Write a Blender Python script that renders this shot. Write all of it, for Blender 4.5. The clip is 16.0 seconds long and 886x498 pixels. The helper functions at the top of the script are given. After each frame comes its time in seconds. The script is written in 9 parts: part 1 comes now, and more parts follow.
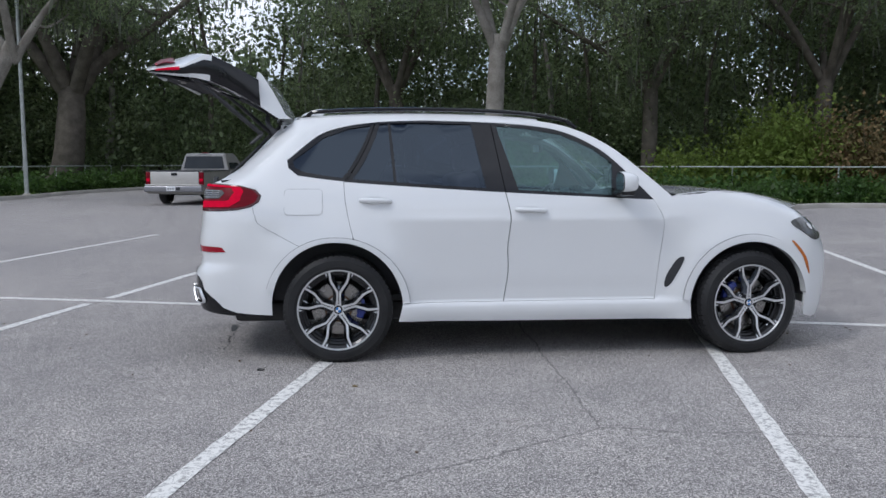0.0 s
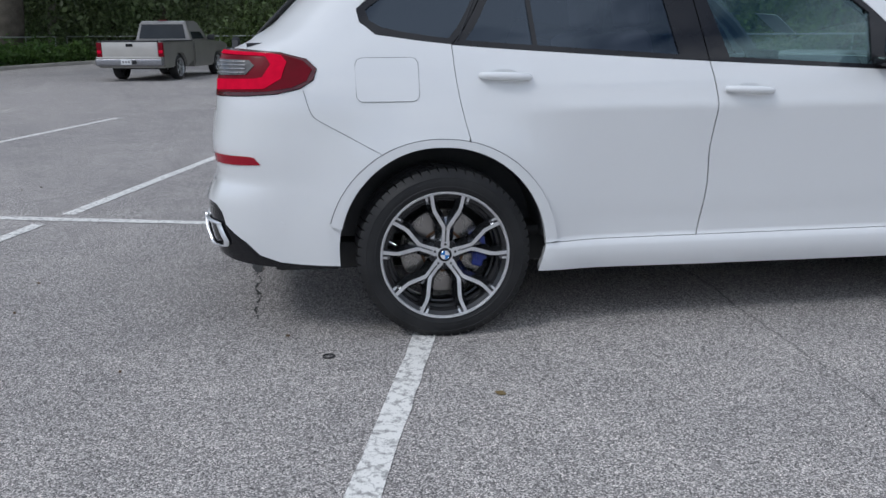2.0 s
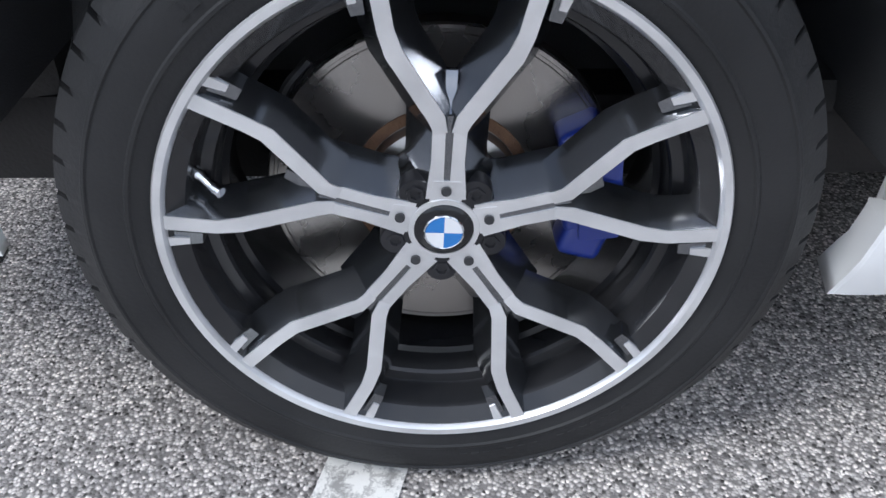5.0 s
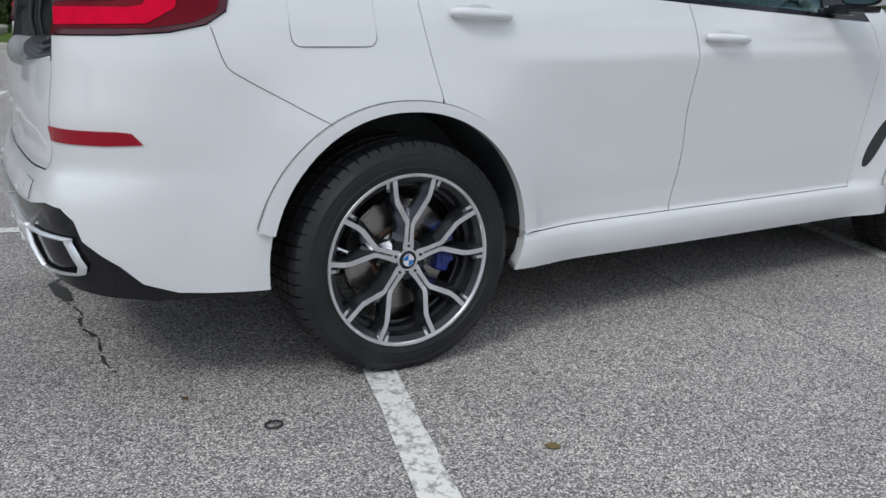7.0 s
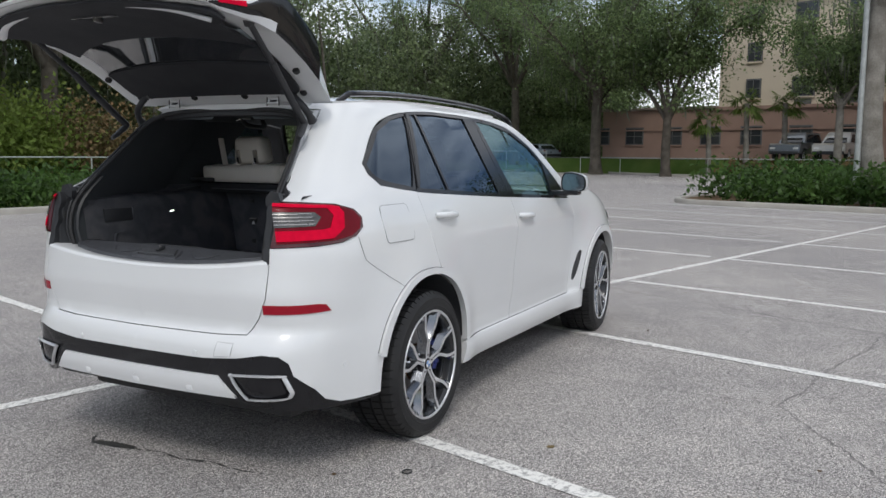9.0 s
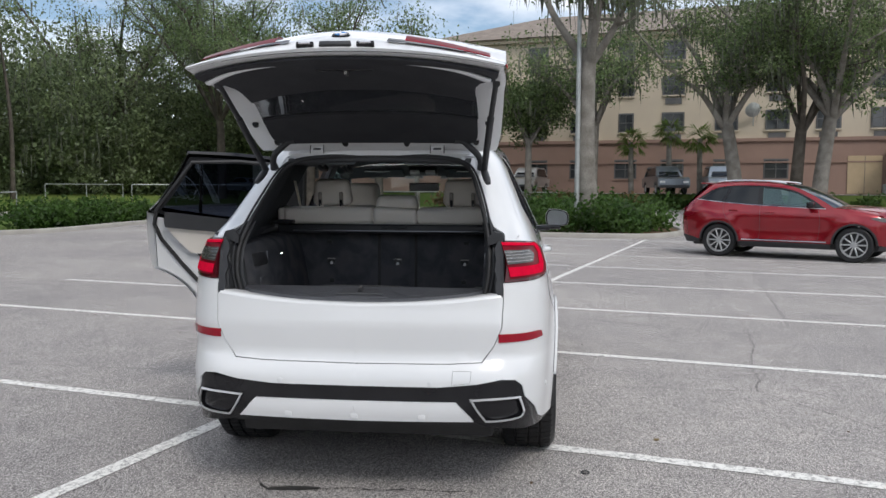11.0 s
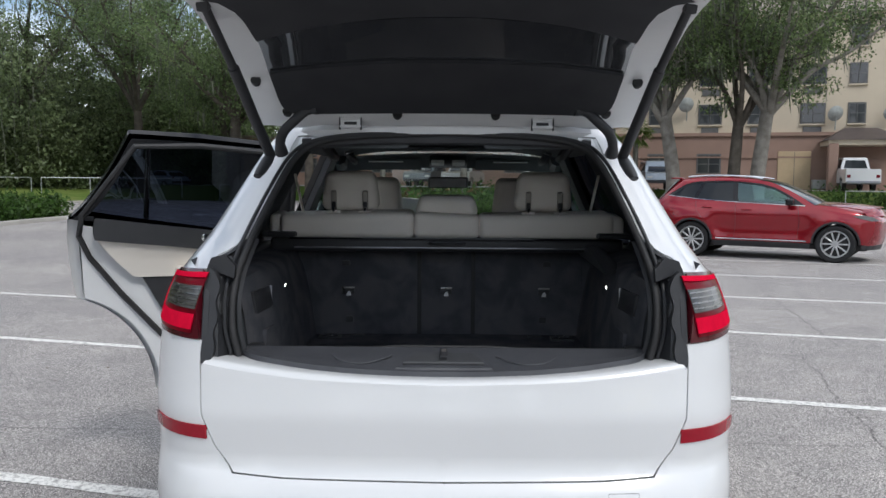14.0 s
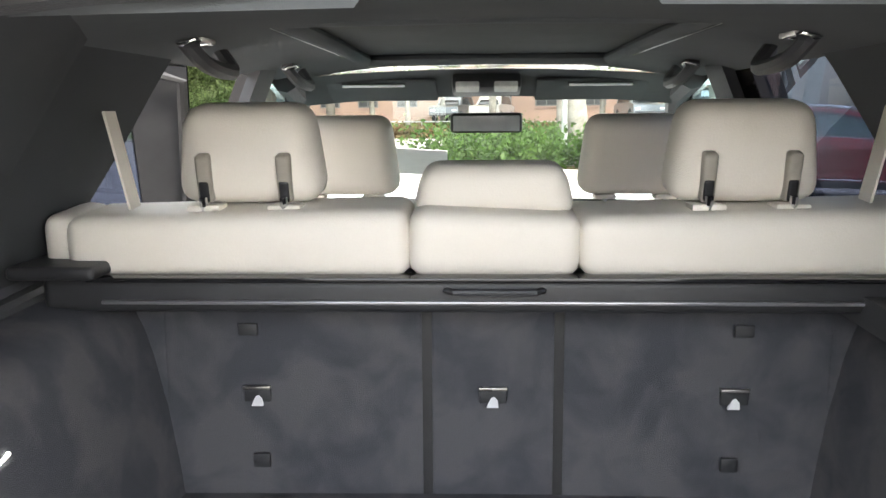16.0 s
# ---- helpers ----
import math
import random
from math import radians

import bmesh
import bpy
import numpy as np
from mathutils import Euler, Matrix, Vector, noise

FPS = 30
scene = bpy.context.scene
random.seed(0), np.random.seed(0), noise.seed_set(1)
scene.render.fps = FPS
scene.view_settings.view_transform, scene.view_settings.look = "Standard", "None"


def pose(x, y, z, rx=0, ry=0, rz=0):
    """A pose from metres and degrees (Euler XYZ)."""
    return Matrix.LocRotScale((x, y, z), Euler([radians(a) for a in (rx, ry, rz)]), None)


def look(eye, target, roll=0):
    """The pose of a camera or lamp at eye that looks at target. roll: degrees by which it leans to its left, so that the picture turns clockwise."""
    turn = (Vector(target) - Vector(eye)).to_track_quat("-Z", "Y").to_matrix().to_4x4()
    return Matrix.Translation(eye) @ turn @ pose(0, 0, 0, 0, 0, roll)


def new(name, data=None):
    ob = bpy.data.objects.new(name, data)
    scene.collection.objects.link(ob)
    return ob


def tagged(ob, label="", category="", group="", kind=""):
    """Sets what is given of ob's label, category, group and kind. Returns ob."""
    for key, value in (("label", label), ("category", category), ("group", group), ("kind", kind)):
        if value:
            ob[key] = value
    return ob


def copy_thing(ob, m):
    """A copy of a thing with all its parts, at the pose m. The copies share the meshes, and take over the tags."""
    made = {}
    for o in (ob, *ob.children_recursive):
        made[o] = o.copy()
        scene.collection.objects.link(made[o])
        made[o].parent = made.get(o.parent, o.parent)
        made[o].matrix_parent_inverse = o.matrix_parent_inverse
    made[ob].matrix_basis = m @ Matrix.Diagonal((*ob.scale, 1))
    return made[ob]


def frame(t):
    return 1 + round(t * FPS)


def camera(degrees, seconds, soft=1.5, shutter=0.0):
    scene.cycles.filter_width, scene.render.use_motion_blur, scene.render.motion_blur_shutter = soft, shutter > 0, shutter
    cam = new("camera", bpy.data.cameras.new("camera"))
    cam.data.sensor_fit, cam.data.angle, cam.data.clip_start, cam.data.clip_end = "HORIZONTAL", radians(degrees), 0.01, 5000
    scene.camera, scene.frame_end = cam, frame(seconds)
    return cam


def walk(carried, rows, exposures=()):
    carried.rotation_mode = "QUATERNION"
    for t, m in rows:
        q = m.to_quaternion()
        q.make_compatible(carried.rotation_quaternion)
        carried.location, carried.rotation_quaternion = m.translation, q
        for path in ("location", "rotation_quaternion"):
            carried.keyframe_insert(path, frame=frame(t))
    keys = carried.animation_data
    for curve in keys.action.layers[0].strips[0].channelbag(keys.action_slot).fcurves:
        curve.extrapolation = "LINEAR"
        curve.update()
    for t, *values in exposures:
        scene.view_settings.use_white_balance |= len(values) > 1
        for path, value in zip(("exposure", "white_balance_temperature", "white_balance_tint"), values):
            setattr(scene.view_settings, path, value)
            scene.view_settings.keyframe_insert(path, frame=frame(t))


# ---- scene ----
cam = camera(56.3, 16.0)
PATH = [
    (0, (0.153, -6.659, 1.401), (0.353, -4.68, 1.189), -0.0),
    (0.5, (-0.362, -6.344, 1.389), (-0.132, -4.374, 1.132), -0.1),
    (1, (-0.635, -5.785, 1.369), (-0.359, -3.829, 1.053), -0.1),
    (1.5, (-0.655, -5.09, 1.348), (-0.374, -3.152, 0.943), -0.2),
    (2, (-0.514, -4.376, 1.311), (-0.232, -2.462, 0.802), -0.3),
    (2.5, (-0.347, -3.689, 1.262), (-0.104, -1.79, 0.685), -0.4),
    (3, (-0.168, -3.036, 1.168), (0.001, -1.175, 0.457), -0.9),
    (3.5, (-0.064, -2.443, 1.083), (0.035, -0.647, 0.209), -0.1),
    (4, (-0.019, -1.96, 0.971), (0.033, -0.253, -0.071), 0.0),
    (4.5, (0.021, -1.612, 0.868), (0.063, -0.017, -0.337), 0.4),
    (4.7, (0.011, -1.559, 0.849), (0.049, 0.018, -0.381), 0.5),
    (6.8, (-0.967, -3.072, 1.122), (-0.136, -1.35, 0.538), 1.4),
    (7, (-1.186, -3.163, 1.146), (-0.208, -1.512, 0.585), 1.4),
    (7.5, (-1.795, -3.341, 1.219), (-0.504, -1.901, 0.71), 0.7),
    (8, (-2.468, -3.365, 1.303), (-1.01, -2.07, 0.859), 0.1),
    (8.5, (-3.111, -3.229, 1.385), (-1.457, -2.149, 1.075), 0.0),
    (9, (-3.678, -2.95, 1.462), (-1.918, -2.031, 1.229), 0.4),
    (9.2, (-3.863, -2.765, 1.494), (-2.072, -1.9, 1.283), 0.5),
    (11.3, (-4.896, -0.521, 1.509), (-2.905, -0.404, 1.36), 0.2),
    (11.5, (-4.937, -0.354, 1.534), (-2.944, -0.28, 1.387), 0.2),
    (12, (-5.072, -0.062, 1.535), (-3.078, -0.064, 1.386), 0.2),
    (12.5, (-4.978, 0.016, 1.519), (-2.985, -0.046, 1.371), 0.0),
    (13, (-4.507, -0.011, 1.526), (-2.513, -0.054, 1.376), 0.0),
    (13.5, (-3.922, -0.008, 1.519), (-1.928, -0.033, 1.363), 0.2),
    (14, (-3.274, -0.017, 1.509), (-1.28, 0.001, 1.345), 0.4),
    (14.5, (-2.62, -0.009, 1.503), (-0.629, 0.034, 1.324), 0.7),
    (15, (-2.036, 0.003, 1.493), (-0.048, 0.04, 1.279), -0.4),
    (15.5, (-1.526, -0.008, 1.498), (0.452, 0.082, 1.216), -0.4),
    (16, (-1.139, 0.025, 1.525), (0.834, 0.111, 1.206), -0.4),
]
# the clip's camera opens up and warms as it goes from the open lot into the shaded boot
EXPOSURES = [(0, 0.21, 5900, 11), (3.0, 0.11, 5850, 9), (3.5, 0.13, 5800, 9), (4.0, 0.36, 5850, 10), (4.5, 0.94, 5900, 10), (4.8, 0.98, 5900, 10), (6.5, 0.31, 6100, 8), (7.0, 0.21, 6150, 7), (9.0, 0.36, 6350, 9), (12.5, 0.56, 6400, 10), (14.0, 0.59, 6250, 9), (14.5, 0.89, 6100, 9), (15.0, 1.86, 6200, 9), (15.5, 3.2, 6550, 10), (16.0, 3.44, 7100, 10)]
walk(cam, [(t, look(eye, target, roll)) for t, eye, target, roll in PATH], EXPOSURES)

# ---- sky and sun: bright, thinly clouded afternoon with soft shadows ----
SUN_EL, SUN_AZ = 48.0, 240.0
world = bpy.data.worlds.new("sky")
scene.world = world
world.use_nodes = True
wn, wl = world.node_tree.nodes, world.node_tree.links
wn.clear()
sky = wn.new("ShaderNodeTexSky")
sky.sky_type, sky.sun_disc = "NISHITA", False
sky.sun_elevation, sky.sun_rotation = radians(SUN_EL), radians(SUN_AZ)
coord = wn.new("ShaderNodeTexCoord")
stretch = wn.new("ShaderNodeMapping")
stretch.inputs["Scale"].default_value = (1.6, 1.6, 5.0)
cloud = wn.new("ShaderNodeTexNoise")
cloud.inputs["Scale"].default_value, cloud.inputs["Detail"].default_value, cloud.inputs["Roughness"].default_value = 1.7, 7.0, 0.55
cover = wn.new("ShaderNodeValToRGB")
cover.color_ramp.elements[0].position, cover.color_ramp.elements[1].position = 0.37, 0.57
white = wn.new("ShaderNodeMix")
white.data_type = "RGBA"
white.inputs["B"].default_value = (10.5, 10.7, 11.2, 1)
back = wn.new("ShaderNodeBackground")
back.inputs["Strength"].default_value = 0.085
out = wn.new("ShaderNodeOutputWorld")
wl.new(coord.outputs["Generated"], stretch.inputs["Vector"])
wl.new(stretch.outputs["Vector"], cloud.inputs["Vector"])
wl.new(cloud.outputs["Fac"], cover.inputs["Fac"])
wl.new(cover.outputs["Color"], white.inputs["Factor"])
wl.new(sky.outputs["Color"], white.inputs["A"])
wl.new(white.outputs["Result"], back.inputs["Color"])
wl.new(back.outputs["Background"], out.inputs["Surface"])
sun_data = bpy.data.lights.new("sun", "SUN")
sun_data.energy, sun_data.angle, sun_data.color = 0.9, radians(14), (1.0, 0.95, 0.88)
sun = new("sun", sun_data)
_a, _e = radians(SUN_AZ), radians(SUN_EL)
_way = Vector((math.sin(_a) * math.cos(_e), math.cos(_a) * math.cos(_e), math.sin(_e)))
sun.matrix_world = look(_way * 60, (0, 0, 0))

# ---- materials ----
def mat(name, base, rough=0.5, metal=0.0, vary=None, scale=4.0, bump=0.0, bscale=60.0, coat=0.0, spec=0.5, island=0.0, obj=0.0, fine=0.0, emit=0.0, trans=0.0, rvary=0.0, sheen=0.0):
    """A principled surface: base mixes to vary over a broad noise, a fine noise adds grain and relief."""
    m = bpy.data.materials.new(name)
    m.use_nodes = True
    n, l = m.node_tree.nodes, m.node_tree.links
    b = n["Principled BSDF"]
    b.inputs["Roughness"].default_value, b.inputs["Metallic"].default_value = rough, metal
    b.inputs["Coat Weight"].default_value, b.inputs["Coat Roughness"].default_value = coat, 0.03
    b.inputs["Specular IOR Level"].default_value = spec
    b.inputs["Sheen Weight"].default_value = sheen
    b.inputs["Base Color"].default_value = (*base, 1)
    b.inputs["Transmission Weight"].default_value = trans
    if emit:
        b.inputs["Emission Color"].default_value, b.inputs["Emission Strength"].default_value = (*base, 1), emit
    tc = n.new("ShaderNodeTexCoord")
    colour = None
    if vary:
        big = n.new("ShaderNodeTexNoise")
        big.inputs["Scale"].default_value, big.inputs["Detail"].default_value = scale, 6.0
        l.new(tc.outputs["Object"], big.inputs["Vector"])
        ramp = n.new("ShaderNodeMapRange")
        ramp.inputs["From Min"].default_value, ramp.inputs["From Max"].default_value = 0.34, 0.66
        l.new(big.outputs["Fac"], ramp.inputs["Value"])
        mix = n.new("ShaderNodeMix")
        mix.data_type = "RGBA"
        mix.inputs["A"].default_value, mix.inputs["B"].default_value = (*base, 1), (*vary, 1)
        l.new(ramp.outputs["Result"], mix.inputs["Factor"])
        colour = mix.outputs["Result"]
        if rvary:
            rr = n.new("ShaderNodeMapRange")
            rr.inputs["To Min"].default_value, rr.inputs["To Max"].default_value = max(rough - rvary, 0.02), min(rough + rvary, 1)
            l.new(big.outputs["Fac"], rr.inputs["Value"])
            l.new(rr.outputs["Result"], b.inputs["Roughness"])
    small = None
    if bump or fine:
        small = n.new("ShaderNodeTexNoise")
        small.inputs["Scale"].default_value, small.inputs["Detail"].default_value = bscale, 4.0
        l.new(tc.outputs["Object"], small.inputs["Vector"])
    if bump:
        bp = n.new("ShaderNodeBump")
        bp.inputs["Strength"].default_value, bp.inputs["Distance"].default_value = min(bump, 1.0), 0.01
        l.new(small.outputs["Fac"], bp.inputs["Height"])
        l.new(bp.outputs["Normal"], b.inputs["Normal"])
    def brighten(fac, low, high, col):
        rng = n.new("ShaderNodeMapRange")
        rng.inputs["To Min"].default_value, rng.inputs["To Max"].default_value = low, high
        l.new(fac, rng.inputs["Value"])
        hsv = n.new("ShaderNodeHueSaturation")
        l.new(rng.outputs["Result"], hsv.inputs["Value"])
        if col is None:
            hsv.inputs["Color"].default_value = (*base, 1)
        else:
            l.new(col, hsv.inputs["Color"])
        return hsv.outputs["Color"]
    if fine:
        colour = brighten(small.outputs["Fac"], 1 - fine, 1 + fine, colour)
    if island:
        geo = n.new("ShaderNodeNewGeometry")
        colour = brighten(geo.outputs["Random Per Island"], 1 - island, 1 + island, colour)
    if obj:
        info = n.new("ShaderNodeObjectInfo")
        colour = brighten(info.outputs["Random"], 1 - obj, 1 + obj, colour)
    if colour is not None:
        l.new(colour, b.inputs["Base Color"])
    return m


def glass_mat(name, tint, ior=1.5, rough=0.0, sky_gloss=(1.0, 1.0, 1.0)):
    """A thin pane: tinted see-through with a mirror gloss that grows at grazing angles."""
    m = bpy.data.materials.new(name)
    m.use_nodes = True
    n, l = m.node_tree.nodes, m.node_tree.links
    n.remove(n["Principled BSDF"])
    clear, gloss, mix, face, power, scale = (n.new("ShaderNode" + k) for k in ("BsdfTransparent", "BsdfGlossy", "MixShader", "LayerWeight", "Math", "Math"))
    clear.inputs["Color"].default_value = (*tint, 1)
    gloss.inputs["Roughness"].default_value = rough
    # the mirror gloss's own colour, which can hold a sky tint
    gloss.inputs["Color"].default_value = (*sky_gloss, 1)
    base = ((ior - 1) / (ior + 1)) ** 2
    face.inputs["Blend"].default_value = 0.5
    power.operation, scale.operation = "POWER", "MULTIPLY_ADD"
    power.inputs[1].default_value, scale.inputs[1].default_value, scale.inputs[2].default_value = 4.0, 1 - base, base
    l.new(face.outputs["Facing"], power.inputs[0])
    l.new(power.outputs["Value"], scale.inputs[0])
    l.new(scale.outputs["Value"], mix.inputs["Fac"])
    l.new(clear.outputs["BSDF"], mix.inputs[1])
    l.new(gloss.outputs["BSDF"], mix.inputs[2])
    l.new(mix.outputs["Shader"], n["Material Output"].inputs["Surface"])
    return m


def asphalt_mat():
    m = bpy.data.materials.new("asphalt")
    m.use_nodes = True
    n, l = m.node_tree.nodes, m.node_tree.links
    b = n["Principled BSDF"]
    tc = n.new("ShaderNodeTexCoord")
    def noise_(scale, detail=5.0, rough=0.5):
        t = n.new("ShaderNodeTexNoise")
        t.inputs["Scale"].default_value, t.inputs["Detail"].default_value, t.inputs["Roughness"].default_value = scale, detail, rough
        l.new(tc.outputs["Object"], t.inputs["Vector"])
        return t
    def mix_(kind, fac, a, bb):
        x = n.new("ShaderNodeMix")
        x.data_type, x.blend_type = "RGBA", kind
        for key, v in (("Factor", fac), ("A", a), ("B", bb)):
            if isinstance(v, (tuple, float, int)):
                x.inputs[key].default_value = v
            else:
                l.new(v, x.inputs[key])
        return x.outputs["Result"]
    def range_(v, a, bb, c=0.0, d=1.0):
        x = n.new("ShaderNodeMapRange")
        for key, val in zip(("From Min", "From Max", "To Min", "To Max"), (a, bb, c, d)):
            x.inputs[key].default_value = val
        l.new(v, x.inputs["Value"])
        return x.outputs["Result"]
    # pale aggregate stones of about a centimetre in a darker binder
    cells = n.new("ShaderNodeTexVoronoi")
    cells.inputs["Scale"].default_value = 195.0
    l.new(tc.outputs["Object"], cells.inputs["Vector"])
    sep = n.new("ShaderNodeSeparateColor")
    l.new(cells.outputs["Color"], sep.inputs["Color"])
    stone = n.new("ShaderNodeValToRGB")
    stone.color_ramp.elements[0].color, stone.color_ramp.elements[1].color = (0.04, 0.038, 0.037, 1), (0.90, 0.858, 0.82, 1)
    e = stone.color_ramp.elements.new(0.27)
    e.color = (0.265, 0.251, 0.243, 1)
    e = stone.color_ramp.elements.new(0.72)
    e.color = (0.63, 0.598, 0.575, 1)
    l.new(sep.outputs["Red"], stone.inputs["Fac"])
    gap = range_(cells.outputs["Distance"], 0.42, 0.8)
    col = mix_("MIX", gap, stone.outputs["Color"], (0.205, 0.196, 0.192, 1))
    # broad stains, tyre-darkened lanes and small dark spots
    big = noise_(0.22, 6.0, 0.62)
    col = mix_("MULTIPLY", 0.75, col, mix_("MIX", range_(big.outputs["Fac"], 0.3, 0.7), (0.74, 0.74, 0.76, 1), (1.16, 1.15, 1.12, 1)))
    mid = noise_(2.4, 5.0, 0.6)
    col = mix_("MULTIPLY", 0.6, col, mix_("MIX", range_(mid.outputs["Fac"], 0.32, 0.68), (0.78, 0.78, 0.79, 1), (1.12, 1.11, 1.1, 1)))
    speck = noise_(60.0, 3.0, 0.65)
    col = mix_("MULTIPLY", 0.7, col, mix_("MIX", range_(speck.outputs["Fac"], 0.33, 0.67), (0.66, 0.66, 0.67, 1), (1.28, 1.26, 1.235, 1)))
    rust = noise_(1.1, 4.0, 0.6)
    col = mix_("MIX", range_(rust.outputs["Fac"], 0.66, 0.78, 0.0, 0.22), col, (0.30, 0.24, 0.18, 1))
    spots = n.new("ShaderNodeTexVoronoi")
    spots.inputs["Scale"].default_value = 2.1
    l.new(tc.outputs["Object"], spots.inputs["Vector"])
    col = mix_("MIX", range_(spots.outputs["Distance"], 0.03, 0.015, 0.0, 0.75), col, (0.06, 0.058, 0.055, 1))
    # a few hairline cracks
    crk = n.new("ShaderNodeTexVoronoi")
    crk.feature = "DISTANCE_TO_EDGE"
    crk.inputs["Scale"].default_value = 0.16
    warp = noise_(1.2, 5.0, 0.7)
    vec = n.new("ShaderNodeMix")
    vec.data_type = "RGBA"
    vec.inputs["Factor"].default_value = 0.16
    l.new(tc.outputs["Object"], vec.inputs["A"])
    l.new(warp.outputs["Color"], vec.inputs["B"])
    l.new(vec.outputs["Result"], crk.inputs["Vector"])
    col = mix_("MIX", range_(crk.outputs["Distance"], 0.0011, 0.0004, 0.0, 0.55), col, (0.05, 0.05, 0.05, 1))
    l.new(col, b.inputs["Base Color"])
    b.inputs["Roughness"].default_value = 0.93
    b.inputs["Specular IOR Level"].default_value = 0.25
    bp = n.new("ShaderNodeBump")
    bp.inputs["Strength"].default_value, bp.inputs["Distance"].default_value = 0.45, 0.006
    inv = range_(cells.outputs["Distance"], 0.0, 0.8, 1.0, 0.0)
    l.new(inv, bp.inputs["Height"])
    l.new(bp.outputs["Normal"], b.inputs["Normal"])
    return m


def worn_paint_mat():
    """White road paint, crazed and worn down to the stones in places."""
    m = bpy.data.materials.new("worn_road_paint")
    m.use_nodes = True
    n, l = m.node_tree.nodes, m.node_tree.links
    b = n["Principled BSDF"]
    tc = n.new("ShaderNodeTexCoord")
    wear = n.new("ShaderNodeTexNoise")
    wear.inputs["Scale"].default_value, wear.inputs["Detail"].default_value, wear.inputs["Roughness"].default_value = 26.0, 9.0, 0.75
    l.new(tc.outputs["Object"], wear.inputs["Vector"])
    rng = n.new("ShaderNodeMapRange")
    rng.inputs["From Min"].default_value, rng.inputs["From Max"].default_value = 0.50, 0.60
    l.new(wear.outputs["Fac"], rng.inputs["Value"])
    crack = n.new("ShaderNodeTexVoronoi")
    crack.feature = "DISTANCE_TO_EDGE"
    crack.inputs["Scale"].default_value = 9.0
    bend = n.new("ShaderNodeMix")
    bend.data_type = "RGBA"
    bend.inputs["Factor"].default_value = 0.05
    l.new(tc.outputs["Object"], bend.inputs["A"])
    l.new(wear.outputs["Color"], bend.inputs["B"])
    l.new(bend.outputs["Result"], crack.inputs["Vector"])
    thin = n.new("ShaderNodeMapRange")
    thin.inputs["From Min"].default_value, thin.inputs["From Max"].default_value = 0.022, 0.008
    thin.inputs["To Max"].default_value = 0.7
    l.new(crack.outputs["Distance"], thin.inputs["Value"])
    mx = n.new("ShaderNodeMath")
    mx.operation = "MAXIMUM"
    l.new(rng.outputs["Result"], mx.inputs[0])
    l.new(thin.outputs["Result"], mx.inputs[1])
    mix = n.new("ShaderNodeMix")
    mix.data_type = "RGBA"
    mix.inputs["A"].default_value, mix.inputs["B"].default_value = (0.79, 0.775, 0.735, 1), (0.32, 0.31, 0.295, 1)
    l.new(mx.outputs["Value"], mix.inputs["Factor"])
    l.new(mix.outputs["Result"], b.inputs["Base Color"])
    b.inputs["Roughness"].default_value = 0.8
    bp = n.new("ShaderNodeBump")
    bp.inputs["Strength"].default_value, bp.inputs["Distance"].default_value = 0.3, 0.004
    l.new(wear.outputs["Fac"], bp.inputs["Height"])
    l.new(bp.outputs["Normal"], b.inputs["Normal"])
    return m


PAINT = mat("white_car_paint", (0.755, 0.765, 0.77), 0.3, vary=(0.735, 0.745, 0.75), scale=1.5, coat=1.0)
PAINT_IN = mat("white_jamb_paint", (0.74, 0.75, 0.755), 0.4, vary=(0.69, 0.70, 0.71), scale=3, coat=0.3)
BLACK = mat("black_plastic", (0.022, 0.023, 0.026), 0.45, vary=(0.03, 0.031, 0.034), scale=12, bump=0.12, bscale=500)
BLACKGLOSS = mat("gloss_black_trim", (0.010, 0.010, 0.012), 0.1, vary=(0.014, 0.014, 0.016), scale=6, coat=0.1, spec=0.35)
# near-black that stands for the shade inside the exhaust openings
HOLLOW = mat("exhaust_hollow_black", (0.006, 0.006, 0.007), 0.9, vary=(0.009, 0.009, 0.010), scale=20, spec=0.05)
GAP = mat("grey_panel_gap", (0.16, 0.162, 0.166), 0.8, vary=(0.13, 0.132, 0.136), scale=9)
RUBBER = mat("black_rubber", (0.018, 0.018, 0.019), 0.6, vary=(0.028, 0.028, 0.029), scale=9, bump=0.15, bscale=160)
TYRE = mat("tyre_rubber", (0.016, 0.0164, 0.0175), 0.5, vary=(0.026, 0.026, 0.027), scale=7, bump=0.1, bscale=220, spec=0.25, rvary=0.12)
MACHINED = mat("machined_alloy", (0.77, 0.775, 0.79), 0.33, 0.68, vary=(0.62, 0.625, 0.64), scale=14, bump=0.05, bscale=500, rvary=0.1)
RIMGREY = mat("dark_grey_rim_enamel", (0.21, 0.22, 0.24), 0.14, 0.95, vary=(0.17, 0.178, 0.19), scale=10, coat=0.3, spec=0.4)
BARREL = mat("black_rim_enamel", (0.024, 0.0245, 0.027), 0.25, 0.4, vary=(0.034, 0.0345, 0.037), scale=10, coat=0.25, spec=0.4)
RIMBLACK = mat("dark_rim_enamel", (0.015, 0.0155, 0.018), 0.28, vary=(0.022, 0.022, 0.025), scale=14, coat=0.15, spec=0.25)
STEEL = mat("brake_steel", (0.34, 0.33, 0.32), 0.28, 0.95, vary=(0.33, 0.315, 0.30), scale=14, bump=0.04, bscale=300, rvary=0.06)
BLUE = mat("blue_brake_paint", (0.009, 0.025, 0.20), 0.3, vary=(0.015, 0.035, 0.24), scale=20, coat=0.4)
CHROME = mat("chrome", (0.75, 0.76, 0.78), 0.08, 1.0, vary=(0.68, 0.69, 0.71), scale=8)
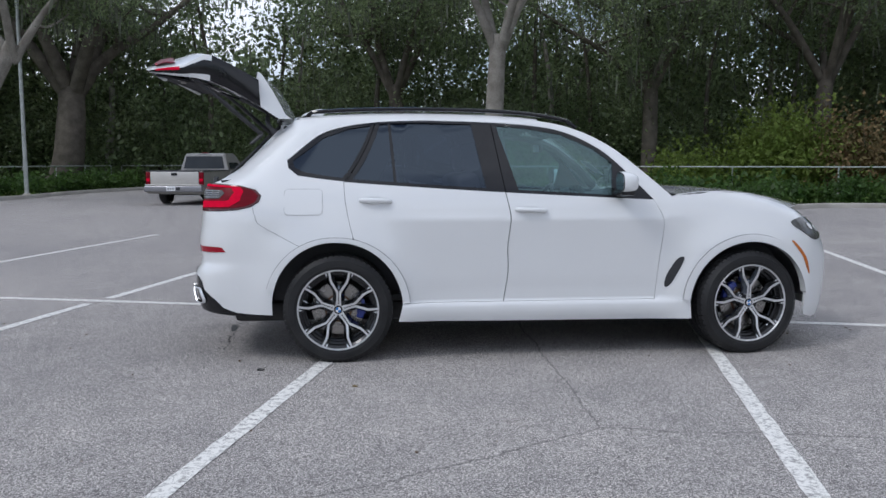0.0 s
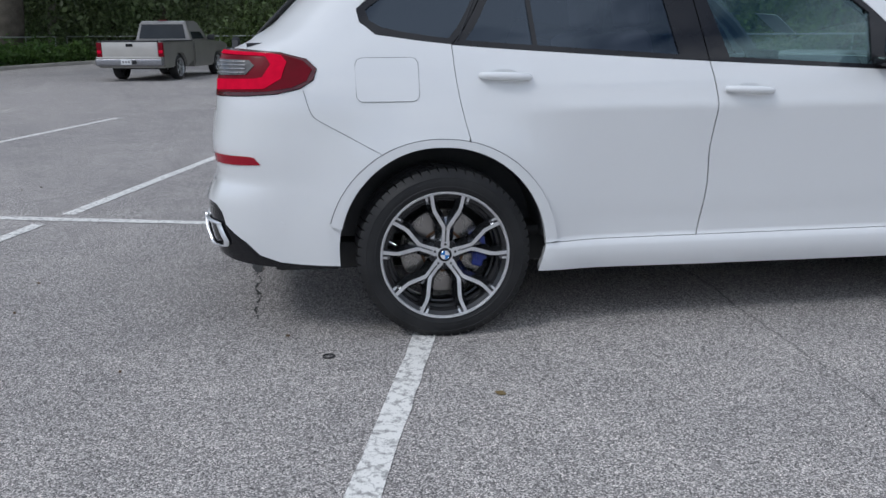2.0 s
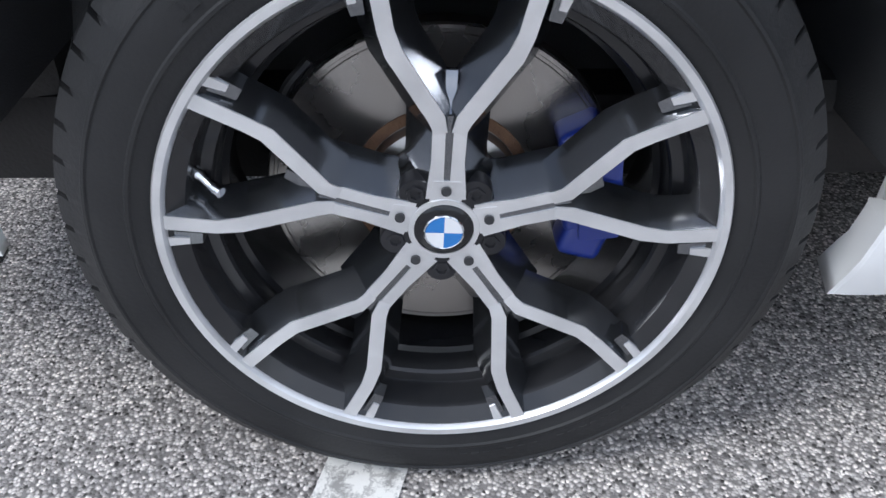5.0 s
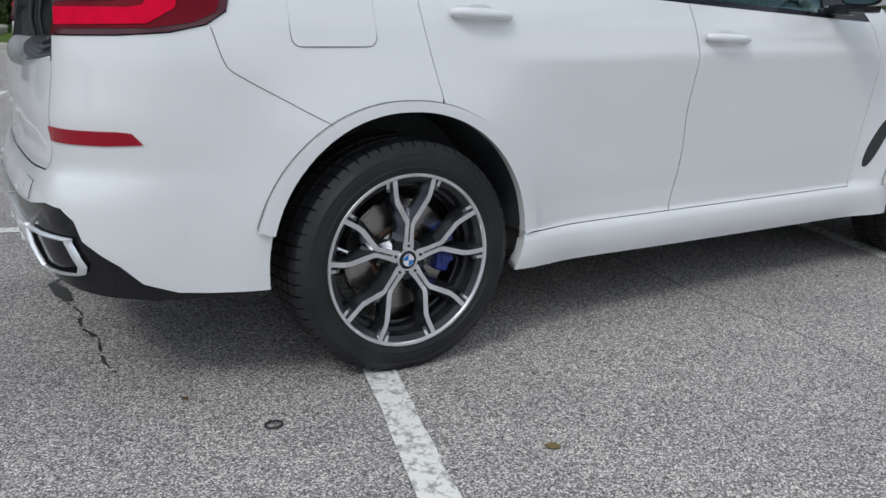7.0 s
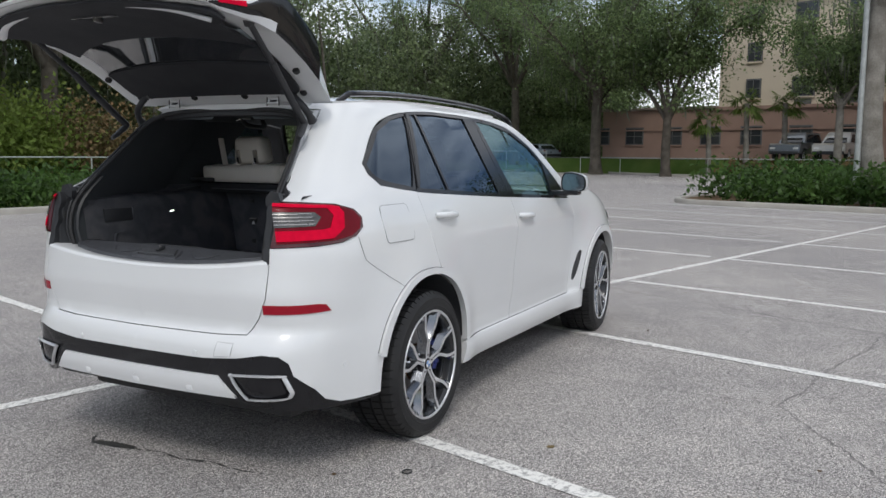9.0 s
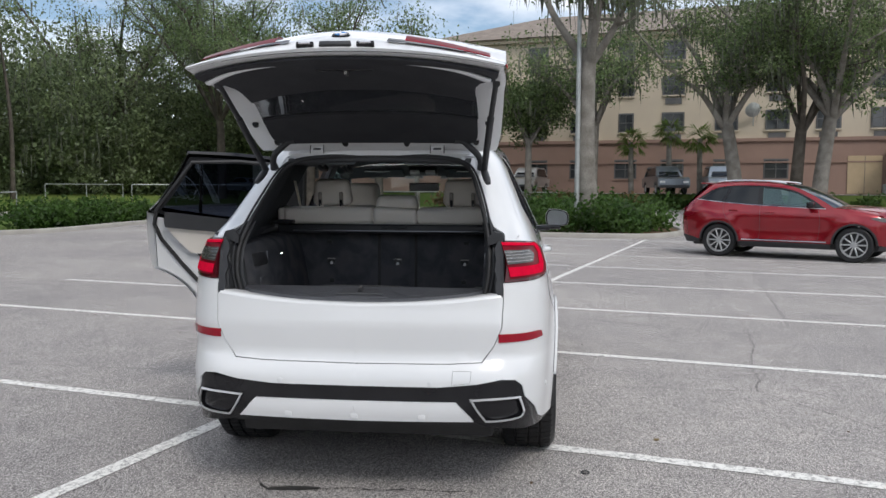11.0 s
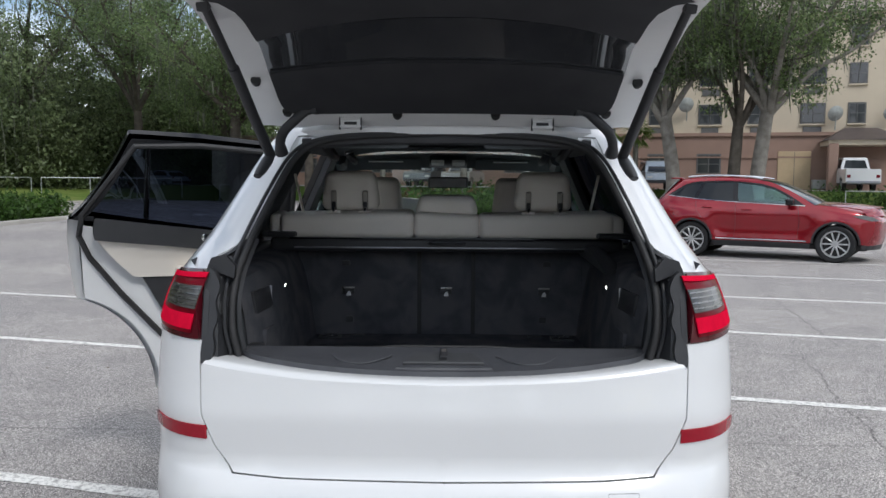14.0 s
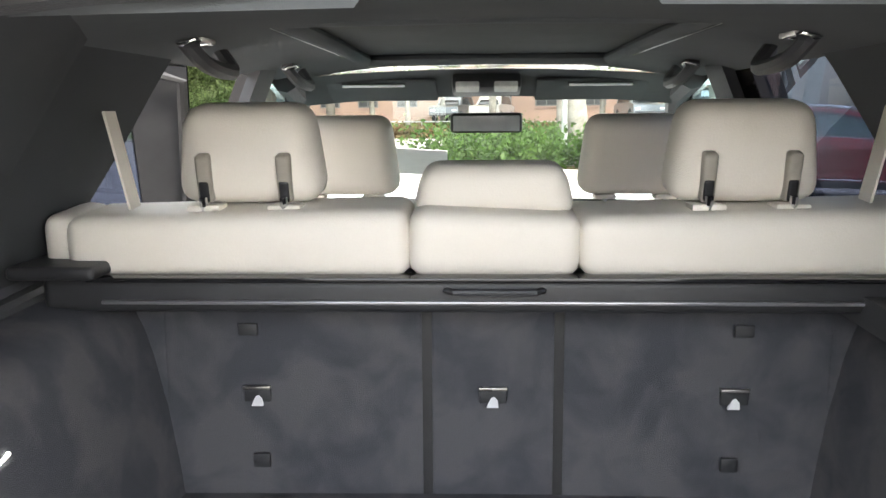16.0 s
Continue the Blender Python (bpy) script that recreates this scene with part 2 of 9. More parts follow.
REDLENS = mat("red_lamp_lens", (0.17, 0.003, 0.012), 0.3, vary=(0.12, 0.002, 0.008), scale=9, coat=0.05, spec=0.1)
# bright red for lamp bars, with a small emission strength added
REDBAR = mat("bright_red_lamp_bar", (0.60, 0.006, 0.035), 0.35, vary=(0.5, 0.005, 0.028), scale=30, emit=0.12, spec=0.0)
DARKRED = mat("dark_red_lamp_edge", (0.06, 0.004, 0.009), 0.2, vary=(0.08, 0.006, 0.011), scale=9, coat=0.3)
SMOKE = mat("smoked_clear_lens", (0.06, 0.058, 0.055), 0.2, vary=(0.10, 0.10, 0.095), scale=30, coat=0.4)
REFLECT = mat("red_reflector", (0.29, 0.005, 0.018), 0.25, vary=(0.33, 0.006, 0.02), scale=60, coat=0.15, spec=0.3)
AMBER = mat("amber_marker", (0.55, 0.16, 0.02), 0.25, vary=(0.45, 0.12, 0.02), scale=40, coat=0.6)
LEATHER = mat("ivory_leather", (0.74, 0.695, 0.63), 0.5, vary=(0.71, 0.665, 0.60), scale=5, bump=0.10, bscale=320, fine=0.03)
CARPET = mat("black_boot_carpet", (0.068, 0.071, 0.082), 0.95, vary=(0.105, 0.105, 0.114), scale=9, bump=0.5, bscale=700, fine=0.4, spec=0.1)
TRIM = mat("dark_interior_plastic", (0.046, 0.048, 0.053), 0.55, vary=(0.058, 0.06, 0.064), scale=6, bump=0.2, bscale=400)
PILLAR = mat("dark_pillar_cloth", (0.048, 0.053, 0.058), 0.9, vary=(0.058, 0.063, 0.068), scale=4, bump=0.3, bscale=600, spec=0.15)
HEADLINER = mat("anthracite_headliner", (0.088, 0.096, 0.102), 0.95, vary=(0.105, 0.113, 0.119), scale=4, bump=0.3, bscale=600, spec=0.1)
# blue and teal sky reflections are put into the side panes' gloss colour
TINT = glass_mat("privacy_glass", (0.05, 0.062, 0.095), 1.78, sky_gloss=(0.68, 0.82, 1.0))
CLEAR = glass_mat("clear_glass", (0.50, 0.70, 0.71), 2.0, sky_gloss=(0.70, 0.97, 1.0))
WSCREEN = glass_mat("windscreen_glass", (0.82, 0.88, 0.85), 1.45)
ASPHALT = asphalt_mat()
ROADPAINT = worn_paint_mat()
CONCRETE = mat("kerb_concrete", (0.42, 0.40, 0.36), 0.9, vary=(0.30, 0.285, 0.255), scale=1.2, bump=0.4, bscale=90, fine=0.15)
SILLGREY = mat("grained_black_sill", (0.056, 0.058, 0.066), 0.5, vary=(0.070, 0.073, 0.081), scale=9, bump=0.15, bscale=500, spec=0.45)
LAMPLENS = mat("clear_lamp_lens", (0.7, 0.7, 0.68), 0.15, vary=(0.6, 0.6, 0.58), scale=40, coat=0.5)
SHADE = mat("sunroof_cloth", (0.03, 0.034, 0.036), 0.9, vary=(0.04, 0.044, 0.046), scale=6, bump=0.2, bscale=500)
SLOT = mat("slot_plastic", (0.36, 0.33, 0.29), 0.6, vary=(0.28, 0.26, 0.225), scale=30)
MIRROR = mat("silvered_glass", (0.30, 0.33, 0.36), 0.10, 1.0, vary=(0.28, 0.31, 0.34), scale=20)
CHROMEDARK = mat("satin_grey_metal", (0.30, 0.30, 0.32), 0.3, 0.7, vary=(0.26, 0.26, 0.28), scale=20)
PAPER = mat("white_paper", (0.75, 0.76, 0.74), 0.7, vary=(0.7, 0.71, 0.69), scale=12)

LINING = mat("black_gate_lining", (0.034, 0.035, 0.039), 0.7, vary=(0.042, 0.043, 0.047), scale=8, bump=0.1, bscale=500, spec=0.15)
# brushed nap of the boot carpet: drawn-out patches with fairly sharp edges
for nap in CARPET.node_tree.nodes:
    if nap.bl_idname == "ShaderNodeTexNoise" and nap.inputs["Scale"].default_value < 12:
        nap.inputs["Distortion"].default_value, nap.inputs["Detail"].default_value = 0.35, 7.0
    if nap.bl_idname == "ShaderNodeMapRange" and abs(nap.inputs["From Min"].default_value - 0.34) < 0.001:
        nap.inputs["From Min"].default_value, nap.inputs["From Max"].default_value = 0.40, 0.60
INNERGLASS = mat("dark_tinted_inner_glass", (0.03, 0.032, 0.036), 0.03, vary=(0.036, 0.038, 0.042), scale=3, spec=0.9, coat=0.8)
BRIGHT = mat("bright_chrome", (0.86, 0.87, 0.89), 0.25, 0.65, vary=(0.8, 0.81, 0.83), scale=12)
GATEGLASS = glass_mat("gate_glass", (0.09, 0.10, 0.105), 1.7)

# ---- building helpers ----
from mathutils.geometry import delaunay_2d_cdt


def thing(name, label, category, group="", at=None):
    ob = tagged(new(name), label, category, group)
    ob.empty_display_size = 0.2
    if at is not None:
        ob.matrix_basis = at
    return ob


def from_arrays(name, verts, faces, material, parent=None, label="", smooth=40, normals=None):
    me = bpy.data.meshes.new(name)
    me.from_pydata([tuple(v) for v in verts], [], [tuple(f) for f in faces])
    me.materials.append(material)
    if smooth:
        me.polygons.foreach_set("use_smooth", [True] * len(me.polygons))
        if normals is None and smooth < 180:
            me.set_sharp_from_angle(angle=radians(smooth))
    if normals is not None:
        me.normals_split_custom_set_from_vertices([tuple(v) for v in normals])
    ob = new(name, me)
    if parent is not None:
        ob.parent = parent
    if label:
        ob["label"] = label
    return ob


def part(name, bm, material, parent=None, label="", smooth=40):
    me = bpy.data.meshes.new(name)
    bm.normal_update()
    bm.to_mesh(me)
    bm.free()
    me.materials.append(material)
    if smooth:
        me.polygons.foreach_set("use_smooth", [True] * len(me.polygons))
        me.set_sharp_from_angle(angle=radians(smooth))
    ob = new(name, me)
    if parent is not None:
        ob.parent = parent
    if label:
        ob["label"] = label
    return ob


def box(size, at=None, bevel=0.0, seg=2, bm=None):
    """A bevelled block with the pose at; added to bm where one is given."""
    b = bmesh.new()
    bmesh.ops.create_cube(b, size=1.0, matrix=Matrix.Diagonal((*size, 1)))
    if bevel:
        bmesh.ops.bevel(b, geom=b.edges[:], offset=bevel, segments=seg, affect="EDGES", profile=0.6)
    if at is not None:
        bmesh.ops.transform(b, matrix=at if isinstance(at, Matrix) else Matrix.Translation(at), verts=b.verts)
    return join(bm, b)


def join(bm, b):
    if bm is None:
        return b
    me = bpy.data.meshes.new("tmp")
    b.to_mesh(me)
    b.free()
    bm.from_mesh(me)
    bpy.data.meshes.remove(me)
    return bm


def smooth_line(pts, n=8, closed=False):
    """A Catmull-Rom curve through pts."""
    p = [np.array(q, float) for q in pts]
    out = []
    count = len(p) if closed else len(p) - 1
    for i in range(count):
        a = p[i - 1] if (i or closed) else 2 * p[0] - p[1]
        b, c = p[i], p[(i + 1) % len(p)]
        d = p[(i + 2) % len(p)] if (i + 2 < len(p) or closed) else 2 * c - b
        for k in range(n):
            t = k / n
            out.append(0.5 * ((2 * b) + (c - a) * t + (2 * a - 5 * b + 4 * c - d) * t * t + (3 * b - a - 3 * c + d) * t ** 3))
    if not closed:
        out.append(p[-1])
    return np.array(out)


def tube(pts, radius, seg=8, bm=None, closed=False, squash=1.0, caps=True):
    """A tube along pts; radius is a number or one per point."""
    b = bmesh.new()
    pts = [Vector(p) for p in pts]
    rad = [radius] * len(pts) if isinstance(radius, (int, float)) else [float(r) for r in radius]
    rings = []
    up = Vector((0, 0, 1))
    for i, p in enumerate(pts):
        if closed:
            d = pts[(i + 1) % len(pts)] - pts[i - 1]
        else:
            d = pts[min(i + 1, len(pts) - 1)] - pts[max(i - 1, 0)]
        d.normalize()
        side = d.cross(up)
        if side.length < 0.05:
            side = d.cross(Vector((0, 1, 0)))
        if rings and not closed and squash == 1.0:
            side = before - d * before.dot(d)
        side.normalize()
        before = side
        other = side.cross(d)
        rings.append([b.verts.new(p + rad[i] * (side * math.cos(2 * math.pi * k / seg) + other * squash * math.sin(2 * math.pi * k / seg))) for k in range(seg)])
    n = len(rings)
    for i in range(n if closed else n - 1):
        r, s = rings[i], rings[(i + 1) % n]
        for k in range(seg):
            b.faces.new((r[k], r[(k + 1) % seg], s[(k + 1) % seg], s[k]))
    if not closed and caps:
        b.faces.new(rings[0][::-1])
        b.faces.new(rings[-1])
    bmesh.ops.recalc_face_normals(b, faces=b.faces)
    return join(bm, b)


def lathe(profile, seg=64, at=None, bm=None):
    """Turn a closed profile of (radius, height) round the y axis; at poses it."""
    b = bmesh.new()
    rings = []
    for k in range(seg):
        a = 2 * math.pi * k / seg
        rings.append([b.verts.new((r * math.cos(a), h, r * math.sin(a))) for r, h in profile])
    m = len(profile)
    for k in range(seg):
        r, s = rings[k], rings[(k + 1) % seg]
        for i in range(m - 1):
            if profile[i][0] < 1e-6 and profile[i + 1][0] < 1e-6:
                continue
            b.faces.new((r[i], r[i + 1], s[i + 1], s[i]))
    bmesh.ops.remove_doubles(b, verts=b.verts, dist=1e-6)
    bmesh.ops.recalc_face_normals(b, faces=b.faces)
    if at is not None:
        bmesh.ops.transform(b, matrix=at, verts=b.verts)
    return join(bm, b)


def loft(rows, thick=0.0, bm=None):
    """A sheet through rows of points of equal count; thick gives it depth."""
    b = bmesh.new()
    grid = [[b.verts.new(tuple(p)) for p in row] for row in rows]
    for i in range(len(grid) - 1):
        for k in range(len(grid[0]) - 1):
            try:
                b.faces.new((grid[i][k], grid[i][k + 1], grid[i + 1][k + 1], grid[i + 1][k]))
            except ValueError:
                pass
    bmesh.ops.remove_doubles(b, verts=b.verts, dist=1e-5)
    bmesh.ops.recalc_face_normals(b, faces=b.faces)
    if thick:
        bmesh.ops.solidify(b, geom=b.faces[:], thickness=thick)
    return join(bm, b)


def prism(outline, depth, at=None, bevel=0.0, bm=None, seg=1):
    """A plate: outline (x, y) extruded down from z = 0 by depth."""
    b = bmesh.new()
    f = b.faces.new([b.verts.new((p[0], p[1], 0)) for p in outline])
    if f.normal.z < 0:
        f.normal_flip()
    b.normal_update()
    top = f if f.normal.z > 0 else f
    ret = bmesh.ops.extrude_face_region(b, geom=[top])
    bmesh.ops.translate(b, verts=[v for v in ret["geom"] if isinstance(v, bmesh.types.BMVert)], vec=(0, 0, -depth))
    bmesh.ops.recalc_face_normals(b, faces=b.faces)
    if bevel:
        rim = [e for e in b.edges if all(abs(v.co.z) < 1e-6 for v in e.verts)]
        bmesh.ops.bevel(b, geom=rim, offset=bevel, segments=seg, affect="EDGES", profile=0.6)
    if at is not None:
        bmesh.ops.transform(b, matrix=at, verts=b.verts)
    return join(bm, b)


def inside(px, pz, poly):
    poly = np.asarray(poly)
    hit = np.zeros(np.shape(px), bool)
    x0, z0 = poly[:, 0], poly[:, 1]
    x1, z1 = np.roll(x0, -1), np.roll(z0, -1)
    for a, b, c, d in zip(x0, z0, x1, z1):
        if b == d:
            continue
        hit ^= ((b > pz) != (d > pz)) & (px < (c - a) * (pz - b) / (d - b) + a)
    return hit


def dense(poly, step):
    poly = np.asarray(poly, float)
    out = []
    for p, q in zip(poly, np.roll(poly, -1, 0)):
        n = max(1, int(math.ceil(np.linalg.norm(q - p) / step)))
        out += [p + (q - p) * k / n for k in range(n)]
    return np.array(out)


def table(pairs, smooth=0.03, step=0.004):
    """A smoothed lookup from a few (z, value) pairs."""
    z = np.array([p[0] for p in pairs], float)
    v = np.array([p[1] for p in pairs], float)
    g = np.arange(z[0] - 0.4, z[-1] + 0.4, step)
    r = int(3 * smooth / step)
    k = np.exp(-0.5 * (np.arange(-r, r + 1) * step / smooth) ** 2)
    y = np.convolve(np.pad(np.interp(g, z, v), r, mode="edge"), k / k.sum(), "valid")
    return lambda q: np.interp(q, g, y)


def ease(x, a, b):
    t = np.clip((np.asarray(x, float) - a) / (b - a), 0, 1)
    return t * t * (3 - 2 * t)


class Shell:
    """The outer skin of a car as a surface over (u, z): u runs along the plan's half outline, x along the flanks.
    rear, front: x of the car's ends at each height; wide, wide_plain: half width at each height, with and without the door crease."""

    def __init__(self, plan, rear, front, wide, wide_plain, wheels, hinge=(0.3, 2.6), crease=(0.15, 0.7, 2.25, 2.55), flare=0.045, arch=0.47):
        self.line = smooth_line(plan, 14)
        step = np.r_[0, np.cumsum(np.linalg.norm(np.diff(self.line, axis=0), axis=1))]
        self.u = step - np.interp(-0.2, self.line[:, 0], step) - 0.2
        self.rear, self.front, self.wide, self.plain = rear, front, wide, wide_plain
        self.x0, self.x1 = self.line[0, 0], self.line[-1, 0]
        self.wheels, self.hinge, self.crease, self.flare, self.arch = wheels, hinge, crease, flare, arch
        self.half = self.line[:, 1].max()

    def surf(self, u, z):
        u, z = np.asarray(u, float), np.asarray(z, float)
        X, Y = np.interp(u, self.u, self.line[:, 0]), np.interp(u, self.u, self.line[:, 1])
        a, b = self.hinge
        kr, kf = (a - self.rear(z)) / (a - self.x0), (self.front(z) - b) / (self.x1 - b)
        x = np.where(X < a, a + (X - a) * kr, np.where(X > b, b + (X - b) * kf, X))
        c = self.crease
        w = ease(x, c[0], c[1]) * (1 - ease(x, c[2], c[3]))
        y = Y * (w * self.wide(z) + (1 - w) * self.plain(z)) / self.half
        for wx, wz in self.wheels:
            r = np.hypot(x - wx, np.maximum(z - wz, -0.25))
            y = y + self.flare * np.exp(-((r - self.arch) / 0.15) ** 2) * (np.abs(y) > 0.6)
        return np.stack([x, y, z + 0 * x], -1)

    def normal(self, u, z):
        e = 0.004
        du = self.surf(u + e, z) - self.surf(u - e, z)
        dz = self.surf(u, z + e) - self.surf(u, z - e)
        n = np.cross(dz, du)
        n = n / np.maximum(np.linalg.norm(n, axis=-1, keepdims=True), 1e-9)
        mid = self.surf(np.asarray(u), np.asarray(z))
        out = mid - np.array([1.3, 0, 0.8])
        flip = np.sign((n * out * np.array([0.3, 1, 0.3])).sum(-1, keepdims=True))
        return n * np.where(flip == 0, 1, flip)

    def side(self, x, z):
        """u of the flank's point with the given x and z."""
        g = np.linspace(self.u[0], self.u[-1], 900)
        return float(np.interp(x, self.surf(g, np.full(900, z))[:, 0], g))

    def back(self, y, z):
        """u of the rear face's point with the given distance y from the middle."""
        g = np.linspace(self.u[0], -0.5, 500)
        yy = self.surf(g, np.full(500, z))[:, 1]
        return float(np.interp(y, np.maximum.accumulate(yy), g))

    def flank(self, pts):
        return [(self.side(x, z), z) for x, z in pts]

    def panel(self, name, outline, material, parent, sign=-1, holes=(), step=0.045, flange=0.018, off=0.0, label="", both=False):
        """A piece of skin with turned-in edges. outline and holes in (u, z). both: mirrored into one mesh."""
        loops = [dense(outline, 0.025)] + [dense(h, 0.02) for h in holes]
        lo, hi = loops[0].min(0), loops[0].max(0)
        gu, gz = np.meshgrid(np.arange(lo[0] + step / 2, hi[0], step), np.arange(lo[1] + step / 2, hi[1], step))
        gu, gz = gu.ravel(), gz.ravel()
        keep = inside(gu, gz, loops[0])
        for h in loops[1:]:
            keep &= ~inside(gu, gz, h)
        rim = np.concatenate(loops)
        gap = np.min(np.hypot(gu[:, None] - rim[None, :, 0], gz[:, None] - rim[None, :, 1]), axis=1)
        keep &= gap > step * 0.4
        pts = np.concatenate([rim, np.stack([gu[keep], gz[keep]], 1)])
        edges, at = [], 0
        for h in loops:
            edges += [(at + i, at + (i + 1) % len(h)) for i in range(len(h))]
            at += len(h)
        v2, _, f2, *_ = delaunay_2d_cdt([Vector(p) for p in pts], edges, [], 0, 1e-6)
        q = np.array([tuple(v) for v in v2])
        mid = np.array([q[list(f)].mean(0) for f in f2])
        ok = inside(mid[:, 0], mid[:, 1], loops[0])
        for h in loops[1:]:
            ok &= ~inside(mid[:, 0], mid[:, 1], h)
        tri = [tuple(f) for f, good in zip(f2, ok) if good]
        n = self.normal(q[:, 0], q[:, 1])
        p = self.surf(q[:, 0], q[:, 1]) + n * off
        verts, norms, faces = list(p), list(n), []
        for f in tri:
            a, b, c = (p[i] for i in f)
            faces.append(f if np.dot(np.cross(b - a, c - a), n[f[0]]) > 0 else f[::-1])
        if flange:
            for h in loops:
                pu = self.surf(h[:, 0], h[:, 1]) + self.normal(h[:, 0], h[:, 1]) * off
                nu = self.normal(h[:, 0], h[:, 1])
                tangent = np.roll(pu, -1, 0) - np.roll(pu, 1, 0)
                across = np.cross(tangent, nu)
                across /= np.maximum(np.linalg.norm(across, axis=1, keepdims=True), 1e-9)
                # turn the edge's normals away from the sheet
                su = self.surf(h[:, 0] + 0.004, h[:, 1]) - self.surf(h[:, 0] - 0.004, h[:, 1])
                su /= np.maximum(np.linalg.norm(su, axis=1, keepdims=True), 1e-9)
                pu_, pz_ = h[:, 0] + 0.003 * (across * su).sum(1), h[:, 1] + 0.003 * across[:, 2]
                stay = inside(pu_, pz_, loops[0])
                for g in loops[1:]:
                    stay &= ~inside(pu_, pz_, g)
                if stay.mean() > 0.5:
                    across = -across
                base, m = len(verts), len(h)
                verts += list(pu) + list(pu - nu * flange)
                norms += list(across) * 2
                for i in range(m):
                    j = (i + 1) % m
                    if both and abs(pu[i, 1]) < 0.002 and abs(pu[j, 1]) < 0.002:
                        continue
                    quad = (base + i, base + j, base + m + j, base + m + i)
                    facing = np.dot(np.cross(pu[j] - pu[i], -nu[i]), across[i] + across[j])
                    faces.append(quad if facing > 0 else quad[::-1])
        verts, norms = np.array(verts), np.array(norms)
        if sign < 0:
            verts, norms = verts * [1, -1, 1], norms * [1, -1, 1]
            faces = [f[::-1] for f in faces]
        if both:
            k = len(verts)
            verts, norms = np.concatenate([verts, verts * [1, -1, 1]]), np.concatenate([norms, norms * [1, -1, 1]])
            faces = faces + [tuple(i + k for i in f[::-1]) for f in faces]
        return from_arrays(name, verts, faces, material, parent, label, normals=norms)


def arc(cx, cz, r, a0, a1, n=24):
    return [(cx + r * math.cos(radians(a0 + (a1 - a0) * k / n)), cz + r * math.sin(radians(a0 + (a1 - a0) * k / n))) for k in range(n + 1)]


def shrink(poly, d):
    """The outline drawn in by d all round."""
    p = np.asarray(poly, float)
    a, b = p - np.roll(p, 1, 0), np.roll(p, -1, 0) - p
    area = 0.5 * np.sum(p[:, 0] * np.roll(p[:, 1], -1) - np.roll(p[:, 0], -1) * p[:, 1])
    s = 1 if area > 0 else -1
    na = np.stack([-a[:, 1], a[:, 0]], 1) / np.maximum(np.linalg.norm(a, axis=1, keepdims=True), 1e-9)
    nb = np.stack([-b[:, 1], b[:, 0]], 1) / np.maximum(np.linalg.norm(b, axis=1, keepdims=True), 1e-9)
    n = na + nb
    n = n / np.maximum((n * na).sum(1, keepdims=True), 0.35)
    return p + s * d * n

# ---- the white sport-utility car: its rear axle stands over the origin, its nose points along x ----
AXLE, HUB, TYRE_R = 2.975, 0.372, 0.382
body = Shell(
    plan=[(-1.07, 0), (-1.068, 0.12), (-1.062, 0.35), (-1.04, 0.60), (-0.992, 0.752), (-0.885, 0.85), (-0.73, 0.905), (-0.48, 0.928), (-0.2, 0.93), (0.5, 0.935),
          (1.3, 0.935), (2.2, 0.935), (2.9, 0.93), (3.25, 0.915), (3.5, 0.862), (3.69, 0.71), (3.80, 0.38), (3.83, 0)],
    rear=table([(0.26, -0.98), (0.36, -1.03), (0.46, -1.06), (0.60, -1.055), (0.66, -1.028), (0.685, -1.0), (0.72, -1.0), (0.835, -1.016), (0.85, -1.016), (0.94, -1.002), (1.06, -0.992), (1.16, -0.985), (1.235, -0.966), (1.262, -0.90), (1.33, -0.755), (1.67, -0.36), (1.78, -0.26)], 0.012),
    front=table([(0.2, 3.76), (0.3, 3.80), (0.5, 3.82), (0.7, 3.82), (0.85, 3.76), (0.95, 3.66), (1.06, 3.50), (1.13, 3.30), (1.185, 3.02), (1.22, 2.75), (1.7, 2.65)], 0.03),
    wide=table([(0.24, 0.89), (0.33, 0.930), (0.392, 0.926), (0.408, 0.898), (0.50, 0.902), (0.575, 0.911), (0.60, 0.911), (0.80, 0.926), (0.99, 0.941), (1.02, 0.933), (1.1, 0.918), (1.2, 0.882), (1.3, 0.837), (1.68, 0.655), (1.75, 0.56)], 0.008),
    wide_plain=table([(0.2, 0.90), (0.3, 0.912), (0.5, 0.926), (0.8, 0.938), (1.0, 0.932), (1.1, 0.915), (1.2, 0.878), (1.3, 0.832), (1.68, 0.655), (1.75, 0.56)], 0.04),
    wheels=[(0, HUB), (AXLE, HUB)], flare=0.032)
car = thing("car", "white sport-utility car with its tailgate and one rear door standing open", "car")

ARCH_IN, ARCH_OUT = 0.450, 0.497
def rear_arch(r, a0, a1, n=24):
    """The rear wheel arch: a circle that swells towards the back, its lip also over the top."""
    pts = []
    for a in np.radians(np.linspace(a0, a1, n + 1)):
        q = r + 0.014 * max(0.0, -math.sin(2 * a)) + (0.020 * math.sin(a) ** 2 if r < 0.47 else 0.0)
        pts.append((q * math.cos(a), HUB + q * math.sin(a)))
    return pts
belt = smooth_line([(-0.27, 1.298), (0.045, 1.258), (0.6, 1.218), (1.18, 1.182), (1.8, 1.15), (2.25, 1.128)], 6)
seam_c = smooth_line([(0.045, 1.258), (0.055, 1.12), (0.08, 0.98), (0.1118, 0.857)], 5)
seam_b = smooth_line([(1.18, 1.182), (1.205, 1.06), (1.212, 0.98), (1.192, 0.80), (1.197, 0.62), (1.168, 0.405)], 5)
seam_a = smooth_line([(2.25, 1.128), (2.305, 1.03), (2.325, 0.93), (2.30, 0.68), (2.278, 0.405)], 5)
def pick(line, x0, x1):
    return [tuple(p) for p in line if x0 < p[0] < x1]
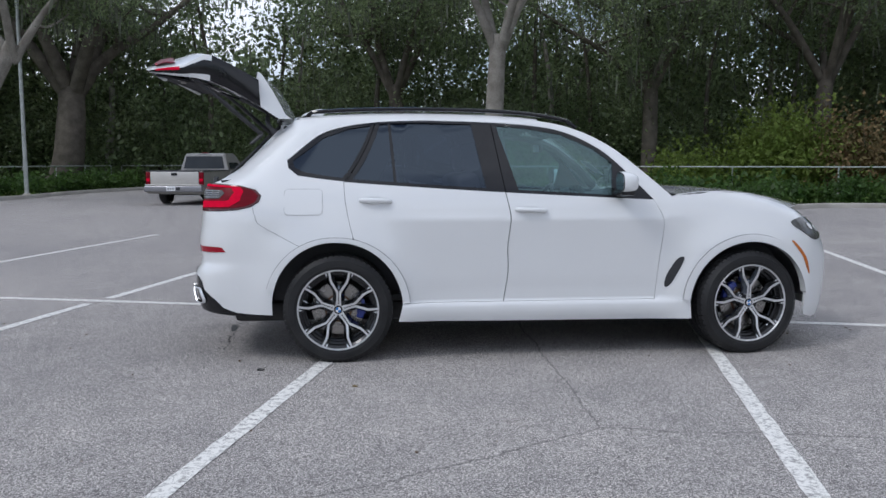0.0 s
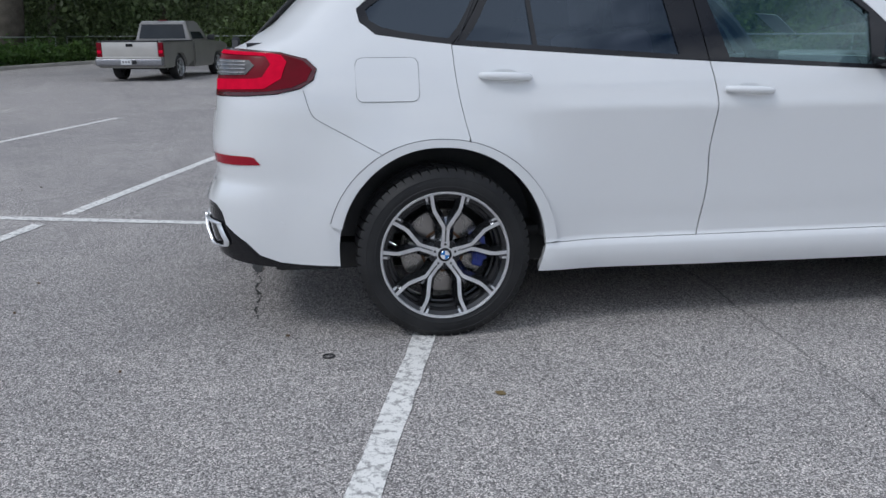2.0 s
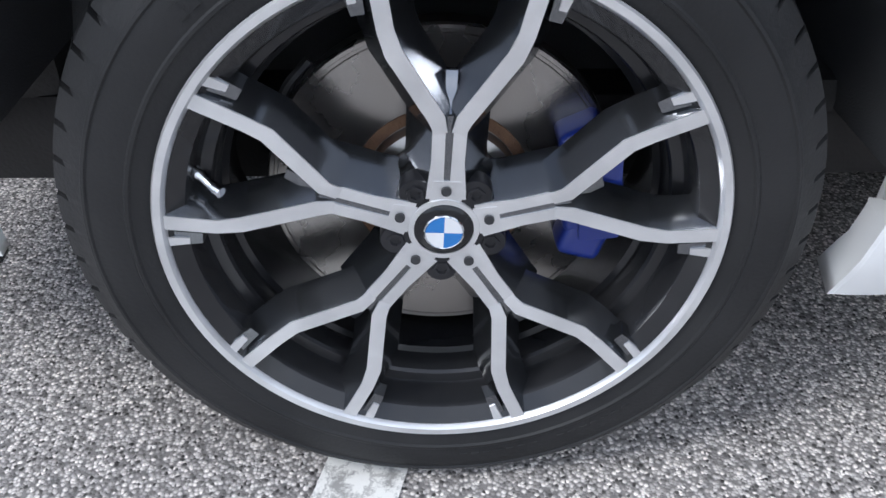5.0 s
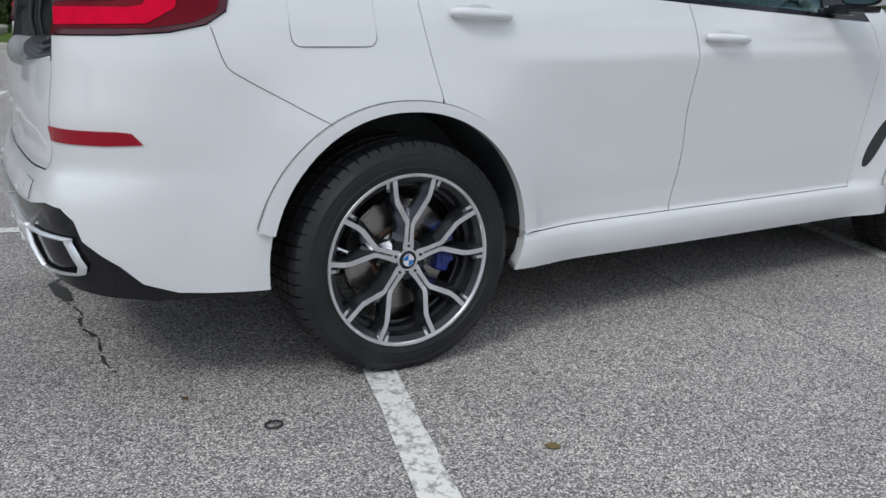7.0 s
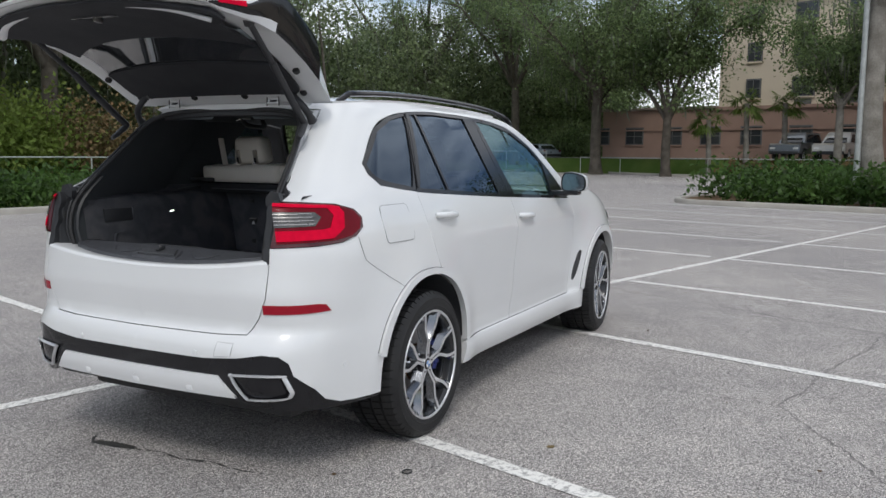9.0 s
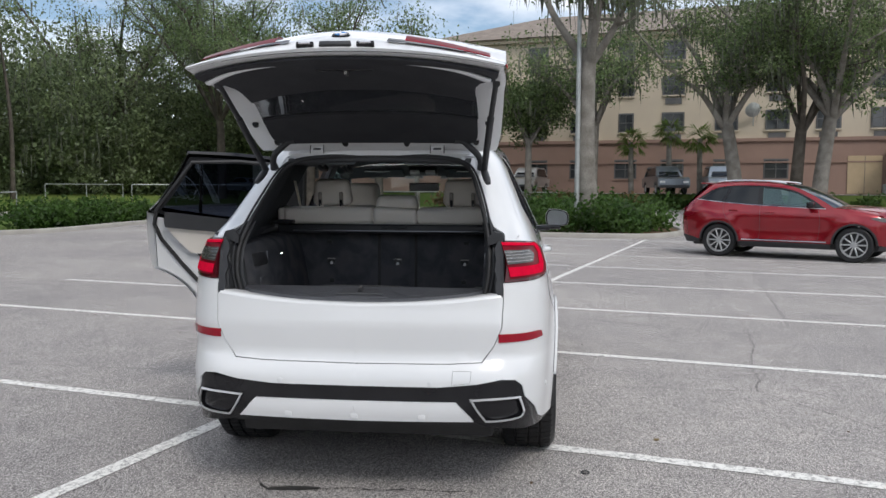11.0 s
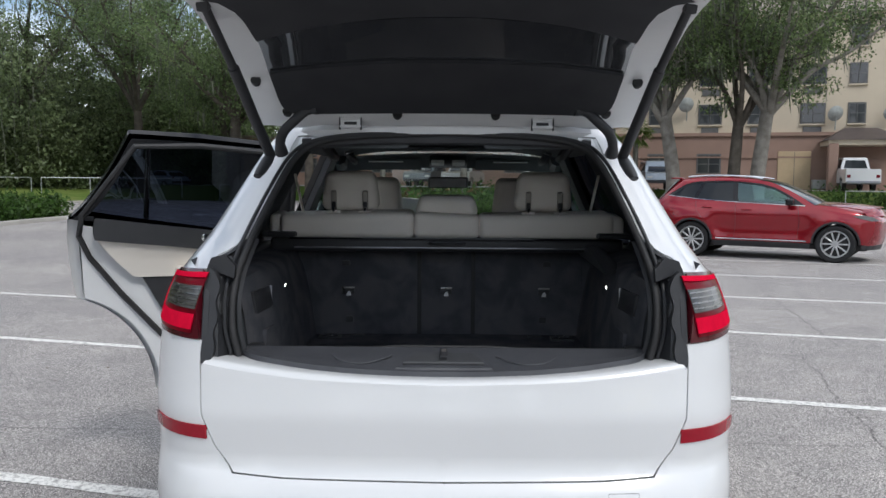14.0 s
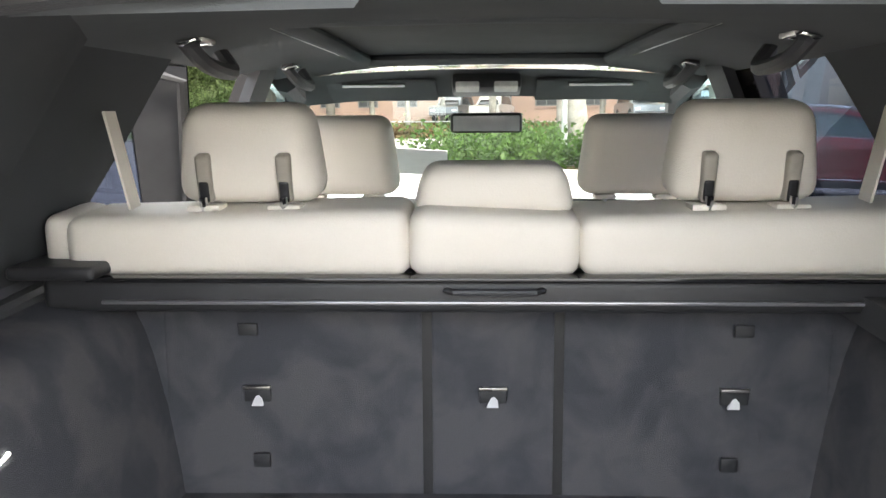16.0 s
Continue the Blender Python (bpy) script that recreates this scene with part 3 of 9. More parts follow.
FLAP = [(-0.230 + sx * 0.100 + 0.030 * math.cos(a), 1.118 + sz * 0.058 + 0.030 * math.sin(a)) for sx, sz, a0 in ((1, 1, 0), (-1, 1, 90), (-1, -1, 180), (1, -1, 270)) for a in np.radians(np.linspace(a0, a0 + 90, 7))]
rear_door_shape = body.flank([(0.045, 1.258)] + pick(belt, 0.06, 1.17) + [tuple(p) for p in seam_b] + [(0.9, 0.405)] + [(0.498, 0.405)] + rear_arch(ARCH_OUT, 4, 77, 14)[1:] + [tuple(p) for p in seam_c[::-1]][1:-1])
front_door_shape = body.flank([(1.18, 1.182)] + pick(belt, 1.19, 2.24) + [tuple(p) for p in seam_a] + [(1.168, 0.405)] + [tuple(p) for p in seam_b[::-1]][1:-1])
lamp_shape = [(body.back(0.70, 1.245), 1.245), (body.side(-0.80, 1.245), 1.243), (body.side(-0.66, 1.23), 1.232), (body.side(-0.555, 1.205), 1.205), (body.side(-0.515, 1.165), 1.165),
              (body.side(-0.53, 1.12), 1.12), (body.side(-0.585, 1.085), 1.085), (body.side(-0.68, 1.064), 1.064), (body.side(-0.80, 1.055), 1.055), (body.back(0.695, 1.05), 1.05)]
top_edge = smooth_line([(2.42, 1.12), (2.22, 1.30), (1.98, 1.50), (1.72, 1.63), (1.45, 1.69), (1.1, 1.718), (0.6, 1.73), (0.1, 1.72), (-0.36, 1.69)], 5)
quarter_edge = [(body.back(y, z), z) for y, z in ((0.525, 1.665), (0.55, 1.56), (0.58, 1.45), (0.612, 1.36), (0.640, 1.308), (0.662, 1.294), (0.688, 1.282), (0.697, 1.268), (0.698, 1.248))]
bumper_seam = [(body.side(x, z), z) for x, z in ((-0.575, 1.08), (-0.550, 0.995), (-0.520, 0.960), (-0.40, 0.892), rear_arch(ARCH_OUT, 120, 121, 1)[0])]
# the outline runs along the window opening's upper edge, so it is put together from its two long lines
up_line = [tuple(p) for p in smooth_line([(2.25, 1.128), (2.02, 1.375), (1.86, 1.505), (1.62, 1.615), (1.35, 1.66), (0.99, 1.682), (0.6, 1.69), (0.28, 1.676), (0.05, 1.642), (-0.13, 1.578), (-0.345, 1.405)], 5)]
frame_shape = (quarter_edge + lamp_shape[1:7] + bumper_seam
               + body.flank(rear_arch(ARCH_OUT, 120, 78, 8)[1:] + [tuple(p) for p in seam_c[::-1]][1:] + [tuple(p) for p in belt[::-1] if p[0] < 0.04] + [(-0.335, 1.35)] + up_line[::-1])
               + body.flank([tuple(p) for p in top_edge]))
bumper_shape = ([(body.back(0.0, 0.665), 0.665), (body.back(0.45, 0.668), 0.668), (body.back(0.60, 0.675), 0.675), (body.back(0.655, 0.75), 0.75), (body.back(0.692, 0.84), 0.84), (body.back(0.697, 0.95), 0.95)]
                + lamp_shape[::-1][:4] + [(body.side(-0.575, 1.08), 1.082)] + bumper_seam[1:]
                + body.flank(rear_arch(ARCH_OUT, 120, 163, 9)[1:] + rear_arch(ARCH_IN + 0.002, 163, 180, 6) + arc(0, HUB, ARCH_IN + 0.002, 181, 184, 2) + [(-0.62, 0.347), (-0.70, 0.354), (-0.79, 0.385), (-0.845, 0.44)])
                + [(body.back(0.803, 0.51), 0.51), (body.back(0.79, 0.565), 0.565), (body.back(0.757, 0.596), 0.596), (body.back(0.69, 0.602), 0.602), (body.back(0.58, 0.582), 0.582), (body.back(0.40, 0.567), 0.567), (body.back(0.0, 0.567), 0.567)])
fender_shape = (body.flank([(2.42, 1.155), (2.7, 1.182), (2.95, 1.164), (3.2, 1.118), (3.4, 1.052)]) + [(body.u[-1] - 0.35, 0.955), (body.u[-1], 0.95), (body.u[-1], 0.25), (body.u[-1] - 0.4, 0.245)]
                + body.flank([(3.52, 0.24), (3.43, 0.265)] + arc(AXLE, HUB, ARCH_IN, -8, 8, 4) + arc(AXLE, HUB, ARCH_OUT, 8, 176, 34) + [(2.478, 0.405), (2.278, 0.405)] + [tuple(p) for p in seam_a[::-1]][1:]))


def side_panes(sign, parent_of):
    """The black window surround and the four panes of one flank; parent_of says which part each belongs to."""
    glass = {
        "quarter": [(-0.308, 1.402), (-0.293, 1.358), (-0.24, 1.328), (-0.13, 1.307), (0.035, 1.283), (0.24, 1.655), (0.08, 1.628), (-0.10, 1.562)],
        "rear_fixed": [(0.105, 1.275), (0.395, 1.254), (0.36, 1.668), (0.305, 1.662)],
        "rear": [(0.415, 1.252), (1.045, 1.21), (0.96, 1.664), (0.6, 1.674), (0.38, 1.669)],
        "front": [(1.275, 1.197), (1.95, 1.16), (1.975, 1.385), (1.845, 1.493), (1.61, 1.596), (1.35, 1.64), (1.14, 1.657)],
    }
    spans = {"quarter": [(-0.345, 1.405), (-0.335, 1.35)] + pick(belt, -0.3, 0.04) + [(0.045, 1.258), (0.27, 1.675), (0.05, 1.642), (-0.13, 1.578)],
             "rear": [(0.05, 1.258)] + pick(belt, 0.06, 1.17) + [(1.178, 1.182), (1.10, 1.674), (0.99, 1.682), (0.6, 1.69), (0.276, 1.676)],
             "front": [(1.183, 1.182)] + pick(belt, 1.19, 2.24) + [(2.25, 1.128)] + up_line[1:21] + [(1.106, 1.674)]}
    for key, outline in spans.items():
        owner = parent_of(key)
        holes = [body.flank(glass[g]) for g in glass if g.split("_")[0] == key]
        body.panel("window_surround", body.flank(outline), BLACKGLOSS, owner, sign, holes, off=-0.003, flange=0.03, label="gloss black window surround")
        for g in glass:
            if g.split("_")[0] == key:
                pane = body.panel("window_pane", shrink(body.flank(glass[g]), -0.006), CLEAR if g == "front" else TINT, owner, sign, off=-0.010, flange=0, step=0.06,
                                  label="clear side window" if g == "front" else "dark tinted side window")
                pane.visible_shadow = False
    if sign < 0:
        # thin gloss divider between the panes
        part("window_divider", tube([body.surf(body.side(x, z), z) * [1, sign, 1] + [0, 0.002 * sign, 0] for x, z in ((0.075, 1.275), (0.265, 1.668))], 0.0035, 6), BLACKGLOSS, parent_of("quarter"))


def door_handle(parent, x, z, sign):
    p = body.surf(body.side(x, z), z)
    bar = smooth_line([(x - 0.108, p[1] + 0.004, z + 0.004), (x - 0.085, p[1] + 0.024, z + 0.003), (x - 0.03, p[1] + 0.034, z + 0.001), (x + 0.04, p[1] + 0.033, z - 0.002), (x + 0.088, p[1] + 0.022, z - 0.005), (x + 0.108, p[1] + 0.004, z - 0.006)], 5)
    width = [0.011 + 0.0065 * math.sin(math.pi * k / (len(bar) - 1)) ** 0.5 for k in range(len(bar))]
    b = tube([(q[0], q[1] * sign, q[2]) for q in bar], width, 12)
    part("door_handle", b, PAINT, parent, "white bar door handle")
    cup = lathe([(0.0, 0), (0.038, 0.0), (0.044, 0.003), (0.0, 0.003)], 24, Matrix.Translation((x - 0.005, (p[1] - 0.001) * sign, z - 0.004)) @ Matrix.Diagonal((1.6, sign, 0.75, 1)))
    part("handle_cup", cup, PAINT_IN, parent)


def seam_backing(parent, sign, lines):
    for line in lines:
        pts = []
        for x, z in line:
            u = body.side(x, z)
            pts.append((body.surf(u, z) - body.normal(np.array(u), np.array(z)) * 0.034) * [1, sign, 1])
        part("seam_seal", tube(pts, 0.012, 6), RUBBER, parent)


rear_doors, HINGE = {}, (1.185, 0.90)
for sign in (-1, 1):
    body.panel("side_frame", frame_shape, PAINT, car, sign, label="white quarter panel and roof pillar")
    front_door = body.panel("front_door", shrink(front_door_shape, 0.003), PAINT, car, sign)
    rear_door = body.panel("rear_door", shrink(rear_door_shape, 0.003), PAINT, car, sign, label="rear door standing open" if sign > 0 else "")
    rear_doors[sign] = rear_door
    side_panes(sign, {"quarter": car, "rear": rear_door, "front": front_door}.get)
    door_handle(rear_door, 0.265, 1.128, sign)
    door_handle(front_door, 1.355, 1.058, sign)
    body.panel("sill", body.flank([(0.420, 0.280), (0.434, 0.335)] + [(0.450, 0.404), (1.5, 0.404), (2.528, 0.404), (2.545, 0.262), (2.3, 0.262), (1.2, 0.268)]), PAINT, car, sign, off=0.003, flange=0.05, label="white side sill")
    # the sill's rear end is closed by a raked cap that turns in behind the tyre
    cap_rows = []
    for x, z in ((0.455, 0.425), (0.453, 0.404), (0.445, 0.37), (0.437, 0.335), (0.429, 0.30), (0.424, 0.281)):
        y = float(body.surf(body.side(x, z), z)[1]) + 0.002
        cap_rows.append([(x - 0.001, y * sign, z), (x + 0.004, (y - 0.012) * sign, z), (x + 0.006, (y - 0.035) * sign, z + 0.001), (x + 0.012, (y - 0.05) * sign, z + 0.002)])
    part("sill_end", loft(cap_rows, 0.004 * sign), PAINT, car)
    body.panel("rear_arch_trim", body.flank(rear_arch(ARCH_OUT + 0.003, 4, 163, 40) + rear_arch(ARCH_IN, 163, 4, 40)), PAINT, car, sign, off=0.015, flange=0.032, step=0.02)
    body.panel("front_arch_trim", body.flank(arc(AXLE, HUB, ARCH_OUT + 0.003, 8, 176, 40) + arc(AXLE, HUB, ARCH_IN, 176, 8, 40)), PAINT, car, sign, off=0.015, flange=0.06, step=0.02)
    for wx, a0, a1 in ((0, 5, 162), (AXLE, 9, 175)):
        line = [(body.side(x, z), z) for x, z in (arc(wx, HUB, ARCH_OUT + 0.006, a0, a1, 50) if wx else rear_arch(ARCH_OUT + 0.006, a0, a1, 50))]
        part("arch_gap", tube([(body.surf(u, z) + body.normal(np.array(u), np.array(z)) * 0.001) * [1, sign, 1] for u, z in line], 0.0015, 6), GAP, car)
    fender = body.panel("front_fender", fender_shape, PAINT, car, sign, label="white front fender and bumper corner")
    body.panel("fender_vent", shrink(body.flank(smooth_line([(2.345, 0.50), (2.355, 0.58), (2.425, 0.695), (2.475, 0.712), (2.462, 0.66), (2.385, 0.515)], 4, True)), 0.0), BLACK, fender, sign, off=0.004, flange=0.01)
    body.panel("headlight", body.flank(smooth_line([(3.30, 0.960), (3.42, 0.984), (3.57, 0.955), (3.62, 0.90), (3.60, 0.838), (3.52, 0.818), (3.42, 0.872), (3.34, 0.915)], 4, True)), SMOKE, fender, sign, off=0.006, flange=0.012, label="dark clear headlight")
    for x, z in ((3.475, 0.915), (3.55, 0.895)):
        eye = [(body.side(x, z) + 0.024 * math.cos(a), z + 0.024 * math.sin(a)) for a in np.linspace(0, 6.283, 16)[:-1]]
        body.panel("headlight_ring", eye, LAMPLENS, fender, sign, off=0.012, flange=0.004, step=0.02)
    body.panel("side_marker", body.flank(smooth_line([(3.295, 0.815), (3.325, 0.805), (3.415, 0.70), (3.45, 0.59), (3.435, 0.586), (3.39, 0.70)], 3, True)), AMBER, fender, sign, off=0.005, flange=0.008, label="amber side marker")
    body.panel("fuel_flap" if sign < 0 else "flush_panel", body.flank(FLAP), PAINT, car, sign, off=0.0025, flange=0.006)
    if sign < 0:
        part("flap_gap", tube([(body.surf(body.side(x, z), z) + body.normal(np.array(body.side(x, z)), np.array(z)) * 0.0016) * [1, sign, 1] for x, z in FLAP], 0.0013, 6, closed=True), GAP, car)
    part("bumper_gap", tube([tuple((body.surf(u, z) + body.normal(np.array(u), np.array(z)) * 0.0006) * [1, sign, 1]) for u, z in smooth_line(bumper_seam, 8)], 0.0012, 6), GAP, car)
    seam_backing(car, sign, [seam_c, seam_a] + ([seam_b, rear_arch(ARCH_OUT, 6, 160, 16), [(0.5, 0.405), (1.3, 0.405), (2.3, 0.405)], [tuple(p) for p in belt[6:]]] if sign < 0 else [seam_b]))
    # wheel housing
    for wx in (0, AXLE):
        rows = [[(wx + 0.47 * math.cos(radians(a)), y * sign, HUB + 0.47 * math.sin(radians(a))) for y in (min(0.93, float(body.surf(body.side(wx + 0.47 * math.cos(radians(a)), HUB + 0.47 * math.sin(radians(a))), HUB + 0.47 * math.sin(radians(a)))[1]) - 0.02), 0.8, 0.6)] for a in range(4, 177, 8)]
        part("wheel_housing", loft(rows), TRIM, car)
        part("housing_wall", prism(arc(0, 0, 0.48, 2, 178, 24), 0.02, Matrix.Translation((wx, 0.60 * sign, HUB)) @ Matrix.Rotation(radians(90), 4, "X")), TRIM, car)
    # tail lamp: lens with two bright bars round a smoked middle
    lamp = body.panel("tail_lamp", shrink(lamp_shape, 0.003), DARKRED, car, sign, off=0.006, flange=0.03, step=0.03, label="red tail lamp with a smoked centre")
    inner = body.back(0.70, 1.15)
    def band(x0, z0, x1, z1):
        return [(inner + 0.012 if x0 is None else body.side(x0, z0), z0), (body.side(x1, z1), z1)]
    L = lambda pts: [((inner + 0.006) if x is None else body.side(x, z), z) for x, z in pts]
    body.panel("lens", L([(None, 1.235), (-0.66, 1.222), (-0.57, 1.195), (-0.535, 1.16), (-0.56, 1.115), (-0.62, 1.09), (-0.72, 1.075), (None, 1.068)]), REDLENS, lamp, sign, off=0.009, flange=0.003, step=0.03)
    body.panel("light_bar", L([(None, 1.222), (-0.72, 1.212), (-0.70, 1.18), (-0.735, 1.13), (-0.77, 1.124), (None, 1.122), (None, 1.078), (-0.73, 1.085), (-0.66, 1.125), (-0.635, 1.19), (-0.655, 1.215), (-0.70, 1.223), (None, 1.233)]), REDBAR, lamp, sign, off=0.012, flange=0.003, step=0.02)
    clear = body.panel("smoked_window", L([(None, 1.200), (-0.785, 1.196), (-0.765, 1.175), (-0.80, 1.140), (None, 1.136)]), SMOKE, lamp, sign, off=0.0125, flange=0.003, step=0.03)
    for k in range(4):
        z = 1.146 + 0.014 * k
        body.panel("lamp_rib", L([(None, z), (-0.80 - 0.01 * (k == 0), z), (-0.80, z + 0.004), (None, z + 0.004)]), STEEL, lamp, sign, off=0.015, flange=0.002)
    # bumper furniture
    body.panel("reflector", [(body.back(0.675, 0.80), 0.81), (body.side(-0.82, 0.80), 0.81), (body.side(-0.79, 0.80), 0.806), (body.side(-0.765, 0.775), 0.776), (body.side(-0.85, 0.77), 0.772), (body.back(0.675, 0.77), 0.770)], REFLECT, car, sign, off=0.004, flange=0.01, step=0.03, label="red bumper reflector")
    ring = [(body.side(-0.69, 0.523) + 0.012 * math.cos(a), 0.523 + 0.012 * math.sin(a)) for a in np.linspace(0, 6.283, 16)[:-1]]
    body.panel("parking_sensor", ring, PAINT_IN, car, sign, off=0.003, flange=0.004, step=0.02)
    # door mirror
    mirror = part("door_mirror", box((0.09, 0.12, 0.04), Matrix.Translation((2.0, 0.93 * sign, 1.172)), 0.014, 2), BLACKGLOSS, front_door)
    def mirror_loft(rings):
        """Skin over scaled copies (x, scale) of the mirror's outline, closed at both ends."""
        line = smooth_line([(-0.078, -0.045), (-0.080, 0.035), (-0.052, 0.072), (0.015, 0.070), (0.068, 0.046), (0.080, -0.012), (0.060, -0.058), (-0.04, -0.063)], 5, True)
        bm = bmesh.new()
        loops = [[bm.verts.new((x, (1.046 + p[0] * s * 1.15) * sign, 1.251 + p[1] * s)) for p in line] for x, s in rings]
        for p, q in zip(loops, loops[1:]):
            for i in range(len(line)):
                j = (i + 1) % len(line)
                bm.faces.new((p[i], p[j], q[j], q[i]))
        bm.faces.new(loops[0])
        bm.faces.new(loops[-1])
        bmesh.ops.recalc_face_normals(bm, faces=bm.faces)
        return bm
    part("mirror_housing", mirror_loft([(1.966, 0.97), (1.962, 0.99), (1.966, 1.0), (2.005, 1.0), (2.032, 0.95), (2.052, 0.86), (2.066, 0.72), (2.074, 0.5), (2.076, 0.2)]), PAINT, mirror, "white door mirror housing", smooth=50)
    part("mirror_bezel", mirror_loft([(1.958, 0.90), (1.956, 0.94), (1.958, 0.965), (1.975, 0.965)]), BLACKGLOSS, mirror)
    part("mirror_glass", mirror_loft([(1.9545, 0.86), (1.957, 0.87), (1.97, 0.87)]), MIRROR, mirror, "mirror glass")
    part("mirror_base", box((0.098, 0.165, 0.034), (2.008, 0.995 * sign, 1.178), 0.014, 2), BLACKGLOSS, mirror)

bumper = body.panel("rear_bumper", bumper_shape, PAINT, car, -1, both=True, label="white rear bumper")
body.panel("rear_diffuser", [(body.back(0, 0.571), 0.571), (body.back(0.40, 0.571), 0.571), (body.back(0.58, 0.586), 0.586), (body.back(0.69, 0.606), 0.606), (body.back(0.76, 0.600), 0.600), (body.back(0.793, 0.568), 0.568), (body.back(0.806, 0.51), 0.51),
                              (body.side(-0.842, 0.442), 0.442), (body.side(-0.787, 0.387), 0.387), (body.side(-0.70, 0.356), 0.356), (body.side(-0.62, 0.35), 0.35), (body.side(-0.46, 0.342), 0.342), (body.side(-0.46, 0.325), 0.325), (body.side(-0.75, 0.33), 0.33), (body.back(0.80, 0.34), 0.34), (body.back(0.62, 0.372), 0.372), (body.back(0.55, 0.402), 0.402), (body.back(0, 0.402), 0.402)],
           BLACKGLOSS, bumper, -1, both=True, off=-0.006, flange=0.02, label="dark gloss lower bumper band")
body.panel("skid_plate", [(body.back(0, 0.497), 0.497), (body.back(0.48, 0.497), 0.497), (body.back(0.565, 0.404), 0.404), (body.back(0, 0.400), 0.400)], PAINT, bumper, -1, both=True, off=0.006, flange=0.03, label="white lower bumper insert")
for y in (-0.32, 0.0, 0.32):
    p = body.surf(body.back(abs(y), 0.41), 0.41)
    part("skid_rib", box((0.016, 0.036, 0.03), (p[0] - 0.006, y, 0.425), 0.006, 2), PAINT, bumper)
for sign in (-1, 1):
    ring = [(0.550, 0.502), (0.566, 0.513), (0.765, 0.518), (0.785, 0.504), (0.802, 0.450), (0.800, 0.427), (0.774, 0.405), (0.638, 0.397), (0.608, 0.410)]
    outer = smooth_line(ring, 4, True)
    inner_ring = shrink(outer, 0.0105)
    shape = lambda pts, off: [(body.surf(body.back(y, z), z)[0] - off - max(0, y - 0.70) * 0.04, y * sign, z) for y, z in pts]
    n = len(outer)
    b = bmesh.new()
    rings = [[b.verts.new(p) for p in shape(o, d)] for o, d in ((outer, 0.0), (outer, 0.008), (shrink(outer, 0.004), 0.014), (shrink(outer, 0.008), 0.014), (inner_ring, 0.006), (inner_ring, 0.0))]
    for r, s in zip(rings, rings[1:]):
        for k in range(n):
            b.faces.new((r[k], r[(k + 1) % n], s[(k + 1) % n], s[k]))
    bmesh.ops.recalc_face_normals(b, faces=b.faces)
    tip = part("exhaust_trim", b, BRIGHT, car, "chrome trapezoid exhaust trim")
    b = bmesh.new()
    deep = [[b.verts.new(p) for p in shape(inner_ring, d)] for d in (0.004, -0.001)]
    for k in range(n):
        b.faces.new((deep[0][k], deep[0][(k + 1) % n], deep[1][(k + 1) % n], deep[1][k]))
    b.faces.new(deep[1])
    # flat sheet over the bumper band; the opening's shade is put into its colour
    part("exhaust_back", b, HOLLOW, tip)
for y in (-0.36, 0.36):
    part("parking_sensor", lathe([(0, 0), (0.011, 0), (0.012, -0.004), (0.009, -0.005), (0, -0.005)], 16, Matrix.Translation((body.surf(body.back(abs(y), 0.585), 0.585)[0], y, 0.585)) @ Matrix.Rotation(radians(-90), 4, "Z")), PAINT_IN, bumper)
tow = [(0.46, 0.578), (0.545, 0.586), (0.55, 0.64), (0.465, 0.64)]
part("cap_gap", tube([body.surf(body.back(y, z), z) * [1, -1, 1] for y, z in dense(tow, 0.02)], 0.0010, 6, closed=True), RUBBER, bumper)
body.panel("towing_cap", [(body.back(y, z), z) for y, z in tow], PAINT, bumper, -1, off=0.0008, flange=0.003)

# lower tailgate, closed, with its black loading sill
lower = body.panel("lower_tailgate", shrink([(body.back(0, 0.669), 0.669), (body.back(0.45, 0.672), 0.672), (body.back(0.597, 0.679), 0.679), (body.back(0.651, 0.752), 0.752), (body.back(0.688, 0.842), 0.842), (body.back(0.694, 0.986), 0.986), (body.back(0.55, 0.966), 0.966), (body.back(0.4, 0.951), 0.951), (body.back(0.2, 0.942), 0.942), (body.back(0, 0.938), 0.938)], 0.0),
                   PAINT, car, -1, both=True, off=0.0, label="white closed lower tailgate")
rows = []
SILL = lambda y: float(np.interp(abs(y), (0, 0.25, 0.376, 0.45, 0.50, 0.556, 0.585, 0.61, 0.62), (-0.941, -0.940, -0.930, -0.915, -0.902, -0.888, -0.858, -0.822, -0.812)))
RIM = lambda y: 0.938 + 0.050 * (abs(y) / 0.688) ** 2
for y in np.linspace(-0.688, 0.688, 29):
    z = RIM(y)
    x = body.surf(body.back(abs(y), z), z)[0]
    edge_x = max(SILL(min(abs(y), 0.62)), x + 0.022)
    rows.append([(x, y, z - 0.004), (x + 0.004, y, z + 0.006), (x + 0.010, y, z + 0.011), (x + 0.018, y, z + 0.014), (edge_x + 0.004, y, z + 0.012), (edge_x + 0.03, y, z + 0.008)])
part("lip", loft(rows), PAINT, lower)
rows = [[(SILL(y), y, RIM(y) + 0.010), (SILL(y) + 0.003, y, RIM(y) + 0.021), (SILL(y) + 0.03, y, RIM(y) * 0.82 + 0.18 + 0.016), (SILL(y) * 0.5 - 0.40, y, RIM(y) * 0.5 + 0.502), (-0.80, y, 1.0), (-0.785, y, 0.998), (-0.78, y, 0.955)] for y in np.linspace(-0.62, 0.62, 49)]
sill_plate = part("loading_sill", loft(rows, -0.006), SILLGREY, lower, "black ribbed plastic loading sill")
part("sill_lip", tube([(-0.792, y, 1.001 + 0.006 * float(ease(abs(y), 0.24, 0.12))) for y in np.linspace(-0.615, 0.615, 41)], 0.005, 8), RUBBER, sill_plate)
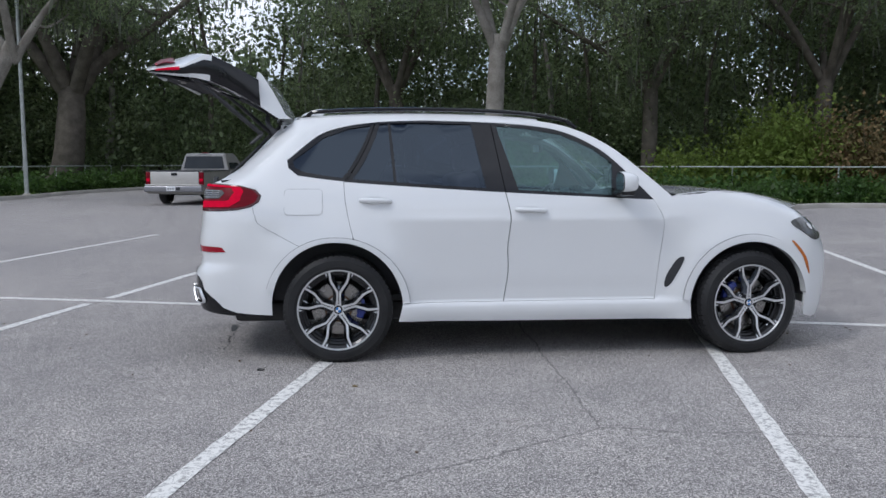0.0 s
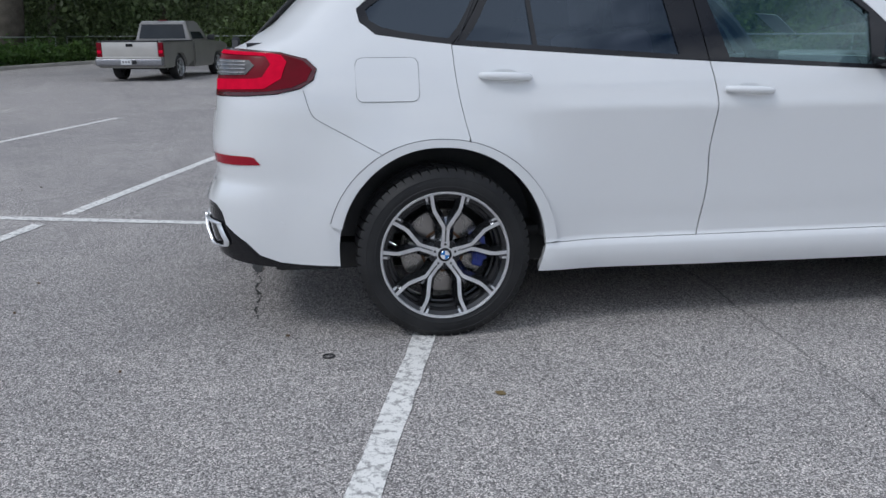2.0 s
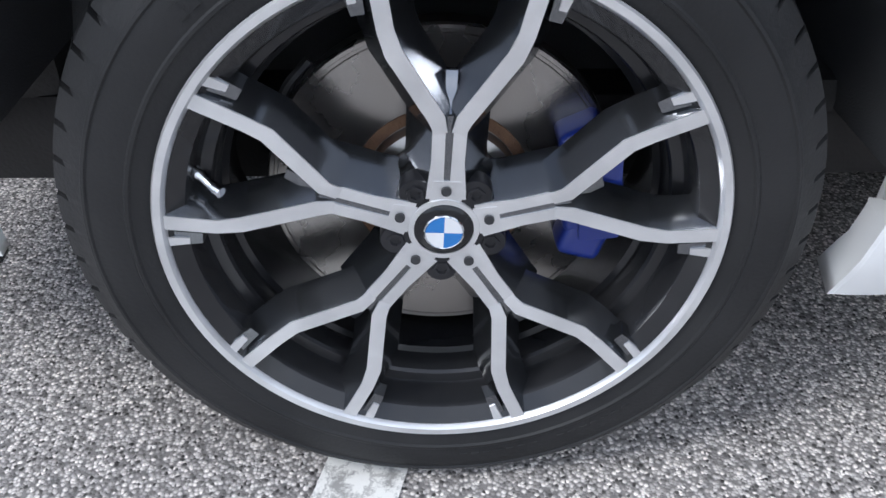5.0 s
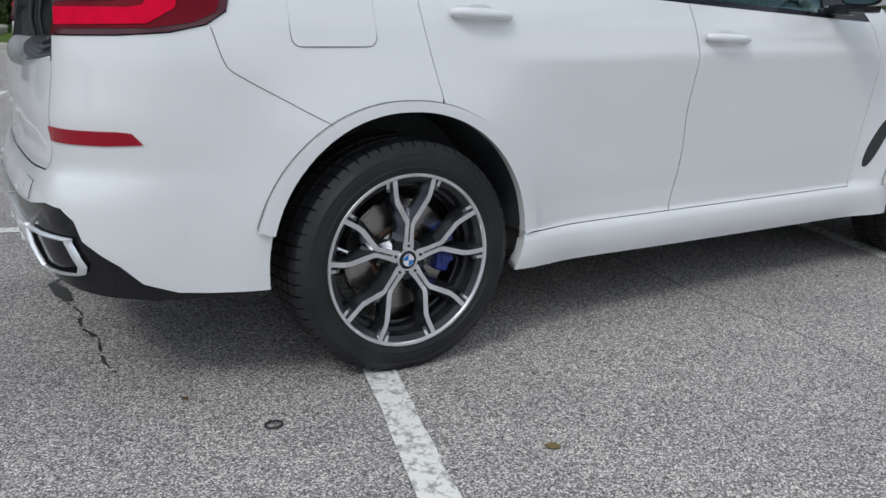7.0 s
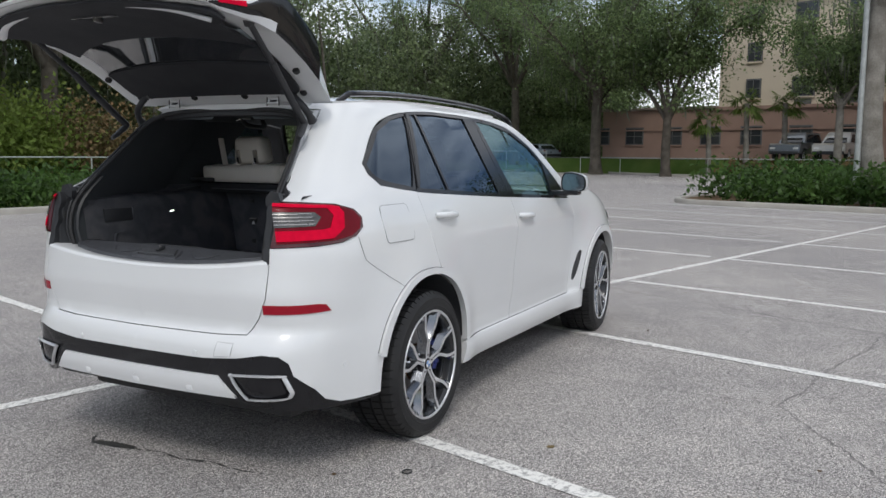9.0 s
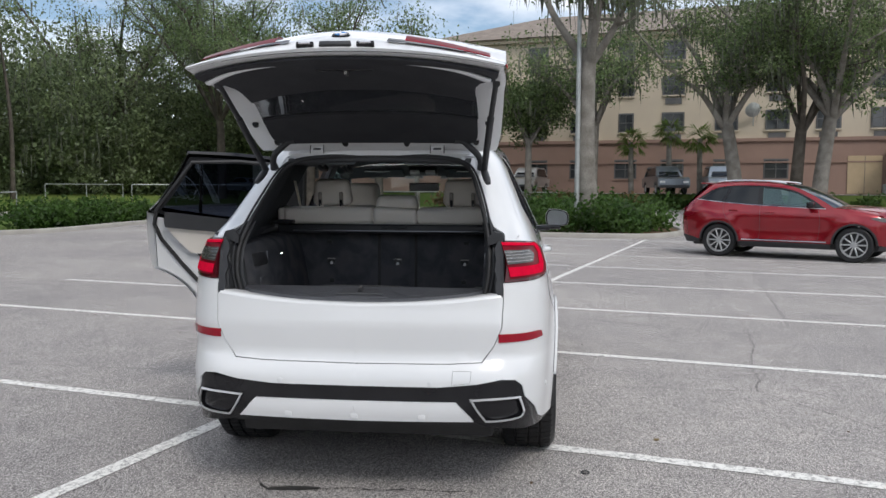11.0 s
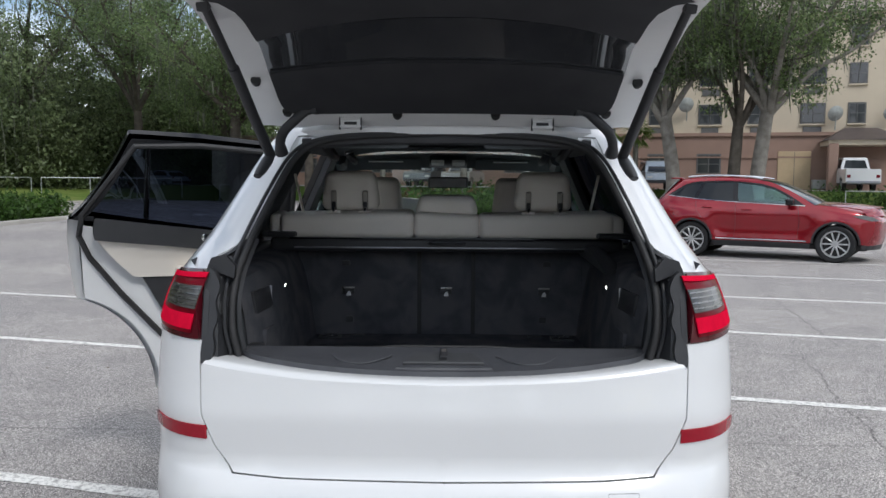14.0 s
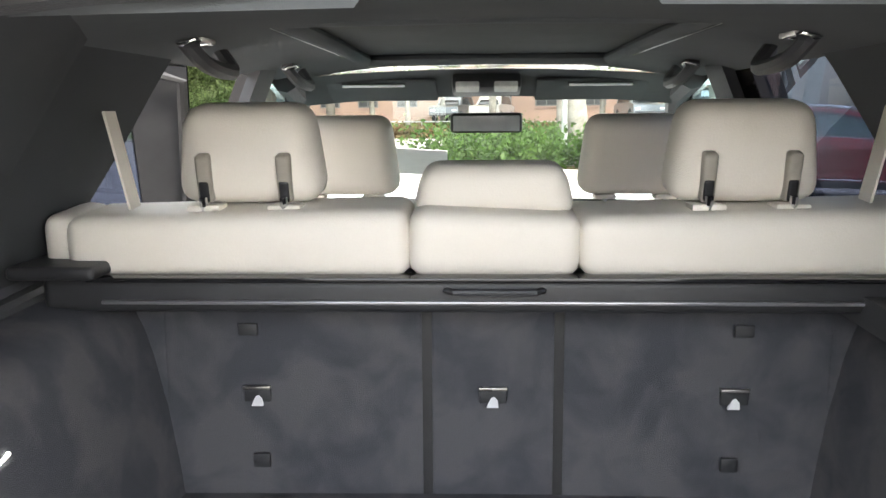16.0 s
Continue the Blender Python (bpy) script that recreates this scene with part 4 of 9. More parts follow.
SLOPE = Matrix.Translation((-0.890, 0.0, 0.984)) @ Matrix.Rotation(radians(-16), 4, "Y")
latch = prism([(-0.100, 0.05), (-0.145, -0.045), (0.145, -0.045), (0.100, 0.05)], 0.012, SLOPE @ Matrix.Rotation(radians(-90), 4, "Z"), 0.005)
latch_plate = part("latch_plate", latch, SILLGREY, sill_plate)
part("latch_lid", prism([(-0.083, 0.038), (-0.118, -0.026), (0.118, -0.026), (0.083, 0.038)], 0.008, SLOPE @ Matrix.Translation((0.002, 0, 0.009)) @ Matrix.Rotation(radians(-90), 4, "Z"), 0.003), TRIM, latch_plate)
part("striker", box((0.045, 0.022, 0.012), SLOPE @ Matrix.Translation((0.012, 0, 0.018)), 0.004), BLACK, latch_plate)
part("striker_bar", box((0.006, 0.014, 0.016), SLOPE @ Matrix.Translation((0.016, 0, 0.024)), 0.002), STEEL, latch_plate)
for sign in (-1, 1):
    part("sill_wing", tube(smooth_line([(-0.845, 0.335 * sign, 0.992), (-0.872, 0.315 * sign, 0.986), (-0.895, 0.285 * sign, 0.980), (-0.90, 0.24 * sign, 0.978), (-0.885, 0.20 * sign, 0.982), (-0.85, 0.155 * sign, 0.992)], 4), [0.002] * 4 + [0.0045] * 13 + [0.003] * 4, 6, squash=0.6), SILLGREY, sill_plate)

# rear opening: rubber seal, white upper jamb, black lower jamb with latches
opening = [(-0.87, 0.605, 0.99), (-0.875, 0.622, 1.08), (-0.84, 0.622, 1.20), (-0.735, 0.600, 1.32), (-0.585, 0.555, 1.47), (-0.48, 0.505, 1.585), (-0.43, 0.44, 1.635), (-0.395, 0.30, 1.66), (-0.38, 0.0, 1.672)]
half = smooth_line(opening, 8)
seal_line = np.concatenate([half, (half * [1, -1, 1])[::-1][1:]])
part("opening_seal", tube(seal_line, 0.011, 10), RUBBER, car, "black rubber seal round the rear opening")
part("seal_lip", tube(seal_line * [1, 1.035, 1.004] + [-0.004, 0, 0], 0.006, 8), BLACK, car)
quarter_rim = smooth_line([tuple(body.surf(body.back(y, z), z)) for y, z in ((0.697, 0.96), (0.70, 1.08), (0.70, 1.18), (0.70, 1.225), (0.698, 1.248), (0.697, 1.268), (0.688, 1.282), (0.662, 1.294), (0.640, 1.308), (0.612, 1.36), (0.58, 1.45), (0.55, 1.56), (0.525, 1.665))], 8)
def at_height(line, z):
    k = np.argsort(line[:, 2])
    return np.array([np.interp(z, line[k, 2], line[k, i]) for i in range(3)])
for sign in (-1, 1):
    for low, high, material, name in ((0.90, 1.325, BLACK, "lower_jamb"), (1.325, 1.66, PAINT_IN, "upper_jamb")):
        rows = []
        for z in np.linspace(low, high, 16):
            q = at_height(quarter_rim, z)
            s = at_height(half[:len(half) * 8 // 9], min(z, 1.635))
            s[2] = z
            deep = np.array([max(q[0], s[0]) + 0.045, 0, 0])
            if name == "lower_jamb":
                line = (q + [0.012, -0.003, 0], q + [0.004, -0.008, 0], q + [0.006, -0.022, 0], q + [0.022, -0.026, 0], q + [0.03, -0.045, 0], s + [0.006, 0.026, 0], s + [0.002, 0.012, 0], s + [0.03, -0.02, 0])
            else:
                line = (q, q + [0.006, -0.012, 0], q * 0.6 + s * 0.4 + [0.012, 0, 0], q * 0.35 + s * 0.65 + [0.022, 0, 0], s + [0.018, 0.012, 0], s + [0.020, 0.008, 0], s + [0.022, 0.004, 0], s + [0.024, 0.0, 0])
            rows.append([(p[0], p[1] * sign, p[2]) for p in line])
        jamb = part(name, loft(rows), material, car)
    for z in (1.04, 1.13):
        part("jamb_stop", lathe([(0, -0.008), (0.014, -0.006), (0.018, 0.0), (0.018, 0.02), (0, 0.02)], 16, Matrix.Translation((-0.885, 0.662 * sign, z)) @ Matrix.Rotation(radians(-90), 4, "Z") @ Matrix.Diagonal((0.8, 1, 1.7, 1))), RUBBER, car)
    cover_line = smooth_line([(0.694, 0.985), (0.668, 0.992), (0.658, 1.03), (0.664, 1.07), (0.652, 1.11), (0.660, 1.155), (0.650, 1.20), (0.664, 1.238), (0.682, 1.250), (0.693, 1.225), (0.696, 1.10)], 3, True)
    low_rim, top_rim = at_height(quarter_rim, 0.98), at_height(quarter_rim, 1.22)
    lean = (top_rim[0] - low_rim[0]) / 0.24
    trim_at = Matrix(((0, lean, 1, low_rim[0] - 0.98 * lean + 0.032), (sign, 0, 0, 0), (0, 1, 0, 0), (0, 0, 0, 1)))
    def cover_x(z):
        return low_rim[0] + lean * (z - 0.98) + 0.014
    jamb_cover = part("jamb_cover", prism(cover_line, 0.035, trim_at, 0.005), BLACK, car, "moulded black jamb cover")
    part("cover_groove", tube([(cover_x(z), (0.676 - 0.006 * math.sin(30 * z)) * sign, z) for z in np.linspace(1.0, 1.22, 10)], 0.006, 8), RUBBER, jamb_cover)
    for z in (1.045, 1.165):
        part("cover_clip", box((0.012, 0.02, 0.045), (cover_x(z), 0.692 * sign, z), 0.004, 2), RUBBER, jamb_cover)
    wing = [(0.698, 1.246), (0.660, 1.236), (0.618, 1.219), (0.614, 1.256), (0.644, 1.290), (0.684, 1.280)]
    part("jamb_wing", prism(wing, 0.03, Matrix.Translation((-0.835, 0, 0)) @ Matrix(((0, 0, 1, 0), (sign, 0, 0, 0), (0, 1, 0, 0), (0, 0, 0, 1))), 0.006), BLACK, car)
    part("jamb_latch", box((0.03, 0.03, 0.045), (-0.79, 0.650 * sign, 1.255), 0.01, 3), BLACK, car)
    part("floor_corner", box((0.05, 0.05, 0.04), (-0.78, 0.575 * sign, 0.99), 0.01, 2), BLACK, car)
edge = (0, 0.50)
rows = [[(-0.37 - 0.01 * (1 - (y / edge[1]) ** 2), y, 1.69 + 0.035 * (1 - (y / edge[1]) ** 2)), (-0.40, y, 1.675 + 0.018 * (1 - (y / edge[1]) ** 2)), (-0.395, y * 0.9, 1.655 + 0.015 * (1 - (y / edge[1]) ** 2))] for y in np.linspace(-edge[1], edge[1], 21)]
part("rear_header", loft(rows), PAINT_IN, car)

# roof, windscreen, bonnet
def span(points, crown, push, cols=15, drop=0.0):
    rows = []
    for k, (x, z) in enumerate(points):
        e = body.surf(body.side(x, z), z)
        p = push[k] if hasattr(push, "__len__") else push
        rows.append([(e[0] + p * (1 - t * t), e[1] * t, e[2] + crown * (1 - t * t) - drop) for t in np.linspace(-1, 1, cols)])
    return rows
roof_pts = [tuple(p) for p in top_edge if p[0] < 1.47]
part("roof", loft(span(roof_pts, 0.035, 0.0), -0.01), PAINT, car, "white roof")
screen_pts = [tuple(p) for p in top_edge if p[0] > 1.44]
screen = part("windscreen", loft(span(screen_pts, 0.02, list(np.linspace(0.16, 0.03, len(screen_pts))))), WSCREEN, car, "clear windscreen")
screen.visible_shadow = False
hood_pts = [(2.42, 1.155), (2.6, 1.175), (2.8, 1.177), (3.0, 1.157), (3.2, 1.117), (3.4, 1.052)]
rows = span(hood_pts, 0.004, [0.14, 0.14, 0.14, 0.15, 0.2, 0.30])
nose = body.surf(np.linspace(body.u[-1] - 0.75, body.u[-1], 8), np.full(8, 0.955))
part("bonnet", loft(rows, -0.008), PAINT, car, "white bonnet")
part("front_apron", loft([[(3.62 - 0.25 * t * t, 0.80 * t, 1.06 - 0.07 * t * t) for t in np.linspace(-1, 1, 15)], [(3.72 - 0.3 * t * t, 0.74 * t, 1.0 - 0.03 * t * t) for t in np.linspace(-1, 1, 15)], [(3.80 - 0.32 * t * t, 0.7 * t, 0.90) for t in np.linspace(-1, 1, 15)]]), PAINT, car)
part("scuttle", loft([[(2.44 + 0.1 * (1 - t * t), 0.80 * t, 1.13 + 0.02 * (1 - t * t)), (2.56 + 0.14 * (1 - t * t), 0.80 * t, 1.13 + 0.06 * (1 - t * t))] for t in np.linspace(-1, 1, 13)]), BLACK, car)
for sign in (-1, 1):
    line = [body.surf(body.side(x, z - 0.018), z - 0.018) for x, z in [tuple(p) for p in top_edge if -0.3 < p[0] < 1.75]]
    pts = [(p[0], (p[1] - 0.035) * sign, p[2] + 0.062) for p in line]
    pts[0] = (pts[0][0] + 0.02, pts[0][1], pts[0][2] - 0.035)
    pts[-1] = (pts[-1][0] + 0.03, pts[-1][1], pts[-1][2] - 0.045)
    part("roof_rail", tube(pts, 0.019, 8, squash=0.8), BLACKGLOSS, car, "gloss black roof rail")
part("antenna_fin", prism([(-0.09, 0), (0.09, 0), (0.07, 0.016), (-0.02, 0.05), (-0.07, 0.055)], 0.03, Matrix.Translation((-0.20, -0.015, 1.752)) @ Matrix.Rotation(radians(90), 4, "X") @ Matrix.Diagonal((-1, 1, 1, 1)), 0.008, seg=2), PAINT, car)
part("underbody", box((4.2, 1.3, 0.14), (1.35, 0, 0.31), 0.04, 2), RUBBER, car)
part("rear_underbody", box((0.5, 1.30, 0.22), (-0.72, 0, 0.46), 0.05, 2), RUBBER, car)

# open rear door: inner card, speaker, pull and seals; then the whole door swings on its hinges
door = rear_doors[1]
def leaf(x0, x1, z0, z1, depth, cols=9, rowsn=7):
    rows = []
    for z in np.linspace(z0, z1, rowsn):
        rows.append([(x, body.surf(body.side(x, z), z)[1] - depth, z) for x in np.linspace(x0, x1, cols)])
    return rows
inner_outline = [(0.10, 1.255)] + pick(belt, 0.12, 1.14) + [(1.15, 1.18), (1.17, 0.98), (1.16, 0.62), (1.13, 0.43), (0.53, 0.43)] + arc(0, HUB, ARCH_OUT + 0.03, 8, 74, 10)
body.panel("inner_skin", body.flank(inner_outline), PAINT_IN, door, 1, off=-0.085, flange=-0.075, label="white inner door edge")
card = [(0.19, 1.225)] + [(x, z - 0.015) for x, z in pick(belt, 0.22, 1.10)] + [(1.11, 1.165), (1.12, 0.9), (1.10, 0.50), (0.86, 0.505), (0.80, 0.53), (0.56, 0.735), (0.40, 0.975), (0.21, 1.17)]
body.panel("door_card", body.flank(card), BLACK, door, 1, off=-0.115, flange=-0.03, label="black inner door card")
body.panel("ivory_panel", body.flank([(0.165, 1.205), (0.5, 1.183), (1.12, 1.135), (1.12, 0.965), (0.75, 0.98), (0.41, 0.985), (0.35, 1.0), (0.27, 1.075)]), LEATHER, door, 1, off=-0.125, flange=-0.01, label="ivory leather door panel")
body.panel("card_top", body.flank([(0.15, 1.312)] + [(x, z + 0.066) for x, z in pick(belt, 0.2, 1.12)] + [(1.13, 1.24), (1.12, 1.133), (0.5, 1.181), (0.16, 1.203)]), TRIM, door, 1, off=-0.14, flange=-0.03)
part("arm_rest", box((0.55, 0.075, 0.055), Matrix.Translation((0.82, 0.775, 1.0)) @ Matrix.Rotation(radians(2), 4, "Y"), 0.024, 4), LEATHER, door, "ivory leather arm rest")
part("inner_handle", box((0.17, 0.034, 0.052), (0.74, 0.745, 1.19), 0.014, 3), CHROME, door, "chrome inner door handle")
seal = body.flank([(0.10, 1.30), (0.30, 1.64), (0.6, 1.665), (0.99, 1.658), (1.08, 1.64), (1.14, 1.2), (1.15, 0.9), (1.12, 0.46), (0.86, 0.455), (0.76, 0.49), (0.55, 0.655), (0.31, 0.905), (0.15, 1.09), (0.095, 1.2)])
part("door_seal", tube([body.surf(u, z) - body.normal(np.array(u), np.array(z)) * 0.09 for u, z in seal], 0.014, 8, closed=True), RUBBER, door)
frame_in = body.flank([(0.07, 1.27), (0.285, 1.665), (0.6, 1.68), (0.99, 1.672), (1.095, 1.665), (1.165, 1.19)])
frame_hole = body.flank([(0.13, 1.29), (0.315, 1.63), (0.6, 1.645), (0.95, 1.636), (1.03, 1.21)])
body.panel("window_frame", frame_in, BLACK, door, 1, [frame_hole], off=-0.06, flange=-0.055)
door.matrix_basis = Matrix.Translation((*HINGE, 0)) @ Matrix.Rotation(radians(-60), 4, Vector((0, -0.074, 1)).normalized()) @ Matrix.Translation((-HINGE[0], -HINGE[1], 0))


RUST = mat("brake_rust", (0.14, 0.075, 0.045), 0.85, vary=(0.2, 0.11, 0.06), scale=60, bump=0.3, bscale=300)


def build_wheel(width):
    """A wheel lying round the y axis, outer face towards -y: tyre with tread, dark rim with five machined Y spokes, disc and caliper."""
    w = thing("wheel", "black low-profile tyre on a five-spoke machined alloy wheel", "wheel")
    R = TYRE_R
    # tyre: rounded shoulders, three grooves round the tread, notched shoulder blocks
    back = width
    prof = [(0.272, 0.012), (0.280, 0.004), (0.290, 0.0), (0.300, -0.003), (0.302, -0.0055), (0.305, -0.0055), (0.307, -0.004), (0.325, -0.006), (0.340, -0.003), (0.342, -0.0045), (0.345, -0.0035), (0.347, -0.0005), (0.362, 0.010), (R - 0.005, 0.022), (R - 0.001, 0.040)]
    for g in (0.075, back / 2 - 0.01, back - 0.085):
        prof += [(R, g), (R - 0.012, g + 0.002), (R - 0.012, g + 0.013), (R, g + 0.015)]
    prof += [(R - 0.001, back - 0.04), (R - 0.006, back - 0.02), (0.36, back - 0.008), (0.33, back), (0.29, back - 0.01), (0.272, back - 0.02), (0.268, back / 2), (0.272, 0.012)]
    seg = 300
    b = bmesh.new()
    rings = []
    for k in range(seg):
        a = 2 * math.pi * (k // 5 + (0, 0.02, 0.15, 0.17, 0.57)[k % 5]) / 60
        cut = k % 5 in (1, 2)
        ring = []
        for i, (r, h) in enumerate(prof):
            tread = r > 0.355 and 0.006 < h < back - 0.006
            aa = a + (h - 0.02) * 0.35
            rr = r - (0.0085 if cut and tread and r > R - 0.0075 else 0)
            ring.append(b.verts.new((rr * math.cos(aa), h, rr * math.sin(aa))))
        rings.append(ring)
    for k in range(seg):
        r, s = rings[k], rings[(k + 1) % seg]
        for i in range(len(prof) - 1):
            b.faces.new((r[i], r[i + 1], s[i + 1], s[i]))
    bmesh.ops.remove_doubles(b, verts=b.verts, dist=1e-6)
    bmesh.ops.recalc_face_normals(b, faces=b.faces)
    tyre = part("tyre", b, TYRE, w, smooth=28)
    # raised bars and rings moulded into the sidewall
    def moulded(a0, a1, r0, r1, bm):
        n = max(2, int(abs(a1 - a0) / 2))
        rows_ = []
        for q in range(n + 1):
            a = radians(a0 + (a1 - a0) * q / n)
            rows_.append([(r * math.cos(a), -0.0052 + 0.004 * abs((r - 0.322) / 0.02) ** 2 * 0.5 - lift, r * math.sin(a)) for r, lift in ((r0, -0.002), (r0 + 0.0008, 0.0012), (r1 - 0.0008, 0.0012), (r1, -0.002))])
        loft(rows_, 0, bm)
    for start in (96, 118, 276, 298):
        for q in range(7):
            mould = bmesh.new()
            moulded(start + 2.6 * q, start + 2.6 * q + 1.7, 0.314, 0.329, mould)
            part("sidewall_bar", mould, TYRE, tyre, smooth=30)
    # rim barrel and lip
    part("rim_lip", lathe([(0.2815, 0.006), (0.283, 0.0), (0.281, -0.003), (0.274, -0.002), (0.2705, 0.003), (0.2695, 0.02), (0.2815, 0.02), (0.2815, 0.006)], 120), MACHINED, w, "machined rim lip")
    barrel = part("rim_barrel", lathe([(0.270, 0.004), (0.2545, 0.016), (0.252, 0.022), (0.250, 0.048), (0.248, 0.052), (0.237, 0.054), (0.2345, 0.058), (0.232, 0.085), (0.225, 0.088), (0.224, 0.12), (0.24, 0.2), (0.262, back - 0.03), (0.266, back - 0.03), (0.258, 0.2), (0.255, 0.12), (0.262, 0.055), (0.268, 0.03), (0.270, 0.004)], 96), BARREL, w, "dark stepped rim barrel", smooth=25)
    # spokes: each a raked dark grey body with a machined face plate
    def blade(line, wid, y0, y1, deep, bm, spread=0.0):
        """A bar along line with a face at y0..y1; its flanks rake outwards by spread over its depth."""
        line = [Vector((p[0], 0, p[1])) for p in line]
        n = len(line)
        ring = []
        for i, p in enumerate(line):
            d = line[min(i + 1, n - 1)] - line[max(i - 1, 0)]
            d.normalize()
            side_ = Vector((d.z, 0, -d.x))
            s = side_ * wid[i] / 2
            f = side_ * (wid[i] / 2 + spread)
            y = y0 + (y1 - y0) * i / (n - 1)
            q = Vector((0, y, 0))
            ring.append([bm.verts.new(p - s + q), bm.verts.new(p + s + q), bm.verts.new(p + f + q + Vector((0, deep, 0))), bm.verts.new(p - f + q + Vector((0, deep, 0)))])
        for a, c in zip(ring, ring[1:]):
            for k in range(4):
                bm.faces.new((a[k], a[(k + 1) % 4], c[(k + 1) % 4], c[k]))
        bm.faces.new(ring[0][::-1])
        bm.faces.new(ring[-1])
    arms = [[(0.0085 * s, 0.112), (0.0125 * s, 0.128), (0.053 * s, 0.193), (0.060 * s, 0.215), (0.070 * s, 0.270)] for s in (-1, 1)]
    for k in range(5):
        turn = Matrix.Rotation(radians(72 * k), 4, "Y")
        core, face = bmesh.new(), bmesh.new()
        for a, s in zip(arms, (-1, 1)):
            blade(a, [0.0150, 0.0165, 0.0170, 0.0155, 0.0160], 0.0200, 0.002, 0.036, core, 0.018)
            blade(a, [0.0130, 0.0160, 0.0165, 0.0150, 0.0155], 0.0185, 0.0005, 0.004, face)
        blade([(0, 0.03), (0, 0.075), (0, 0.13)], [0.044, 0.0335, 0.0335], 0.0250, 0.0200, 0.042, core, 0.024)
        for s in (-1, 1):
            blade([(0.0115 * s, 0.036), (0.0097 * s, 0.08), (0.0102 * s, 0.122)], [0.017, 0.0125, 0.0125], 0.0235, 0.018, 0.004, face)
            # short tab beside each arm's tip, a slit between them
            blade([(0.0875 * s, 0.236), (0.0925 * s, 0.262)], [0.007, 0.012], 0.008, 0.001, 0.006, face)
            blade([(0.083 * s, 0.225), (0.092 * s, 0.266)], [0.012, 0.020], 0.012, 0.005, 0.02, core, 0.004)
        blade([(0, 0.034), (0, 0.058)], [0.032, 0.026], 0.0236, 0.0215, 0.004, face)
        blade([(0, 0.126), (0, 0.140), (0, 0.166)], [0.009, 0.010, 0.011], 0.0205, 0.040, 0.006, core)
        for bm_ in (core, face):
            bmesh.ops.recalc_face_normals(bm_, faces=bm_.faces)
            bmesh.ops.transform(bm_, matrix=turn, verts=bm_.verts)
        spoke = part("spoke", core, RIMGREY, w, "dark grey raked spoke body", smooth=20)
        part("spoke_face", face, MACHINED, spoke, "machined spoke face", smooth=20)
        dot = turn @ Matrix.Translation((0, 0.0195, 0.047))
        part("spoke_hole", lathe([(0, 0.0), (0.0052, 0.0), (0.0052, 0.006), (0, 0.006)], 14, dot), BLACK, spoke)
        pocket = turn @ Matrix.Rotation(radians(36), 4, "Y") @ Matrix.Translation((0, 0.0242, 0.050))
        part("bolt_pocket", lathe([(0, 0.0), (0.0165, 0.0), (0.0175, 0.003), (0.0175, 0.02), (0, 0.02)], 20, pocket), RIMBLACK, w)
        bolt = turn @ Matrix.Rotation(radians(36), 4, "Y") @ Matrix.Translation((0, 0.0215, 0.051))
        part("wheel_bolt", lathe([(0, 0.003), (0.005, 0.003), (0.006, 0.0), (0.0095, 0.0), (0.0105, 0.006), (0, 0.006)], 6, bolt), RIMBLACK, w)
    hub = lathe([(0, 0.028), (0.052, 0.028), (0.060, 0.036), (0.075, 0.06), (0.07, 0.1), (0, 0.1)], 40)
    hub = part("hub", hub, RIMGREY, w)
    part("hub_face", lathe([(0.0305, 0.0225), (0.036, 0.0225), (0.038, 0.028), (0.0305, 0.028), (0.0305, 0.0225)], 40), MACHINED, hub)
    cap = part("hub_cap", lathe([(0, 0.019), (0.026, 0.020), (0.030, 0.023), (0.030, 0.03), (0, 0.03)], 40), BLACKGLOSS, w, "black centre cap with a blue and white roundel")
    for q in range(4):
        fan = [(0, 0)] + [(0.0185 * math.cos(radians(90 * q + a)), 0.0185 * math.sin(radians(90 * q + a))) for a in range(0, 91, 9)]
        part("cap_quarter", prism(fan, 0.003, Matrix.Translation((0, 0.0168, 0)) @ Matrix.Rotation(radians(90), 4, "X")), CAPBLUE if q % 2 else CAPWHITE, cap)
    part("cap_ring", lathe([(0.0185, 0.0175), (0.0195, 0.0165), (0.0205, 0.0175), (0.0205, 0.02), (0.0185, 0.02), (0.0185, 0.0175)], 40), CHROME, cap)
    # brake
    part("brake_disc", lathe([(0.075, 0.10), (0.176, 0.10), (0.177, 0.1015), (0.180, 0.1015), (0.181, 0.10), (0.185, 0.10), (0.187, 0.103), (0.187, 0.125), (0.075, 0.125), (0.075, 0.10)], 72), STEEL, w, "bare steel brake disc", smooth=20)
    bell = part("disc_bell", lathe([(0, 0.075), (0.07, 0.078), (0.082, 0.085), (0.086, 0.11), (0, 0.11)], 48), STEEL, w)
    part("rust_ring", lathe([(0.086, 0.0985), (0.098, 0.0985), (0.098, 0.102), (0.086, 0.102), (0.086, 0.0985)], 48), RUST, bell)
    cal = bmesh.new()
    for a in (-14, -2, 14, 27):
        box((0.050 if a in (-14, 27) else 0.060, 0.05, 0.050), Matrix.Rotation(radians(-a), 4, "Y") @ Matrix.Translation((0.160, 0.085, 0)), 0.012, 3, cal)
    box((0.045, 0.012, 0.105), Matrix.Rotation(radians(-7), 4, "Y") @ Matrix.Translation((0.164, 0.060, 0)), 0.005, 2, cal)
    caliper = part("brake_caliper", cal, BLUE, w, "blue brake caliper")
    for a in (20, 24, 28):
        part("caliper_mark", box((0.012, 0.002, 0.006), Matrix.Rotation(radians(-a), 4, "Y") @ Matrix.Translation((0.150, 0.0595, 0)), 0.0005, 1), CHROMEDARK, caliper)
